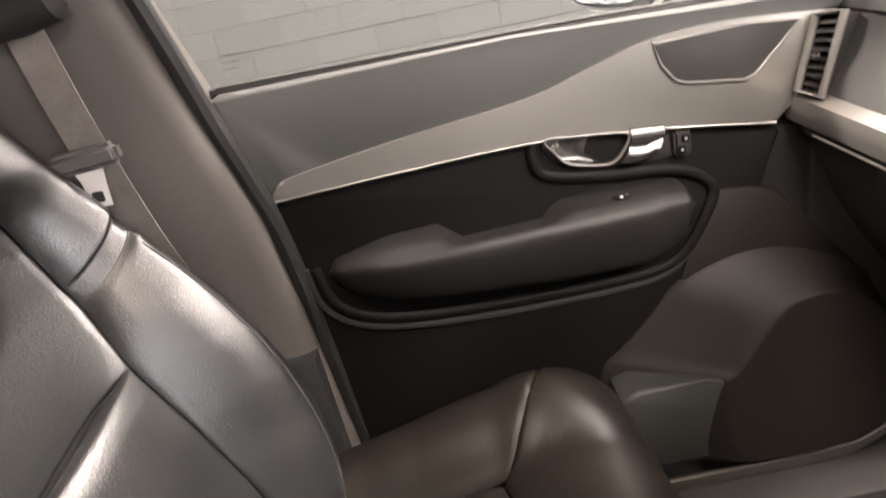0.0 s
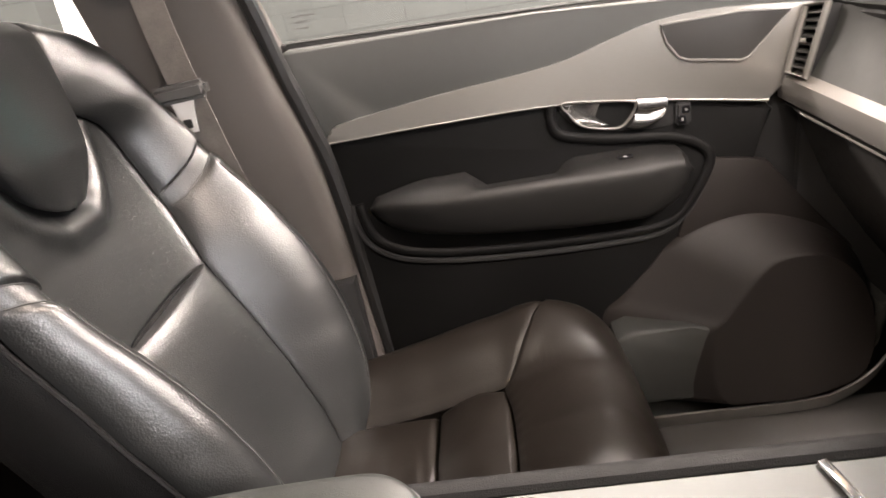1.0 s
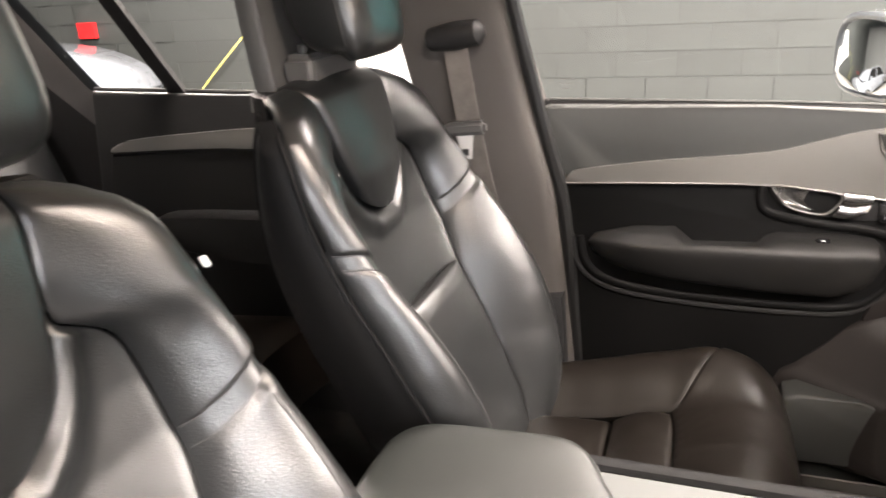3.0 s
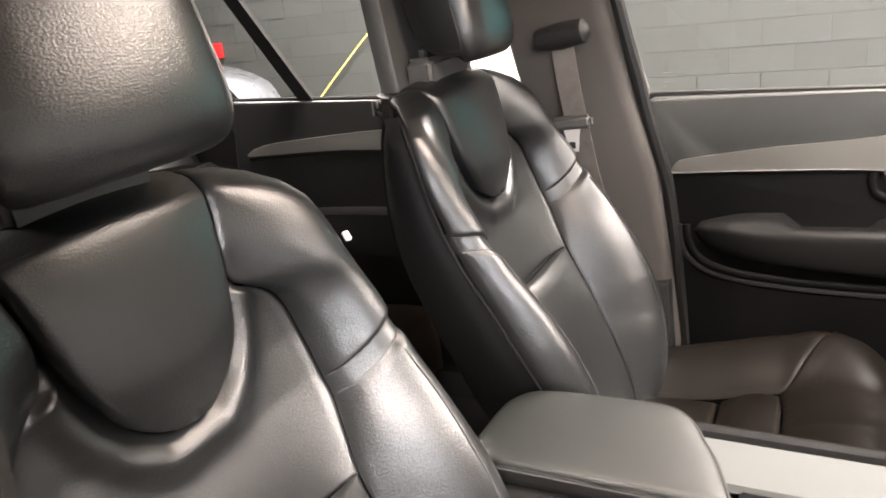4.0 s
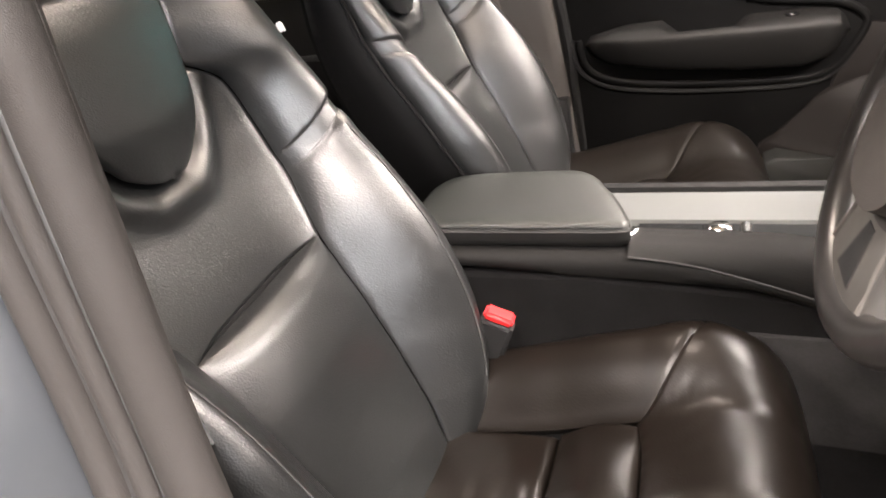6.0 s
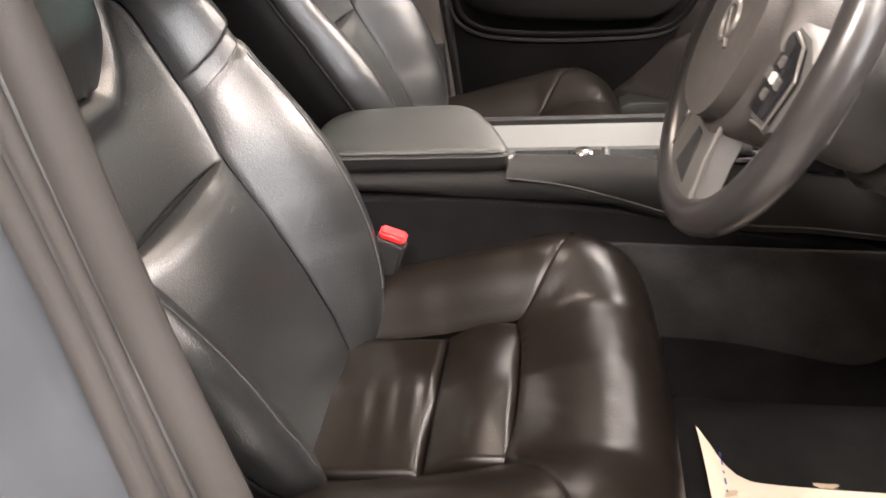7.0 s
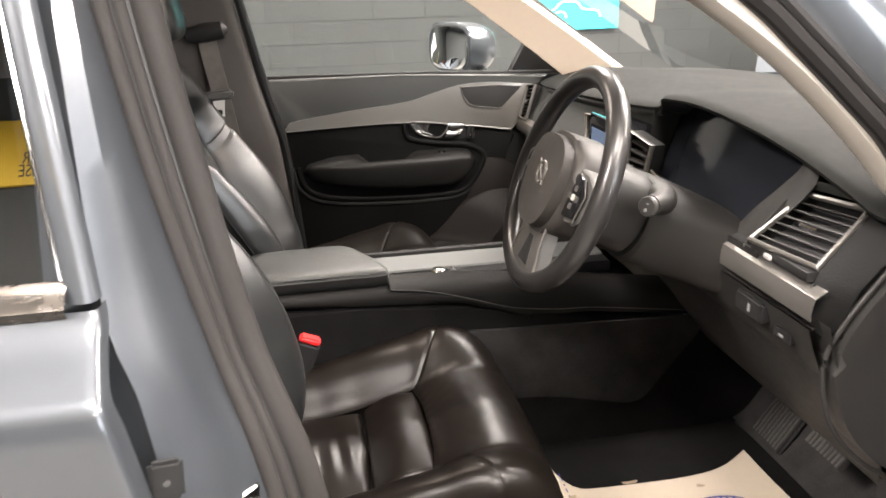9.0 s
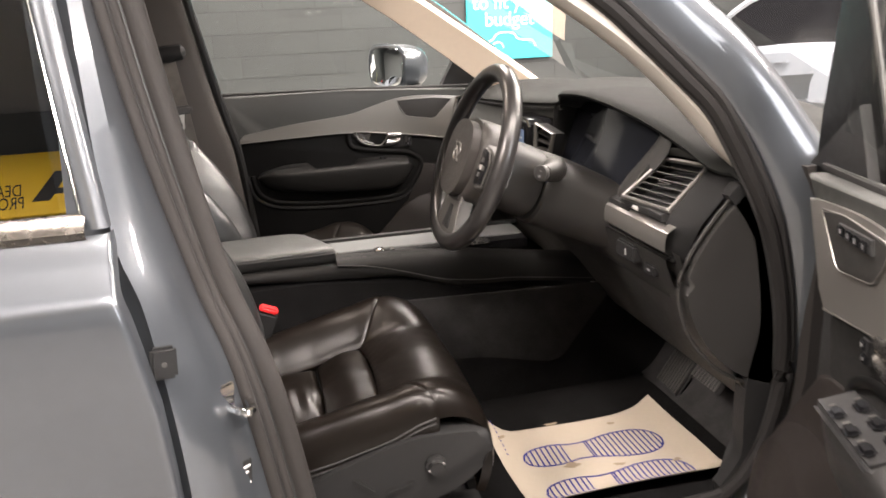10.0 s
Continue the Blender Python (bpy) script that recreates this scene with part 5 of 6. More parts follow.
t = part("tongue", prism([(-0.134, 1.106), (-0.098, 1.106), (-0.103, 1.088), (-0.104, 1.058), (-0.128, 1.058), (-0.129, 1.088)], "xz", 0.601, 0.604, 0.001), STEEL, belt, "bright metal tongue plate")
part("slot", box(-0.1225, -0.1095, 0.5995, 0.6055, 1.064, 1.077, 0.001), BLACK, t)
part("tongue_cover", turned(box(-0.041, 0.041, -0.012, 0.012, -0.012, 0.014, 0.007, 3), Matrix.Translation((-0.116, 0.604, 1.114)) @ pose(0, 0, 0, 0, -4, 0)), PLASTIC_GREY, belt)

# ---- dashboard ----
dash = thing("dashboard", (0.95, 0, 0.75), "dark grey dashboard with soft top and aluminium trim", "dashboard")
# top pad: its rear edge rises into the instrument hood
RIM = [tuple(p) for p in spline([(0.745, 0.835, 1.088), (0.60, 0.812, 1.098), (0.40, 0.802, 1.110), (0.15, 0.800, 1.126), (-0.06, 0.800, 1.142), (-0.145, 0.800, 1.153), (-0.172, 0.790, 1.171), (-0.22, 0.787, 1.178), (-0.32, 0.789, 1.181), (-0.45, 0.799, 1.168), (-0.55, 0.815, 1.145), (-0.63, 0.838, 1.112), (-0.672, 0.862, 1.084), (-0.690, 0.89, 1.076)], 5)]
rows = []
for y, rx, rz in RIM:
    e = abs(y) / 0.74
    zt = 1.152 - 0.040 * e**3
    far = 1.285 - 0.13 * e**2
    rows.append([(rx + 0.030, y, rz - 0.016), (rx + 0.004, y, rz - 0.010), (rx, y, rz - 0.004), (rx + 0.006, y, rz + 0.002)] + [(rx + k * (far - rx), y, (rz + 0.004 + (max(rz + 0.004, zt) - rz - 0.004) * smoothstep(0.0, 0.55, k)) * (1 - k) + zt * k + 0.012 * math.sin(math.pi * min(1, k * 1.3)) * smoothstep(-0.69, -0.5, y)) for k in (0.05, 0.10, 0.16, 0.22, 0.30, 0.40, 0.52, 0.70, 0.88, 1.0)])
y, rx, rz = RIM[-1]
rows.append([(px + 0.004, -0.704, pz - 0.010) for px, py, pz in rows[-1]])
rows.append([(px + 0.008, -0.708, pz - 0.050) for px, py, pz in rows[-1]])
part("top_pad", grid(rows), DASH_TOP, dash, "soft grey dashboard top")
part("pad_gap", tube([(x + 0.012, y, z - 0.016) for y, x, z in RIM if y > -0.15], 0.007, 6), BLACK, dash)
# front face of the passenger side, and behind the centre
def face_x(z):
    return interp(z, [(0.60, 0.98), (0.70, 0.90), (0.80, 0.835), (0.90, 0.79), (0.94, 0.775), (0.99, 0.778), (1.05, 0.80), (1.13, 0.825)])
part("upper_face", grid([[(face_x(z) + 0.012 * math.sin(math.pi * (z - 0.99) / 0.13), y, z) for z in np.linspace(0.985, interp(-y, [(-0.74, 1.082), (-0.4, 1.100), (0.0, 1.126), (0.15, 1.142)]), 8)] for y in np.linspace(-0.125, 0.735, 20)]), SOFT_GREY, dash)
part("lower_face", grid([[(face_x(z) + 0.006, y, z) for z in np.linspace(0.60, 0.945, 12)] for y in np.linspace(-0.72, 0.735, 24)]), SHROUD, dash, "dark lower dashboard and glovebox")
part("underside", grid([[(0.985, y, 0.605), (1.08, y, 0.60), (1.2, y, 0.66), (1.29, y, 0.72)] for y in np.linspace(-0.72, 0.735, 6)]), PLASTIC, dash)
for y0, y1 in ((0.14, 0.742), (-0.705, -0.415)):
    part("inlay", grid([[(face_x(z) - 0.010 - 0.005 * math.sin(math.pi * (z - 0.937) / 0.055) + (0.012 if k in (0, 5) else 0), y, z) for k, z in enumerate(np.linspace(0.937, 0.992, 6))] for y in np.linspace(y0, y1, 12)]), ALU, dash, "satin aluminium dashboard inlay")
    part("inlay_edge", tube([(face_x(0.937) - 0.006, y, 0.936) for y in np.linspace(y0, y1, 6)], 0.003, 6), CHROME, dash)


def vent(corners, n, name="air_vent", label="air vent with dark slats and a bright rim", knob=True):
    """An air vent on a four-cornered face (top-left, top-right, bottom-right, bottom-left)."""
    a, b, c, d = [Vector(q) for q in corners]
    out = (b - a).cross(d - a).normalized()
    if out.x > 0:
        out = -out
    v = part(name, tube([a, b, c, d], 0.0055, 8, closed=True, up=tuple(out)), ALU, dash, label)
    ins = [q - out * 0.03 for q in (a, b, c, d)]
    bm = grid([[a, b, c, d], ins], closed_u=True)
    bm.faces.new([bm.verts.new(q) for q in ins])
    part("duct", bm, PLASTIC, v)
    for k in range(1, n + 1):
        t = k / (n + 1)
        p, q = a.lerp(d, t), b.lerp(c, t)
        w = (q - p).normalized()
        dn = w.cross(out).normalized()
        s = out * 0.012 + dn * 0.004
        part("slat", grid([[p - out * 0.002 + dn * 0.002, p - out * 0.002 - dn * 0.001, p - s - dn * 0.001, p - s + dn * 0.002], [q - out * 0.002 + dn * 0.002, q - out * 0.002 - dn * 0.001, q - s - dn * 0.001, q - s + dn * 0.002]], closed_u=True, caps=True), SHROUD, v)
    if knob:
        m = (a + b + c + d) / 4
        part("vent_slider", tube([m - (b - a) * 0.14, m + (b - a) * 0.14], 0.006, 8, squash=0.7), CHROME, v)
    return v


# driver's outer vent in its panel
EDGE_G = spline([(0.790, -0.528, 0.990), (0.826, -0.540, 1.030), (0.846, -0.548, 1.075), (0.856, -0.575, 1.100), (0.868, -0.620, 1.098), (0.884, -0.664, 1.080)], 3)
EDGE_V = spline([(0.762, -0.535, 0.996), (0.785, -0.537, 1.027), (0.828, -0.537, 1.064), (0.852, -0.540, 1.081), (0.866, -0.585, 1.084), (0.884, -0.648, 1.080)], 3)
part("vent_panel", grid([[tuple(a + (b - a) * k + np.array((-0.010, 0.0, 0.008)) * math.sin(math.pi * k)) for k in np.linspace(0, 1, 6)] for a, b in zip(EDGE_G, EDGE_V)]), SOFT_GREY, dash, "soft grey panel round the outer vent")
part("vent_cheek", grid([[(0.884, -0.644, 1.080), (0.895, -0.668, 1.078), (0.915, -0.700, 1.070)], [(0.842, -0.660, 1.052), (0.850, -0.682, 1.045), (0.870, -0.706, 1.035)], [(0.788, -0.676, 1.010), (0.798, -0.694, 1.003), (0.825, -0.710, 0.990)], [(0.772, -0.680, 0.985), (0.785, -0.698, 0.978), (0.810, -0.712, 0.960)], [(0.772, -0.684, 0.930), (0.785, -0.700, 0.925), (0.81, -0.712, 0.92)]]), SOFT, dash)
vent([(0.850, -0.545, 1.076), (0.880, -0.640, 1.076), (0.785, -0.672, 1.012), (0.765, -0.545, 1.012)], 6)
part("vent_sill", prism([(-0.540, 0.994), (-0.540, 1.008), (-0.676, 1.008), (-0.676, 0.994)], "yz", 0.84, 0.768, 0.004), PLASTIC, dash)
part("vent_wheel", box(0.764, 0.772, -0.598, -0.580, 0.996, 1.004, 0.002), STEEL, dash)
# passenger's outer vent, upright
vent([(0.790, 0.715, 1.085), (0.800, 0.668, 1.092), (0.772, 0.668, 0.990), (0.765, 0.715, 0.990)], 8)
# centre screen and its vents
stack = part("screen_bezel", prism([(-0.082, 0.86), (0.082, 0.86), (0.088, 1.09), (0.075, 1.10), (-0.075, 1.10), (-0.088, 1.09)], "yz", 0.84, 0.748, 0.005), GLOSS_BLACK, dash)
part("screen", box(0.7455, 0.749, -0.070, 0.070, 0.885, 1.082, 0.001), SCREEN, stack)
part("screen_picture", box(0.7445, 0.7460, -0.062, 0.062, 0.99, 1.076, 0), SCREEN_LIT, stack, smooth=False)
for k in range(4):
    part("screen_text_bar", box(0.7438, 0.7447, -0.05, 0.00 - 0.008 * k, 1.005 + 0.016 * k, 1.009 + 0.016 * k, 0), ICON, stack, smooth=False)
part("screen_rim", tube([(0.752, -0.088, 1.085), (0.750, -0.075, 1.103), (0.750, 0.075, 1.103), (0.752, 0.088, 1.085)], 0.004, 6), CHROME, stack)
vent([(0.775, 0.175, 1.085), (0.765, 0.098, 1.095), (0.755, 0.098, 0.90), (0.765, 0.135, 0.93)], 9, knob=False)
vent([(0.765, -0.098, 1.095), (0.775, -0.180, 1.080), (0.765, -0.140, 0.93), (0.755, -0.098, 0.90)], 9, knob=False)
# instrument cluster under its hood
LIP = [p for p in RIM if -0.66 < p[0] < -0.14]
hood = part("cluster_hood", grid([[(x + 0.006, y, z - 0.012), (x + 0.03, y, z - 0.018), (x + 0.09, y, z - 0.030), (x + 0.14, y, z - 0.06)] for y, x, z in LIP]), PLASTIC, dash, "dark instrument hood")
part("cluster_glass", grid([[(0.806 + 0.012 * k * k + 0.30 * (z - 1.0), -0.333 + 0.207 * k, z) for z in np.linspace(1.000, 1.165 - 0.020 * smoothstep(-0.2, -1, k), 6)] for k in np.linspace(-1, 1, 13)]), SCREEN, hood, "dark glossy instrument screen")
part("cluster_well", grid([[(0.785, -0.120, 0.992), (0.795, -0.122, 1.05), (0.80, -0.125, 1.14)], [(0.88, -0.128, 1.0), (0.88, -0.130, 1.06), (0.88, -0.132, 1.15)]]), PLASTIC, hood)
part("cluster_rim", tube(spline([(0.788, -0.125, 1.060), (0.785, -0.150, 1.030), (0.780, -0.25, 1.012), (0.784, -0.37, 1.003), (0.796, -0.49, 0.998), (0.806, -0.532, 1.010)], 4), 0.0035, 6), ALU, hood)
part("cluster_shelf", grid([[(0.772 + 0.05 * max(0, -(y + 0.42)), y, 0.994 + 0.02 * smoothstep(-0.25, -0.12, y)), (0.83, y, 1.008)] for y in np.linspace(-0.55, -0.12, 10)]), PLASTIC, hood)
part("cluster_under", grid([[(0.772, y, 0.995), (0.768, y, 0.965), (0.775, y, 0.93)] for y in np.linspace(-0.56, -0.12, 8)]), PLASTIC, dash)
BEZ_I = spline([(0.802, -0.452, 1.004), (0.812, -0.478, 1.040), (0.824, -0.508, 1.075), (0.838, -0.540, 1.118), (0.842, -0.535, 1.140)], 4)
BEZ_O = spline([(0.786, -0.505, 0.990), (0.800, -0.535, 1.020), (0.822, -0.552, 1.055), (0.846, -0.566, 1.098), (0.850, -0.560, 1.130)], 4)
part("cluster_bezel", grid([[tuple(a + (b - a) * k + np.array((-0.006, 0, 0.002)) * math.sin(math.pi * k)) for k in np.linspace(0, 1, 5)] for a, b in zip(BEZ_I, BEZ_O)]), SHROUD, hood, "dark grey slanted side of the instrument hood")
# lower panel with light switch, end cap
part("knee_panel", grid([[(interp(z, [(0.50, 1.10), (0.64, 0.975), (0.77, 0.90), (0.85, 0.80), (0.93, 0.765)]), y, z) for z in np.linspace(0.56, 0.935, 12)] for y in np.linspace(-0.70, -0.18, 14)]), SHROUD, dash, "dark knee panel")
ls = part("light_switch", box(0.760, 0.785, -0.60, -0.53, 0.895, 0.928, 0.004), PLASTIC, dash)
part("switch_mark", box(0.7585, 0.7605, -0.573, -0.567, 0.904, 0.918, 0.001), MARK, ls)
part("boot_button", box(0.772, 0.79, -0.655, -0.615, 0.885, 0.905, 0.003), PLASTIC, dash)
part("button_mark", box(0.7705, 0.7725, -0.642, -0.630, 0.892, 0.897, 0.001), MARK, dash)
cap = part("end_cap", prism(spline([(0.935, 1.070), (0.87, 1.01), (0.815, 0.935), (0.80, 0.87), (0.83, 0.79), (0.89, 0.72), (0.97, 0.675), (1.02, 0.69), (1.03, 0.85), (1.01, 1.03), (0.97, 1.075)], 4, True), "xz", -0.66, -0.722, 0.014, 4), SHROUD, dash, "dark dashboard end cover")
part("end_cap_rim", tube([(x, -0.712, z) for x, z in spline([(0.935, 1.085), (0.86, 1.015), (0.80, 0.93), (0.787, 0.87), (0.815, 0.785), (0.88, 0.71), (0.96, 0.665)], 5)], 0.0035, 8), SHROUD, cap)

# ---- steering wheel and column ----
HUB, RAKE = Vector((0.522, -0.37, 1.078)), -21.0
WM = Matrix.Translation(HUB) @ pose(0, 0, 0, 0, -RAKE, 0)   # local x runs forward along the column, z up the wheel
wheel = thing("steering_wheel", tuple(HUB), "dark leather steering wheel with three grey spokes", "steering wheel")


def wlocal(bm):
    return turned(bm, WM)


rim = part("rim", wlocal(tube([(0, 0.174 * math.sin(a), 0.174 * math.cos(a)) for a in np.linspace(0, 2 * math.pi, 64, endpoint=False)], 0.0180, 14, closed=True, up=(1, 0, 0))), RIM_LEATHER, wheel, "dark leather rim")


def hub_shape(hw, hh, dz=0.0, n=36):
    """A rounded shield, a little wider above its middle."""
    out = []
    for a in np.linspace(0, 2 * math.pi, n, endpoint=False):
        c, s = math.cos(a), math.sin(a)
        out.append((hw * (1.0 + 0.06 * s) * math.copysign(abs(c) ** 0.78, c), hh * math.copysign(abs(s) ** 0.82, s) + dz))
    return out


part("hub", wlocal(prism(hub_shape(0.096, 0.084, -0.006), "yz", 0.040, -0.016, 0.018, 5)), HUB_VINYL, wheel, "brown-grey hub")
part("airbag_cover", wlocal(prism(hub_shape(0.074, 0.076, -0.006, 48), "yz", 0.0, -0.034, 0.016, 6)), HUB_VINYL, wheel, "brown-grey grained airbag cover")
ring = part("badge", wlocal(tube([(-0.0345, 0.017 * math.sin(a), 0.004 + 0.017 * math.cos(a)) for a in np.linspace(0, 2 * math.pi, 24, endpoint=False)], 0.0030, 6, closed=True, up=(1, 0, 0))), SPOKE, wheel, "round chrome badge")
part("badge_bar", wlocal(tube([(-0.0345, -0.021, -0.015), (-0.0345, 0.021, 0.023)], 0.0024, 6)), SPOKE, ring)
for s in (1, -1):
    part("spoke", wlocal(prism([(s * 0.070, -0.048), (s * 0.074, 0.042), (s * 0.12, 0.034), (s * 0.165, 0.020), (s * 0.168, -0.022), (s * 0.125, -0.046)], "yz", 0.024, -0.008, 0.006)), PLASTIC_GREY, wheel)
    sw = part("switch_pad", wlocal(prism([(s * 0.084, -0.040), (s * 0.088, 0.030), (s * 0.122, 0.026), (s * 0.140, 0.006), (s * 0.132, -0.034)], "yz", 0.005, -0.0145, 0.004)), GLOSS_BLACK, wheel)
    part("switch_frame", wlocal(tube([(-0.0125, s * y, z) for y, z in ((0.100, 0.032), (0.124, 0.028), (0.143, 0.006), (0.135, -0.037), (0.105, -0.043))], 0.0014, 6, up=(1, 0, 0))), SPOKE, sw)
    for dy, dz in ((0.0, 0.014), (0.0, -0.014), (0.014, 0.0), (-0.014, 0.0), (0.0, 0.0)):
        part("switch_key", wlocal(box(-0.0175, -0.014, s * 0.110 + dy - 0.0045, s * 0.110 + dy + 0.0045, -0.004 + dz - 0.0045, -0.004 + dz + 0.0045, 0.001)), STEEL if (dy, dz) == (0.0, 0.0) else PLASTIC_GREY, sw)
part("lower_spoke", wlocal(prism([(-0.046, -0.066), (0.046, -0.066), (0.052, -0.11), (0.066, -0.158), (0.030, -0.166), (-0.030, -0.166), (-0.066, -0.158), (-0.052, -0.11)], "yz", 0.015, -0.010, 0.006)), SPOKE, wheel, "satin grey lower spoke")
part("spoke_split", wlocal(prism([(-0.010, -0.100), (0.010, -0.100), (0.024, -0.150), (-0.024, -0.150)], "yz", 0.0, -0.0112, 0.002)), PLASTIC, wheel)
for s in (1, -1):
    part("lower_spoke_rim", wlocal(tube([(-0.010, s * 0.047, -0.068), (-0.010, s * 0.053, -0.11), (-0.008, s * 0.066, -0.152)], 0.0028, 6)), SPOKE, wheel)
col = thing("steering_column", (0.66, -0.37, 0.95), "dark plastic steering column shroud with grey stalks", "steering column")


def barrel(table, n=28):
    """Rounded sections along the column: place, half width, height up and down."""
    rows = []
    for x, w, up, dn in table:
        row = []
        for a in range(n):
            an = 2 * math.pi * a / n
            s, c = math.sin(an), math.cos(an)
            row.append((x, w * math.copysign(abs(s) ** 0.8, s), (up if c > 0 else dn) * math.copysign(abs(c) ** 0.8, c)))
        rows.append(row)
    return grid(rows, closed_u=True, caps=True)


part("shroud", turned(barrel([(0.030, 0.060, 0.050, 0.066), (0.036, 0.070, 0.058, 0.078), (0.060, 0.074, 0.060, 0.084), (0.110, 0.076, 0.058, 0.088), (0.130, 0.075, 0.056, 0.087)]), WM), COLUMN, col, "dark grey shroud behind the wheel")
part("shroud_gap", turned(barrel([(0.128, 0.070, 0.052, 0.080), (0.140, 0.070, 0.052, 0.080)]), WM), BLACK, col)
part("column_cover", turned(barrel([(0.136, 0.080, 0.052, 0.092), (0.142, 0.086, 0.056, 0.098), (0.20, 0.092, 0.054, 0.098), (0.26, 0.105, 0.048, 0.100), (0.33, 0.125, 0.040, 0.102)]), WM), COLUMN, col, "dark grey column cover")
for s in (1, -1):
    st = part("stalk", turned(tube(spline([(0.150, s * 0.060, 0.030), (0.135, s * 0.095, 0.028), (0.105, s * 0.118, 0.020)], 4), [0.026, 0.025, 0.024, 0.022, 0.020, 0.019, 0.018, 0.017, 0.017], 16, up=(0, 0, 1)), WM), COLUMN, col, "dark grey column stalk")
    part("stalk_end", turned(tube([(0.104, s * 0.1185, 0.0198), (0.0985, s * 0.1222, 0.0184), (0.0970, s * 0.1232, 0.0180)], [0.0160, 0.0160, 0.0140], 18), WM), STALK, st, "paler grey stalk end")
    for dz in (0.006, -0.006):
        part("stalk_mark", turned(tube([(0.0973, s * 0.1230, 0.018 + dz), (0.0960, s * 0.1239, 0.018 + dz)], 0.0028, 8), WM), MARK, st)

# ---- centre console ----
con = thing("centre_console", (0.3, 0.0, 0.38), "dark centre console with padded armrest and aluminium strip", "centre console")
sec = [(-0.122, 0.38), (-0.108, 0.66), (-0.098, 0.755), (-0.088, 0.765), (0.115, 0.765), (0.130, 0.75), (0.142, 0.70), (0.150, 0.38)]
rows = [[(x, y, z if z < 0.5 else z - drop) for y, z in sec] for x, drop in ((-0.085, 0.0), (0.2, 0.0), (0.45, 0.025), (0.62, 0.06), (0.78, 0.09), (0.95, 0.14), (1.30, 0.19))]
part("tunnel", grid(rows, closed_u=True, caps=True), CARPET, con, "dark carpeted console sides", angle=30)
# raised carpet along the tunnel, its lower edge curving up towards the pedals
edge = spline([(0.36, 0.520), (0.517, 0.517), (0.626, 0.506), (0.74, 0.480), (0.80, 0.470), (0.835, 0.488), (0.854, 0.513), (0.91, 0.580), (0.968, 0.648)], 4)
bm = prism([tuple(p) for p in edge] + [(0.985, 0.668), (0.36, 0.69)], "xz", 0.0, -0.007, 0.003)
for v in bm.verts:
    v.co.y += -0.1215 + 0.05 * (v.co.z - 0.38)
part("tunnel_carpet", bm, TUNNEL, con, "black carpet panel along the console, lightened as if lit")
# armrest lid, its front cut aslant
LID = spline([(-0.058, 0.020), (-0.050, 0.060), (-0.025, 0.088), (0.03, 0.100), (0.10, 0.105), (0.152, 0.106), (0.178, 0.098), (0.200, 0.076), (0.218, 0.040), (0.236, 0.005), (0.255, -0.050), (0.258, -0.070), (0.240, -0.080), (0.15, -0.081), (0.05, -0.082), (-0.045, -0.082), (-0.058, -0.06)], 3, True)
def lid_outline(d):
    c = np.mean(LID, axis=0)
    return [tuple(p + (c - p) / np.linalg.norm(c - p) * d) for p in LID]


def lid_rows(steps):
    return [[(x, y, z) for x, y in lid_outline(d)] for d, z in steps]


lid = part("armrest", grid(lid_rows(((0.0012, 0.8265), (0.0028, 0.8295), (0.0065, 0.8318), (0.014, 0.8334), (0.028, 0.8344), (0.048, 0.8350))), closed_u=True, caps=True), SOFT_LID, con, "padded armrest lid", angle=60)
part("armrest_side", grid(lid_rows(((0.006, 0.797), (0.0012, 0.800), (0.0, 0.808), (0.0, 0.818), (0.0008, 0.8235), (0.006, 0.8255))), closed_u=True, caps=True), ARMREST, con, "dark leather side of the armrest", angle=60)
part("seam", tube([(x, y, 0.8205) for x, y in lid_outline(-0.0010)], 0.0014, 5, closed=True), THREAD, lid)
part("armrest_gap", box(-0.05, 0.15, -0.074, 0.098, 0.760, 0.799, 0.0), BLACK, con)
part("hinge_clip", turned(box(-0.004, 0.004, -0.016, 0.012, -0.013, 0.010, 0.003), Matrix.Translation((0.262, -0.056, 0.803)) @ pose(0, 0, 0, 0, 0, -30)), CHROME, con)
# padded edge running forward from the lid, its lower seam falling away
rows = []
for x in np.linspace(0.258, 1.02, 36):
    zt = interp(x, [(0.25, 0.806), (0.43, 0.800), (0.60, 0.785), (0.75, 0.762), (1.02, 0.725)])
    zb = interp(x, [tuple(p) for p in spline([(0.25, 0.796), (0.338, 0.782), (0.428, 0.752), (0.52, 0.718), (0.62, 0.703), (0.72, 0.698), (1.02, 0.655)], 4)])
    h = zt - zb
    rows.append([(x, -0.030, zt - 0.004), (x, -0.044, zt), (x, -0.058, zt - 0.001), (x, -0.072, zt - 0.07 * h - 0.002), (x, -0.086, zt - 0.22 * h), (x, -0.097, zt - 0.55 * h), (x, -0.102, zt - 0.85 * h), (x, -0.100, zt - h), (x, -0.05, zt - h)])
part("knee_roll", grid(rows, closed_u=True, caps=True), CONSOLE_SOFT, con, "padded console edge", angle=70)
part("seam", tube([(r[6][0], r[6][1] - 0.0006, r[6][2]) for r in rows], 0.0013, 5), THREAD, con)
rows = []
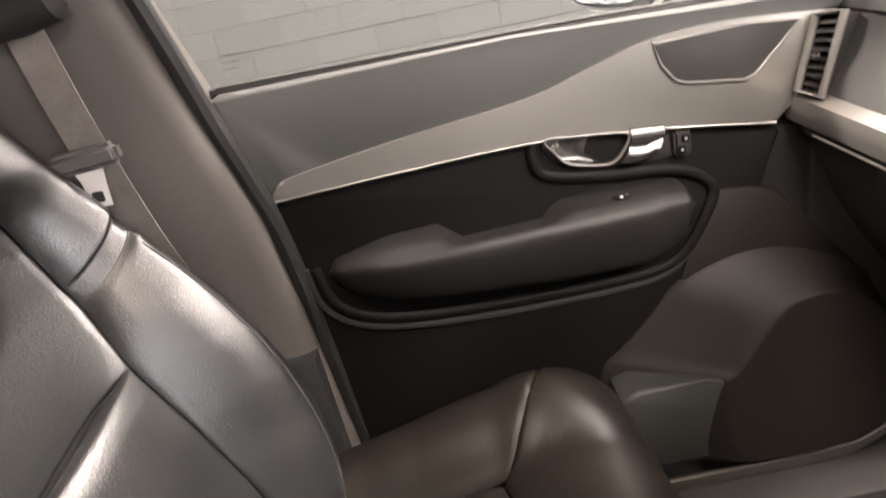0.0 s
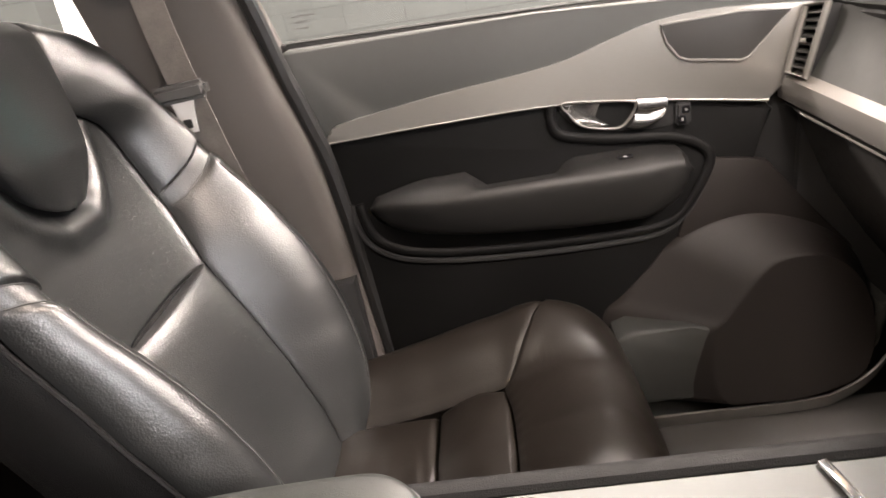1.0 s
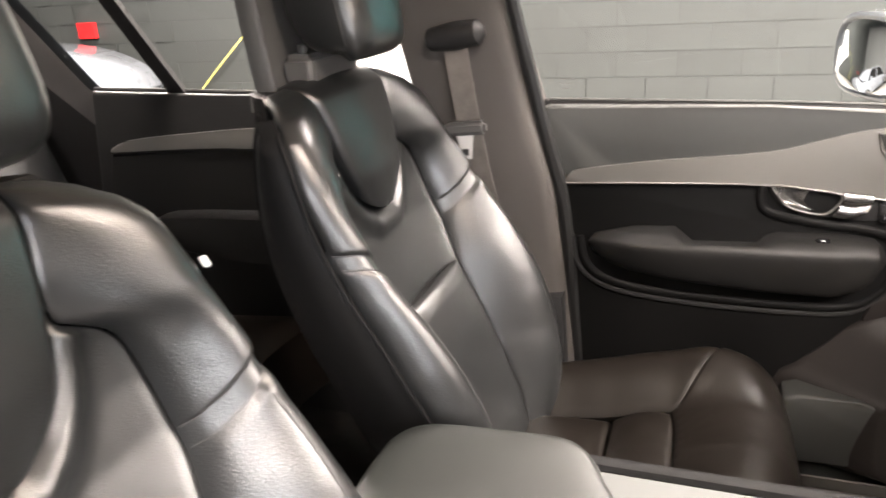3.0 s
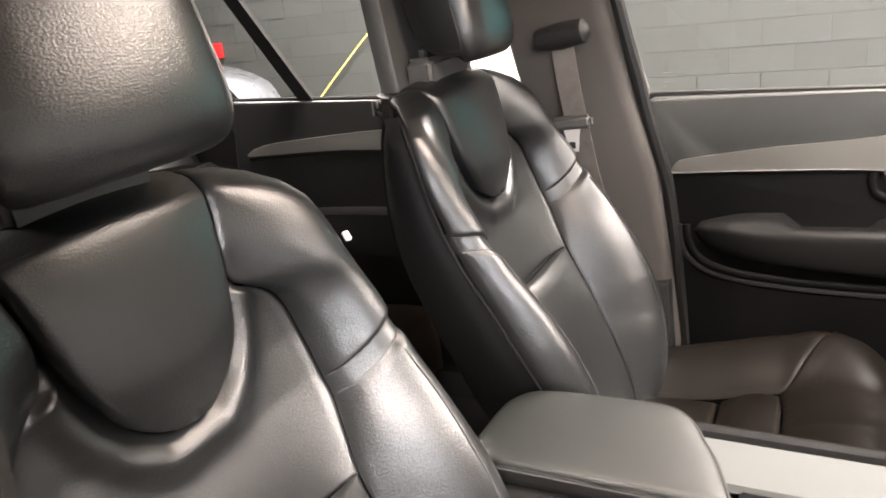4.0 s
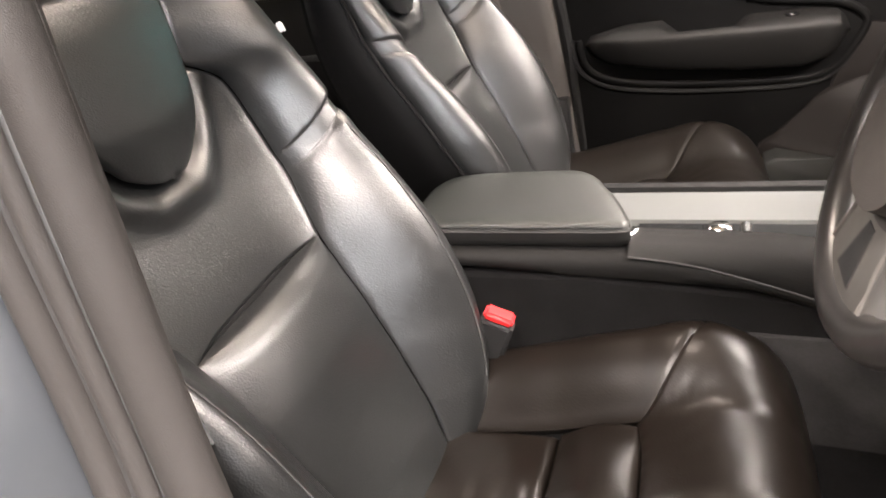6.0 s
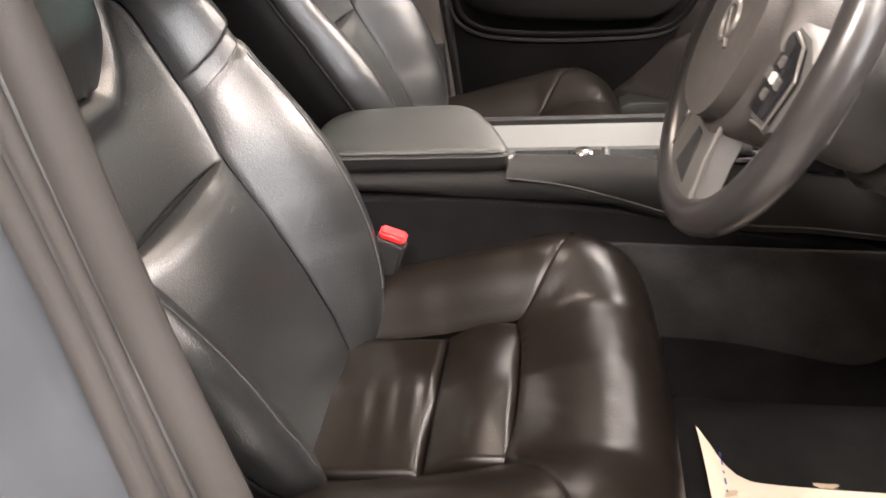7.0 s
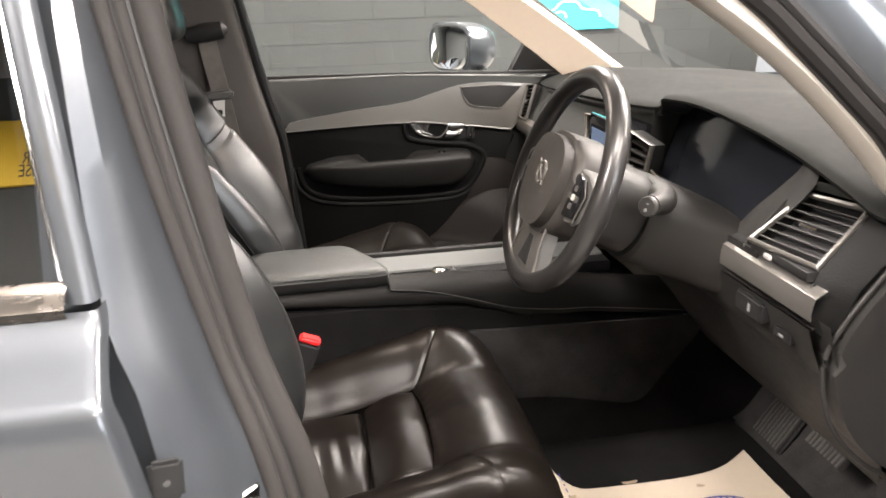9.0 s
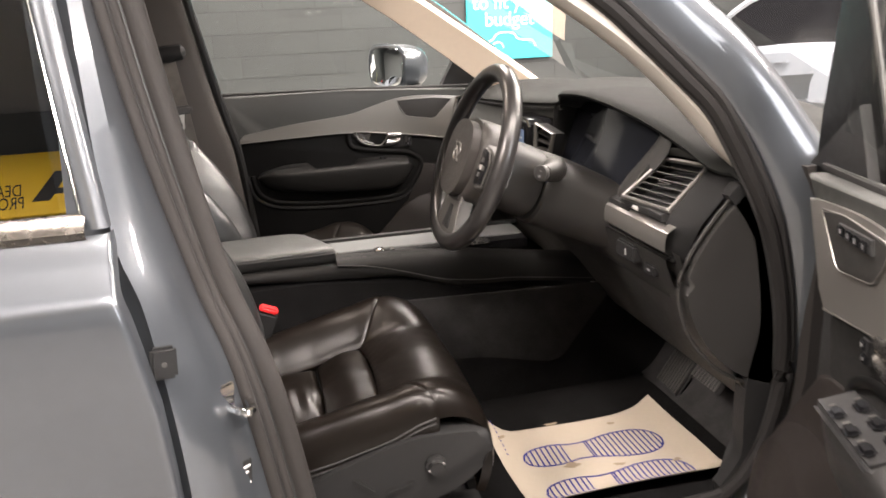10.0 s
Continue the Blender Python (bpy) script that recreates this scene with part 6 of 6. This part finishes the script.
for x in np.linspace(-0.12, 0.56, 24):
    zt = interp(x, [(-0.12, 0.799), (0.25, 0.797), (0.35, 0.785), (0.45, 0.760), (0.56, 0.724)])
    zb = interp(x, [(-0.12, 0.782), (0.02, 0.777), (0.155, 0.768), (0.293, 0.760), (0.415, 0.750), (0.56, 0.700)])
    h = zt - zb
    rows.append([(x, -0.062, zt), (x, -0.084, zt - 0.001), (x, -0.094, zt - 0.08 * h), (x, -0.101, zt - 0.3 * h), (x, -0.104, zt - 0.65 * h), (x, -0.101, zb), (x, -0.07, zb - 0.002)])
part("side_roll", grid(rows, closed_u=True, caps=True), CONSOLE_SOFT, con, "padded console shoulder", angle=70)
part("metal_strip", grid([[(x, 0.094, 0.792), (x, 0.090, 0.797), (x, 0.05, 0.798), (x, 0.006, 0.795), (x, 0.0, 0.787)] for x in np.linspace(0.10, 0.76, 8)]), STRIP, con, "bright satin aluminium strip")
part("console_edge", tube([(x, 0.106, 0.796) for x in np.linspace(0.06, 0.78, 8)], 0.0125, 8, squash=0.7), SOFT, con)
part("cover_bar", tube(spline([(0.549, 0.088, 0.800), (0.552, 0.060, 0.803), (0.556, 0.032, 0.803), (0.560, 0.012, 0.799)], 4), 0.0055, 8, squash=0.6), CHROME, con, "chrome bar of the sliding cover")
part("control_bezel", box(0.262, 0.76, -0.046, -0.001, 0.77, 0.794, 0.003), GLOSS_BLACK, con)
part("mode_knob", tube([(0.372, -0.022, 0.789), (0.372, -0.022, 0.801), (0.372, -0.022, 0.803)], [0.015, 0.015, 0.012], 18), CHROME, con)
part("mode_roller", tube([(0.405, -0.036, 0.792), (0.405, -0.010, 0.792)], 0.009, 12), CHROME, con)
part("button_bar", box(0.348, 0.352, -0.04, -0.006, 0.789, 0.794, 0.001), CHROME, con)
part("gear_selector", box(0.585, 0.625, -0.045, -0.005, 0.79, 0.845, 0.012, 3), GLOSS_BLACK, con)
part("gear_base", box(0.56, 0.66, -0.05, 0.0, 0.788, 0.797, 0.004), CHROME, con)

buckle = thing("belt_buckle", (0.07, -0.135, 0.60), "black seat belt buckle with a red release button", "belt buckle")
BM = Matrix.Translation((0.082, -0.150, 0.712)) @ pose(0, 0, 0, 6, 22, 0)
body = part("housing", turned(box(-0.024, 0.024, -0.014, 0.014, -0.09, 0.012, 0.006, 3), BM), PLASTIC, buckle)
part("release_button", turned(box(-0.021, 0.021, -0.012, 0.012, 0.010, 0.024, 0.004, 3), BM), RED, buckle, "red release button")

# ---- floor mat, pedals, driver's belt ----
mat = single("floor_mat", prism(spline([(0.50, -0.66), (0.50, -0.135), (0.60, -0.128), (1.00, -0.128), (1.06, -0.16), (1.07, -0.62), (1.02, -0.66)], 3, True), "xy", 0.376, 0.386, 0.004), CARPET, "black carpet floor mat in the driver's footwell", "floor mat", at=(0.8, -0.42, 0.376))
paper = thing("paper_mat", (0.78, -0.42, 0.388), "cream paper floor mat printed with two blue shoe soles", "paper mat", "paper mats")


def paper_z(x, y):
    lift = 0.030 * smoothstep(0.62, 0.54, x) * smoothstep(-0.45, -0.24, y) + 0.05 * smoothstep(-0.56, -0.64, y) + 0.012 * smoothstep(0.95, 1.01, x)
    return 0.3895 + lift + 0.0016 * math.sin(14 * x + 5 * y) + 0.0012 * math.sin(23 * y - 6 * x)


INNER = spline([(0.0, -0.215), (0.035, -0.245), (0.085, -0.282), (0.20, -0.301), (0.55, -0.304), (0.80, -0.293), (1.0, -0.258)], 4)
rows = []
for t in np.linspace(0, 1, 26):
    row = []
    for s in [0, 0.02, 0.04, 0.06, 0.08, 0.11] + list(np.linspace(0.15, 1, 22)):
        x0 = 0.548 + 0.018 * t
        x1 = 1.004 + 0.006 * t
        inner = interp(s, [tuple(p) for p in INNER])
        x, y = x0 + s * (x1 - x0), inner * (1 - t) - (0.600 + 0.030 * s) * t
        row.append((x, y, paper_z(x, y)))
    rows.append(row)
bm = grid(rows)
grid([[(x, y, z - 0.0006) for x, y, z in r] for r in rows], bm=bm)
sheet_ob = part("sheet", bm, PAPER, paper)
SOLE = [(0.0, 0.000), (0.010, 0.022), (0.044, 0.036), (0.088, 0.037), (0.122, 0.030), (0.166, 0.034), (0.219, 0.048), (0.271, 0.052), (0.311, 0.042), (0.331, 0.021), (0.336, 0.0)]


def sole_bm(x0, y0, turn):
    """Outline and hatching of one printed sole, as raised ink."""
    bm = bmesh.new()
    c, s = math.cos(turn), math.sin(turn)

    def put(a, b):
        x, y = x0 + a * c - b * s, y0 + a * s + b * c
        return Vector((x, y, paper_z(x, y) + 0.0012))

    def stroke(p, q, w=0.0022):
        d = Vector((q[0] - p[0], q[1] - p[1]))
        if d.length < 1e-5:
            return
        n = Vector((-d.y, d.x)).normalized() * w / 2
        steps = max(1, int(d.length / 0.02))
        for k in range(steps):
            a, b = k / steps, (k + 1) / steps
            pa, pb = (p[0] + d.x * a, p[1] + d.y * a), (p[0] + d.x * b, p[1] + d.y * b)
            bm.faces.new([bm.verts.new(put(pa[0] + n.x, pa[1] + n.y)), bm.verts.new(put(pb[0] + n.x, pb[1] + n.y)), bm.verts.new(put(pb[0] - n.x, pb[1] - n.y)), bm.verts.new(put(pa[0] - n.x, pa[1] - n.y))])
    for half in (1, -1):
        o = [(a, half * b) for a, b in spline(SOLE, 4)]
        for p, q in zip(o, o[1:]):
            stroke(p, q, 0.0046)
    k = 0
    while 0.012 + 0.0125 * k < 0.330:
        a = 0.012 + 0.0125 * k
        k += 1
        if 0.098 < a < 0.156:
            continue
        w = interp(a, SOLE)
        stroke((a, -w), (a, w), 0.0040)
    for a in (0.098, 0.156):
        w = interp(a, SOLE)
        stroke((a, -w), (a, w), 0.0034)
    return bm


part("sole_print", sole_bm(0.607, -0.420, -0.02), INK, sheet_ob, smooth=False)
part("sole_print", sole_bm(0.610, -0.553, -0.03), INK, sheet_ob, smooth=False)
for k, (x, y, r) in enumerate(((0.72, -0.30, 0.010), (0.80, -0.50, 0.008), (0.86, -0.335, 0.006), (0.70, -0.47, 0.012), (0.93, -0.52, 0.007), (0.58, -0.33, 0.009))):
    bm = bmesh.new()
    vs = [bm.verts.new((x + r * (1.6 + 0.5 * math.sin(3 * a + k)) * math.cos(a), y + r * (0.7 + 0.3 * math.cos(2 * a + k)) * math.sin(a), paper_z(x, y) + 0.0017)) for a in np.linspace(0, 2 * math.pi, 14, endpoint=False)]
    bm.faces.new(vs)
    part("smudge", bm, SMUDGE, sheet_ob, smooth=False)

rng_p = random.Random(9)
for k in range(9):
    y = -0.262 - 0.016 * k
    w = rng_p.uniform(0.004, 0.012)
    part("print_bar", turned(box(-0.0012, 0.0012, -w / 2, w / 2, 0, 0.0005, 0), Matrix.Translation((0.578, y, paper_z(0.578, y) + 0.0012))), INK, sheet_ob, smooth=False)

other = thing("paper_mat", (0.76, 0.36, 0.388), "plain cream paper floor mat in the passenger's footwell", "paper mat", "paper mats")
rows = [[(0.55 + 0.42 * s + 0.01 * t, 0.16 + (0.36 + 0.045 * s) * t, 0.3905 + 0.0016 * math.sin(13 * s + 4 * t) + 0.0012 * math.sin(9 * t - 5 * s)) for t in np.linspace(0, 1, 14)] for s in np.linspace(0, 1, 14)]
bm = grid(rows)
grid([[(x, y, z - 0.0006) for x, y, z in r] for r in rows], bm=bm)
part("sheet", bm, PAPER, other)

brake = thing("brake_pedal", (1.04, -0.475, 0.56), "metal brake pedal with ribbed rubber pad on a bent arm", "pedal", "pedals")
PM = Matrix.Translation((1.030, -0.475, 0.555)) @ pose(0, 0, 0, 0, -52, 0)
part("pedal_pad", turned(box(-0.026, 0.026, -0.050, 0.050, -0.006, 0.004, 0.004), PM), RUBBER, brake)
for k in range(9):
    part("rib", turned(box(-0.022, 0.022, -0.044 + 0.0105 * k, -0.038 + 0.0105 * k, 0.004, 0.008, 0.001), PM), PLASTIC_GREY, brake)
part("pedal_arm", tube(spline([(1.040, -0.475, 0.56), (1.075, -0.475, 0.60), (1.10, -0.48, 0.68), (1.13, -0.48, 0.80)], 5), 0.008, 8), CHROME, brake)
gas = thing("accelerator_pedal", (1.08, -0.600, 0.40), "ribbed black accelerator pedal", "pedal", "pedals")
GM = Matrix.Translation((1.085, -0.600, 0.46)) @ pose(0, 0, 0, 0, -58, 0)
part("pedal_pad", turned(box(-0.09, 0.09, -0.028, 0.028, -0.006, 0.004, 0.005), GM), RUBBER, gas)
for k in range(7):
    part("rib", turned(box(-0.075 + 0.022 * k, -0.066 + 0.022 * k, -0.024, 0.024, 0.004, 0.008, 0.001), GM), PLASTIC_GREY, gas)
rest = thing("foot_rest", (1.16, -0.22, 0.42), "ribbed dark footrest on the toe board", "foot rest")
FM = Matrix.Translation((1.125, -0.235, 0.475)) @ pose(0, 0, 0, 0, -56, 0)
part("rest_pad", turned(box(-0.10, 0.10, -0.05, 0.05, -0.01, 0.004, 0.006), FM), PLASTIC, rest)
for k in range(9):
    part("rib", turned(box(-0.09, 0.09, -0.042 + 0.0105 * k, -0.037 + 0.0105 * k, 0.004, 0.008, 0.001), FM), PLASTIC_GREY, rest)

db = thing("seat_belt", (0.0, -0.64, 0.55), "dark webbing seat belt with its tongue resting beside the driver's seat", "seat belt", "seat belts")
part("webbing", ribbon(spline([(-0.105, -0.575, 1.36), (-0.075, -0.600, 1.15), (-0.045, -0.628, 1.00), (-0.020, -0.655, 0.86), (0.01, -0.675, 0.60)], 6), (1, 0.2, 0.2), 0.046, 0.003), WEBBING, db)
part("tongue", turned(box(-0.022, 0.022, -0.004, 0.004, -0.014, 0.014, 0.003), Matrix.Translation((-0.008, -0.622, 0.945)) @ pose(0, 0, 0, 0, 38, -35)), CHROME, db, "bright metal tongue")
part("tongue_cover", turned(box(-0.014, 0.014, -0.007, 0.007, -0.030, 0.030, 0.005), Matrix.Translation((-0.030, -0.622, 0.958)) @ pose(0, 0, 0, 0, 38, -35)), PLASTIC, db)
tag = single("cloth_tag", turned(box(-0.004, 0.004, -0.002, 0.003, -0.006, 0.006, 0.001), Matrix.Translation((-0.160, -0.1135, 1.132)) @ pose(0, 0, 0, 10, -15, 0)), WHITE, "small white cloth tag sewn to the seat's edge", "tag", at=(-0.165, -0.1135, 1.12))

# ---- passenger's door mirror ----
mir = thing("door_mirror", (0.70, 0.98, 1.10), "grey-blue door mirror seen through the passenger window", "door mirror")
rows = []
for t in np.linspace(0, 1, 12):
    x = 0.590 + 0.155 * t
    k = math.sqrt(max(0, 1 - (t * 0.97) ** 3.2))
    row = []
    for a in range(24):
        an = 2 * math.pi * a / 24
        c, s = math.cos(an), math.sin(an)
        row.append((x, 0.985 + 0.115 * k * math.copysign(abs(c) ** 0.6, c), 1.185 + 0.082 * k * math.copysign(abs(s) ** 0.7, s) + (0.006 * c)))
    rows.append(row)
MT = Matrix.Translation((0.64, 0.985, 0)) @ Matrix.Rotation(radians(26), 4, "Z") @ Matrix.Translation((-0.64, -0.985, 0))
part("mirror_shell", turned(grid(rows, closed_u=True, caps=True), MT), PAINT, mir)
gl = [(0.985 + 0.100 * math.copysign(abs(math.cos(a)) ** 0.55, math.cos(a)), 1.185 + 0.068 * math.copysign(abs(math.sin(a)) ** 0.65, math.sin(a))) for a in np.linspace(0, 2 * math.pi, 28, endpoint=False)]
part("mirror_glass", turned(prism([(y - 0.985, z - 1.185) for y, z in gl], "yz", 0.004, -0.003, 0.001), MT @ Matrix.Translation((0.588, 0.985, 1.185)) @ pose(0, 0, 0, 0, 4, 0)), MIRROR, mir)
part("mirror_surround", turned(tube([(0.592, y, z) for y, z in [(0.985 + (y - 0.985) * 1.08, 1.185 + (z - 1.185) * 1.1) for y, z in gl]], 0.007, 8, closed=True, up=(1, 0, 0)), MT), PAINT, mir)
part("mirror_foot", tube(spline([(0.70, 0.83, 1.10), (0.69, 0.90, 1.105), (0.68, 0.97, 1.12)], 4), 0.026, 10, squash=0.7), PLASTIC, mir)

# ---- things in the hall ----
wd = thing("hall_door", (-2.6, 5.93, 0), "plain white hall door in a white frame", "door")
part("door_leaf", box(-2.98, -2.12, 5.885, 5.925, 0.01, 2.05, 0.004), WHITE, wd)
for x in (-3.03, -2.06):
    part("frame_post", box(x - 0.05, x + 0.05, 5.90, 5.945, 0, 2.10, 0.004), WHITE, wd)
part("frame_head", box(-3.08, -2.01, 5.90, 5.945, 2.10, 2.19, 0.004), WHITE, wd)
part("door_handle", tube(spline([(-2.22, 5.885, 1.02), (-2.22, 5.84, 1.02), (-2.34, 5.84, 1.02)], 3), 0.010, 8), CHROME, wd)
single("yellow_hose", tube(spline([(-3.30, 5.90, 1.70), (-3.847, 5.91, 1.162), (-4.17, 5.91, 0.89), (-4.497, 5.91, 0.61), (-4.95, 5.92, 0.22), (-5.2, 5.90, 0.03)], 6), 0.010, 8), YELLOW_HOSE, "thin yellow hose leaning along the block wall", "hose", at=(-4.2, 5.91, 0.03))
red = thing("red_sign", (-6.15, 5.93, 0.9), "small red sign box on the wall", "sign")
part("board", box(-6.26, -6.03, 5.88, 5.94, 0.92, 1.09, 0.006), RED, red)
sign = thing("poster", (2.81, 5.92, 0.95), "teal poster with white words and a white car outline", "poster")
part("panel", box(2.335, 3.285, 5.905, 5.940, 0.90, 2.30, 0.004), TEAL, sign)
FACE = lambda x, z: Matrix.Translation((x, 5.903, z)) @ pose(0, 0, 0, 90, 0, 0)
lettering("words", "to fit your", FACE(2.81, 1.475), 0.20, WHITE, sign)
lettering("words", "budget", FACE(2.80, 1.305), 0.20, WHITE, sign)
car_line = [(2.48, 1.02), (2.50, 1.08), (2.60, 1.10), (2.66, 1.16), (2.74, 1.175), (2.84, 1.16), (2.90, 1.10), (3.05, 1.08), (3.09, 1.02)]
part("car_outline", tube([(x, 5.901, z) for x, z in spline(car_line, 4)], 0.008, 6), WHITE, sign)
part("car_outline", tube([(x, 5.901, z) for x, z in spline([(2.60, 1.02), (2.63, 1.07), (2.70, 1.07), (2.73, 1.02)], 4)], 0.007, 6), WHITE, sign)
ban = thing("banner", (-1.0, -5.95, 3.4), "yellow banner with black lettering hung high on the wall", "banner")
part("cloth", box(-3.6, 0.6, -5.99, -5.955, 3.92, 4.54, 0.004), YELLOW, ban)
BACK = lambda x, z: Matrix.Translation((x, -5.953, z)) @ pose(0, 0, 0, 90, 0, 180) @ Matrix.Scale(0.66, 4, (1, 0, 0))
lettering("words", "DEALER", BACK(-2.10, 4.167), 0.165, BLACK, ban)
lettering("words", "PROMISE", BACK(-2.10, 4.045), 0.165, BLACK, ban)
AX = -1.55
part("letter_shape", prism([(AX - 0.28, 4.05), (AX - 0.14, 4.05), (AX - 0.10, 4.11), (AX + 0.10, 4.11), (AX + 0.14, 4.05), (AX + 0.28, 4.05), (AX + 0.10, 4.335), (AX - 0.10, 4.335)], "xz", -5.956, -5.950, 0), BLACK, ban, smooth=False)
part("letter_gap", prism([(AX - 0.07, 4.165), (AX + 0.07, 4.165), (AX + 0.02, 4.265), (AX - 0.02, 4.265)], "xz", -5.952, -5.949, 0), YELLOW, ban, smooth=False)


def parked_car(m, paint, label, n=0):
    """A plain parked car: length along x, its near side at negative y, wheels on the floor."""
    car = thing("parked_car", tuple(m @ Vector((0, 0, 0))), label, "car", "parked cars")

    def p(name, bm, mat, parent=car):
        return part(name, turned(bm, m), mat, parent)
    prof = [(-2.15, 0.35, 0.80), (-2.10, 0.30, 0.92), (-1.6, 0.28, 0.98), (-0.9, 0.27, 1.02), (0.0, 0.27, 1.01), (0.9, 0.27, 0.98), (1.6, 0.28, 0.90), (2.05, 0.30, 0.74), (2.18, 0.36, 0.58)]
    rows = []
    for x, zb, zt in spline(prof, 3):
        w = 0.90 - 0.12 * smoothstep(1.4, 2.2, abs(x))
        rows.append([(x, -w + 0.05, zb), (x, -w, zb + 0.15), (x, -w, zb + 0.4 * (zt - zb)), (x, -w + 0.03, zt - 0.08), (x, -w + 0.12, zt), (x, 0, zt + 0.02), (x, w - 0.12, zt), (x, w - 0.03, zt - 0.08), (x, w, zb + 0.4 * (zt - zb)), (x, w, zb + 0.15), (x, w - 0.05, zb)])
    body = p("body", grid(rows, closed_u=True, caps=True), paint)
    cab = [(-1.95, 0.98, 0.0), (-1.55, 1.38, 0.10), (-0.9, 1.50, 0.12), (0.0, 1.50, 0.12), (0.55, 1.40, 0.10), (1.15, 1.0, 0.0)]
    rows = [[(x, -0.80 + 0.15 * smoothstep(1.0, 1.5, z), z), (x, 0, z + 0.03), (x, 0.80 - 0.15 * smoothstep(1.0, 1.5, z), z)] for x, z, _ in spline(cab, 4)]
    base = [[(x, -0.80, 0.97), (x, -0.80 + 0.15 * smoothstep(1.0, 1.5, z), z)] for x, z, _ in spline(cab, 4)]
    p("roof", grid(rows), paint)
    for s in (1, -1):
        p("side_glass", grid([[(a[0], s * a[1], a[2]) for a in r] for r in base]), GLOSS_BLACK)
        p("roof_rail", tube([(x, s * (-0.80 + 0.15 * smoothstep(1.0, 1.5, z)), z) for x, z, _ in spline(cab, 4)], 0.03, 6), paint)
        p("window_post", tube([(-0.35, s * 0.81, 0.98), (-0.42, s * 0.66, 1.48)], 0.03, 6), paint)
        p("door_mirror", box(0.62, 0.78, min(s * 0.86, s * 1.06), max(s * 0.86, s * 1.06), 0.98, 1.12, 0.04, 3), paint)
        for x in (-0.35, 0.72):
            p("door_line", box(x - 0.004, x + 0.004, min(s * 0.895, s * 0.904), max(s * 0.895, s * 0.904), 0.45, 0.95, 0), BLACK)
        for x in (-0.15, -1.15):
            p("door_handle", box(x - 0.09, x + 0.09, min(s * 0.89, s * 0.925), max(s * 0.89, s * 0.925), 0.84, 0.87, 0.012), paint)
        for x in (-1.35, 1.35):
            w = p("wheel", tube([(x, s * 0.72, 0.32), (x, s * 0.74, 0.32), (x, s * 0.90, 0.32), (x, s * 0.915, 0.32)], [0.30, 0.32, 0.32, 0.29], 24), RUBBER)
            part("rim", turned(tube([(x, s * 0.90, 0.32), (x, s * 0.922, 0.32)], [0.21, 0.19], 20), m), ALU, w)
    return car


parked_car(Matrix.Translation((5.9, 3.3, 0)) @ pose(0, 0, 0, 0, 0, -62), PAINT_WHITE, "white parked car at the end of the hall")
parked_car(Matrix.Translation((-6.6, 3.9, 0)) @ pose(0, 0, 0, 0, 0, 20), PAINT_WHITE, "pale parked car beyond the rear window")

# ---- blocks of the far wall ----
def block_mesh(w):
    bm = bmesh.new()
    bmesh.ops.create_cube(bm, size=1)
    for v in bm.verts:
        e = 0.0 if v.co.y > 0 else 0.003
        v.co = Vector((v.co.x * (w - 2 * e), v.co.y * 0.03, v.co.z * (0.208 - 2 * e)))
    me = bpy.data.meshes.new("block")
    bm.to_mesh(me)
    bm.free()
    me.materials.append(BLOCK)
    return me


WHOLE = block_mesh(0.505)
rng = random.Random(4)
wall_base = wall_north.location.copy()
count = 0
rest_bm = bmesh.new()
for row in range(0, 23):
    z = 0.213 * row + 0.1065
    x = 0.79 + 0.254 * (row % 2 == 0) - 0.508 * 19
    while x < 8.9:
        cx = x + 0.254
        if cx > -8.7:
            near = -5.2 < cx < 5.0 and 2 <= row <= 7
            dy = rng.uniform(-0.0015, 0.0015)
            if near and not (-3.2 < cx < -2.0):
                ob = new("block", WHOLE)
                ob.parent = wall_north
                ob.location = Vector((cx, WALL_Y + 0.0185 + dy, z)) - wall_base
                count += 1
            elif not (-3.2 < cx < -2.0 and row < 10):
                box(cx - 0.2495, cx + 0.2495, WALL_Y - 0.003 + dy, WALL_Y + 0.02, z - 0.102, z + 0.102, 0, bm=rest_bm)
        x += 0.508
rest = part("far_blocks", rest_bm, BLOCK, wall_north, smooth=False)
rest["kind"] = "stuff"
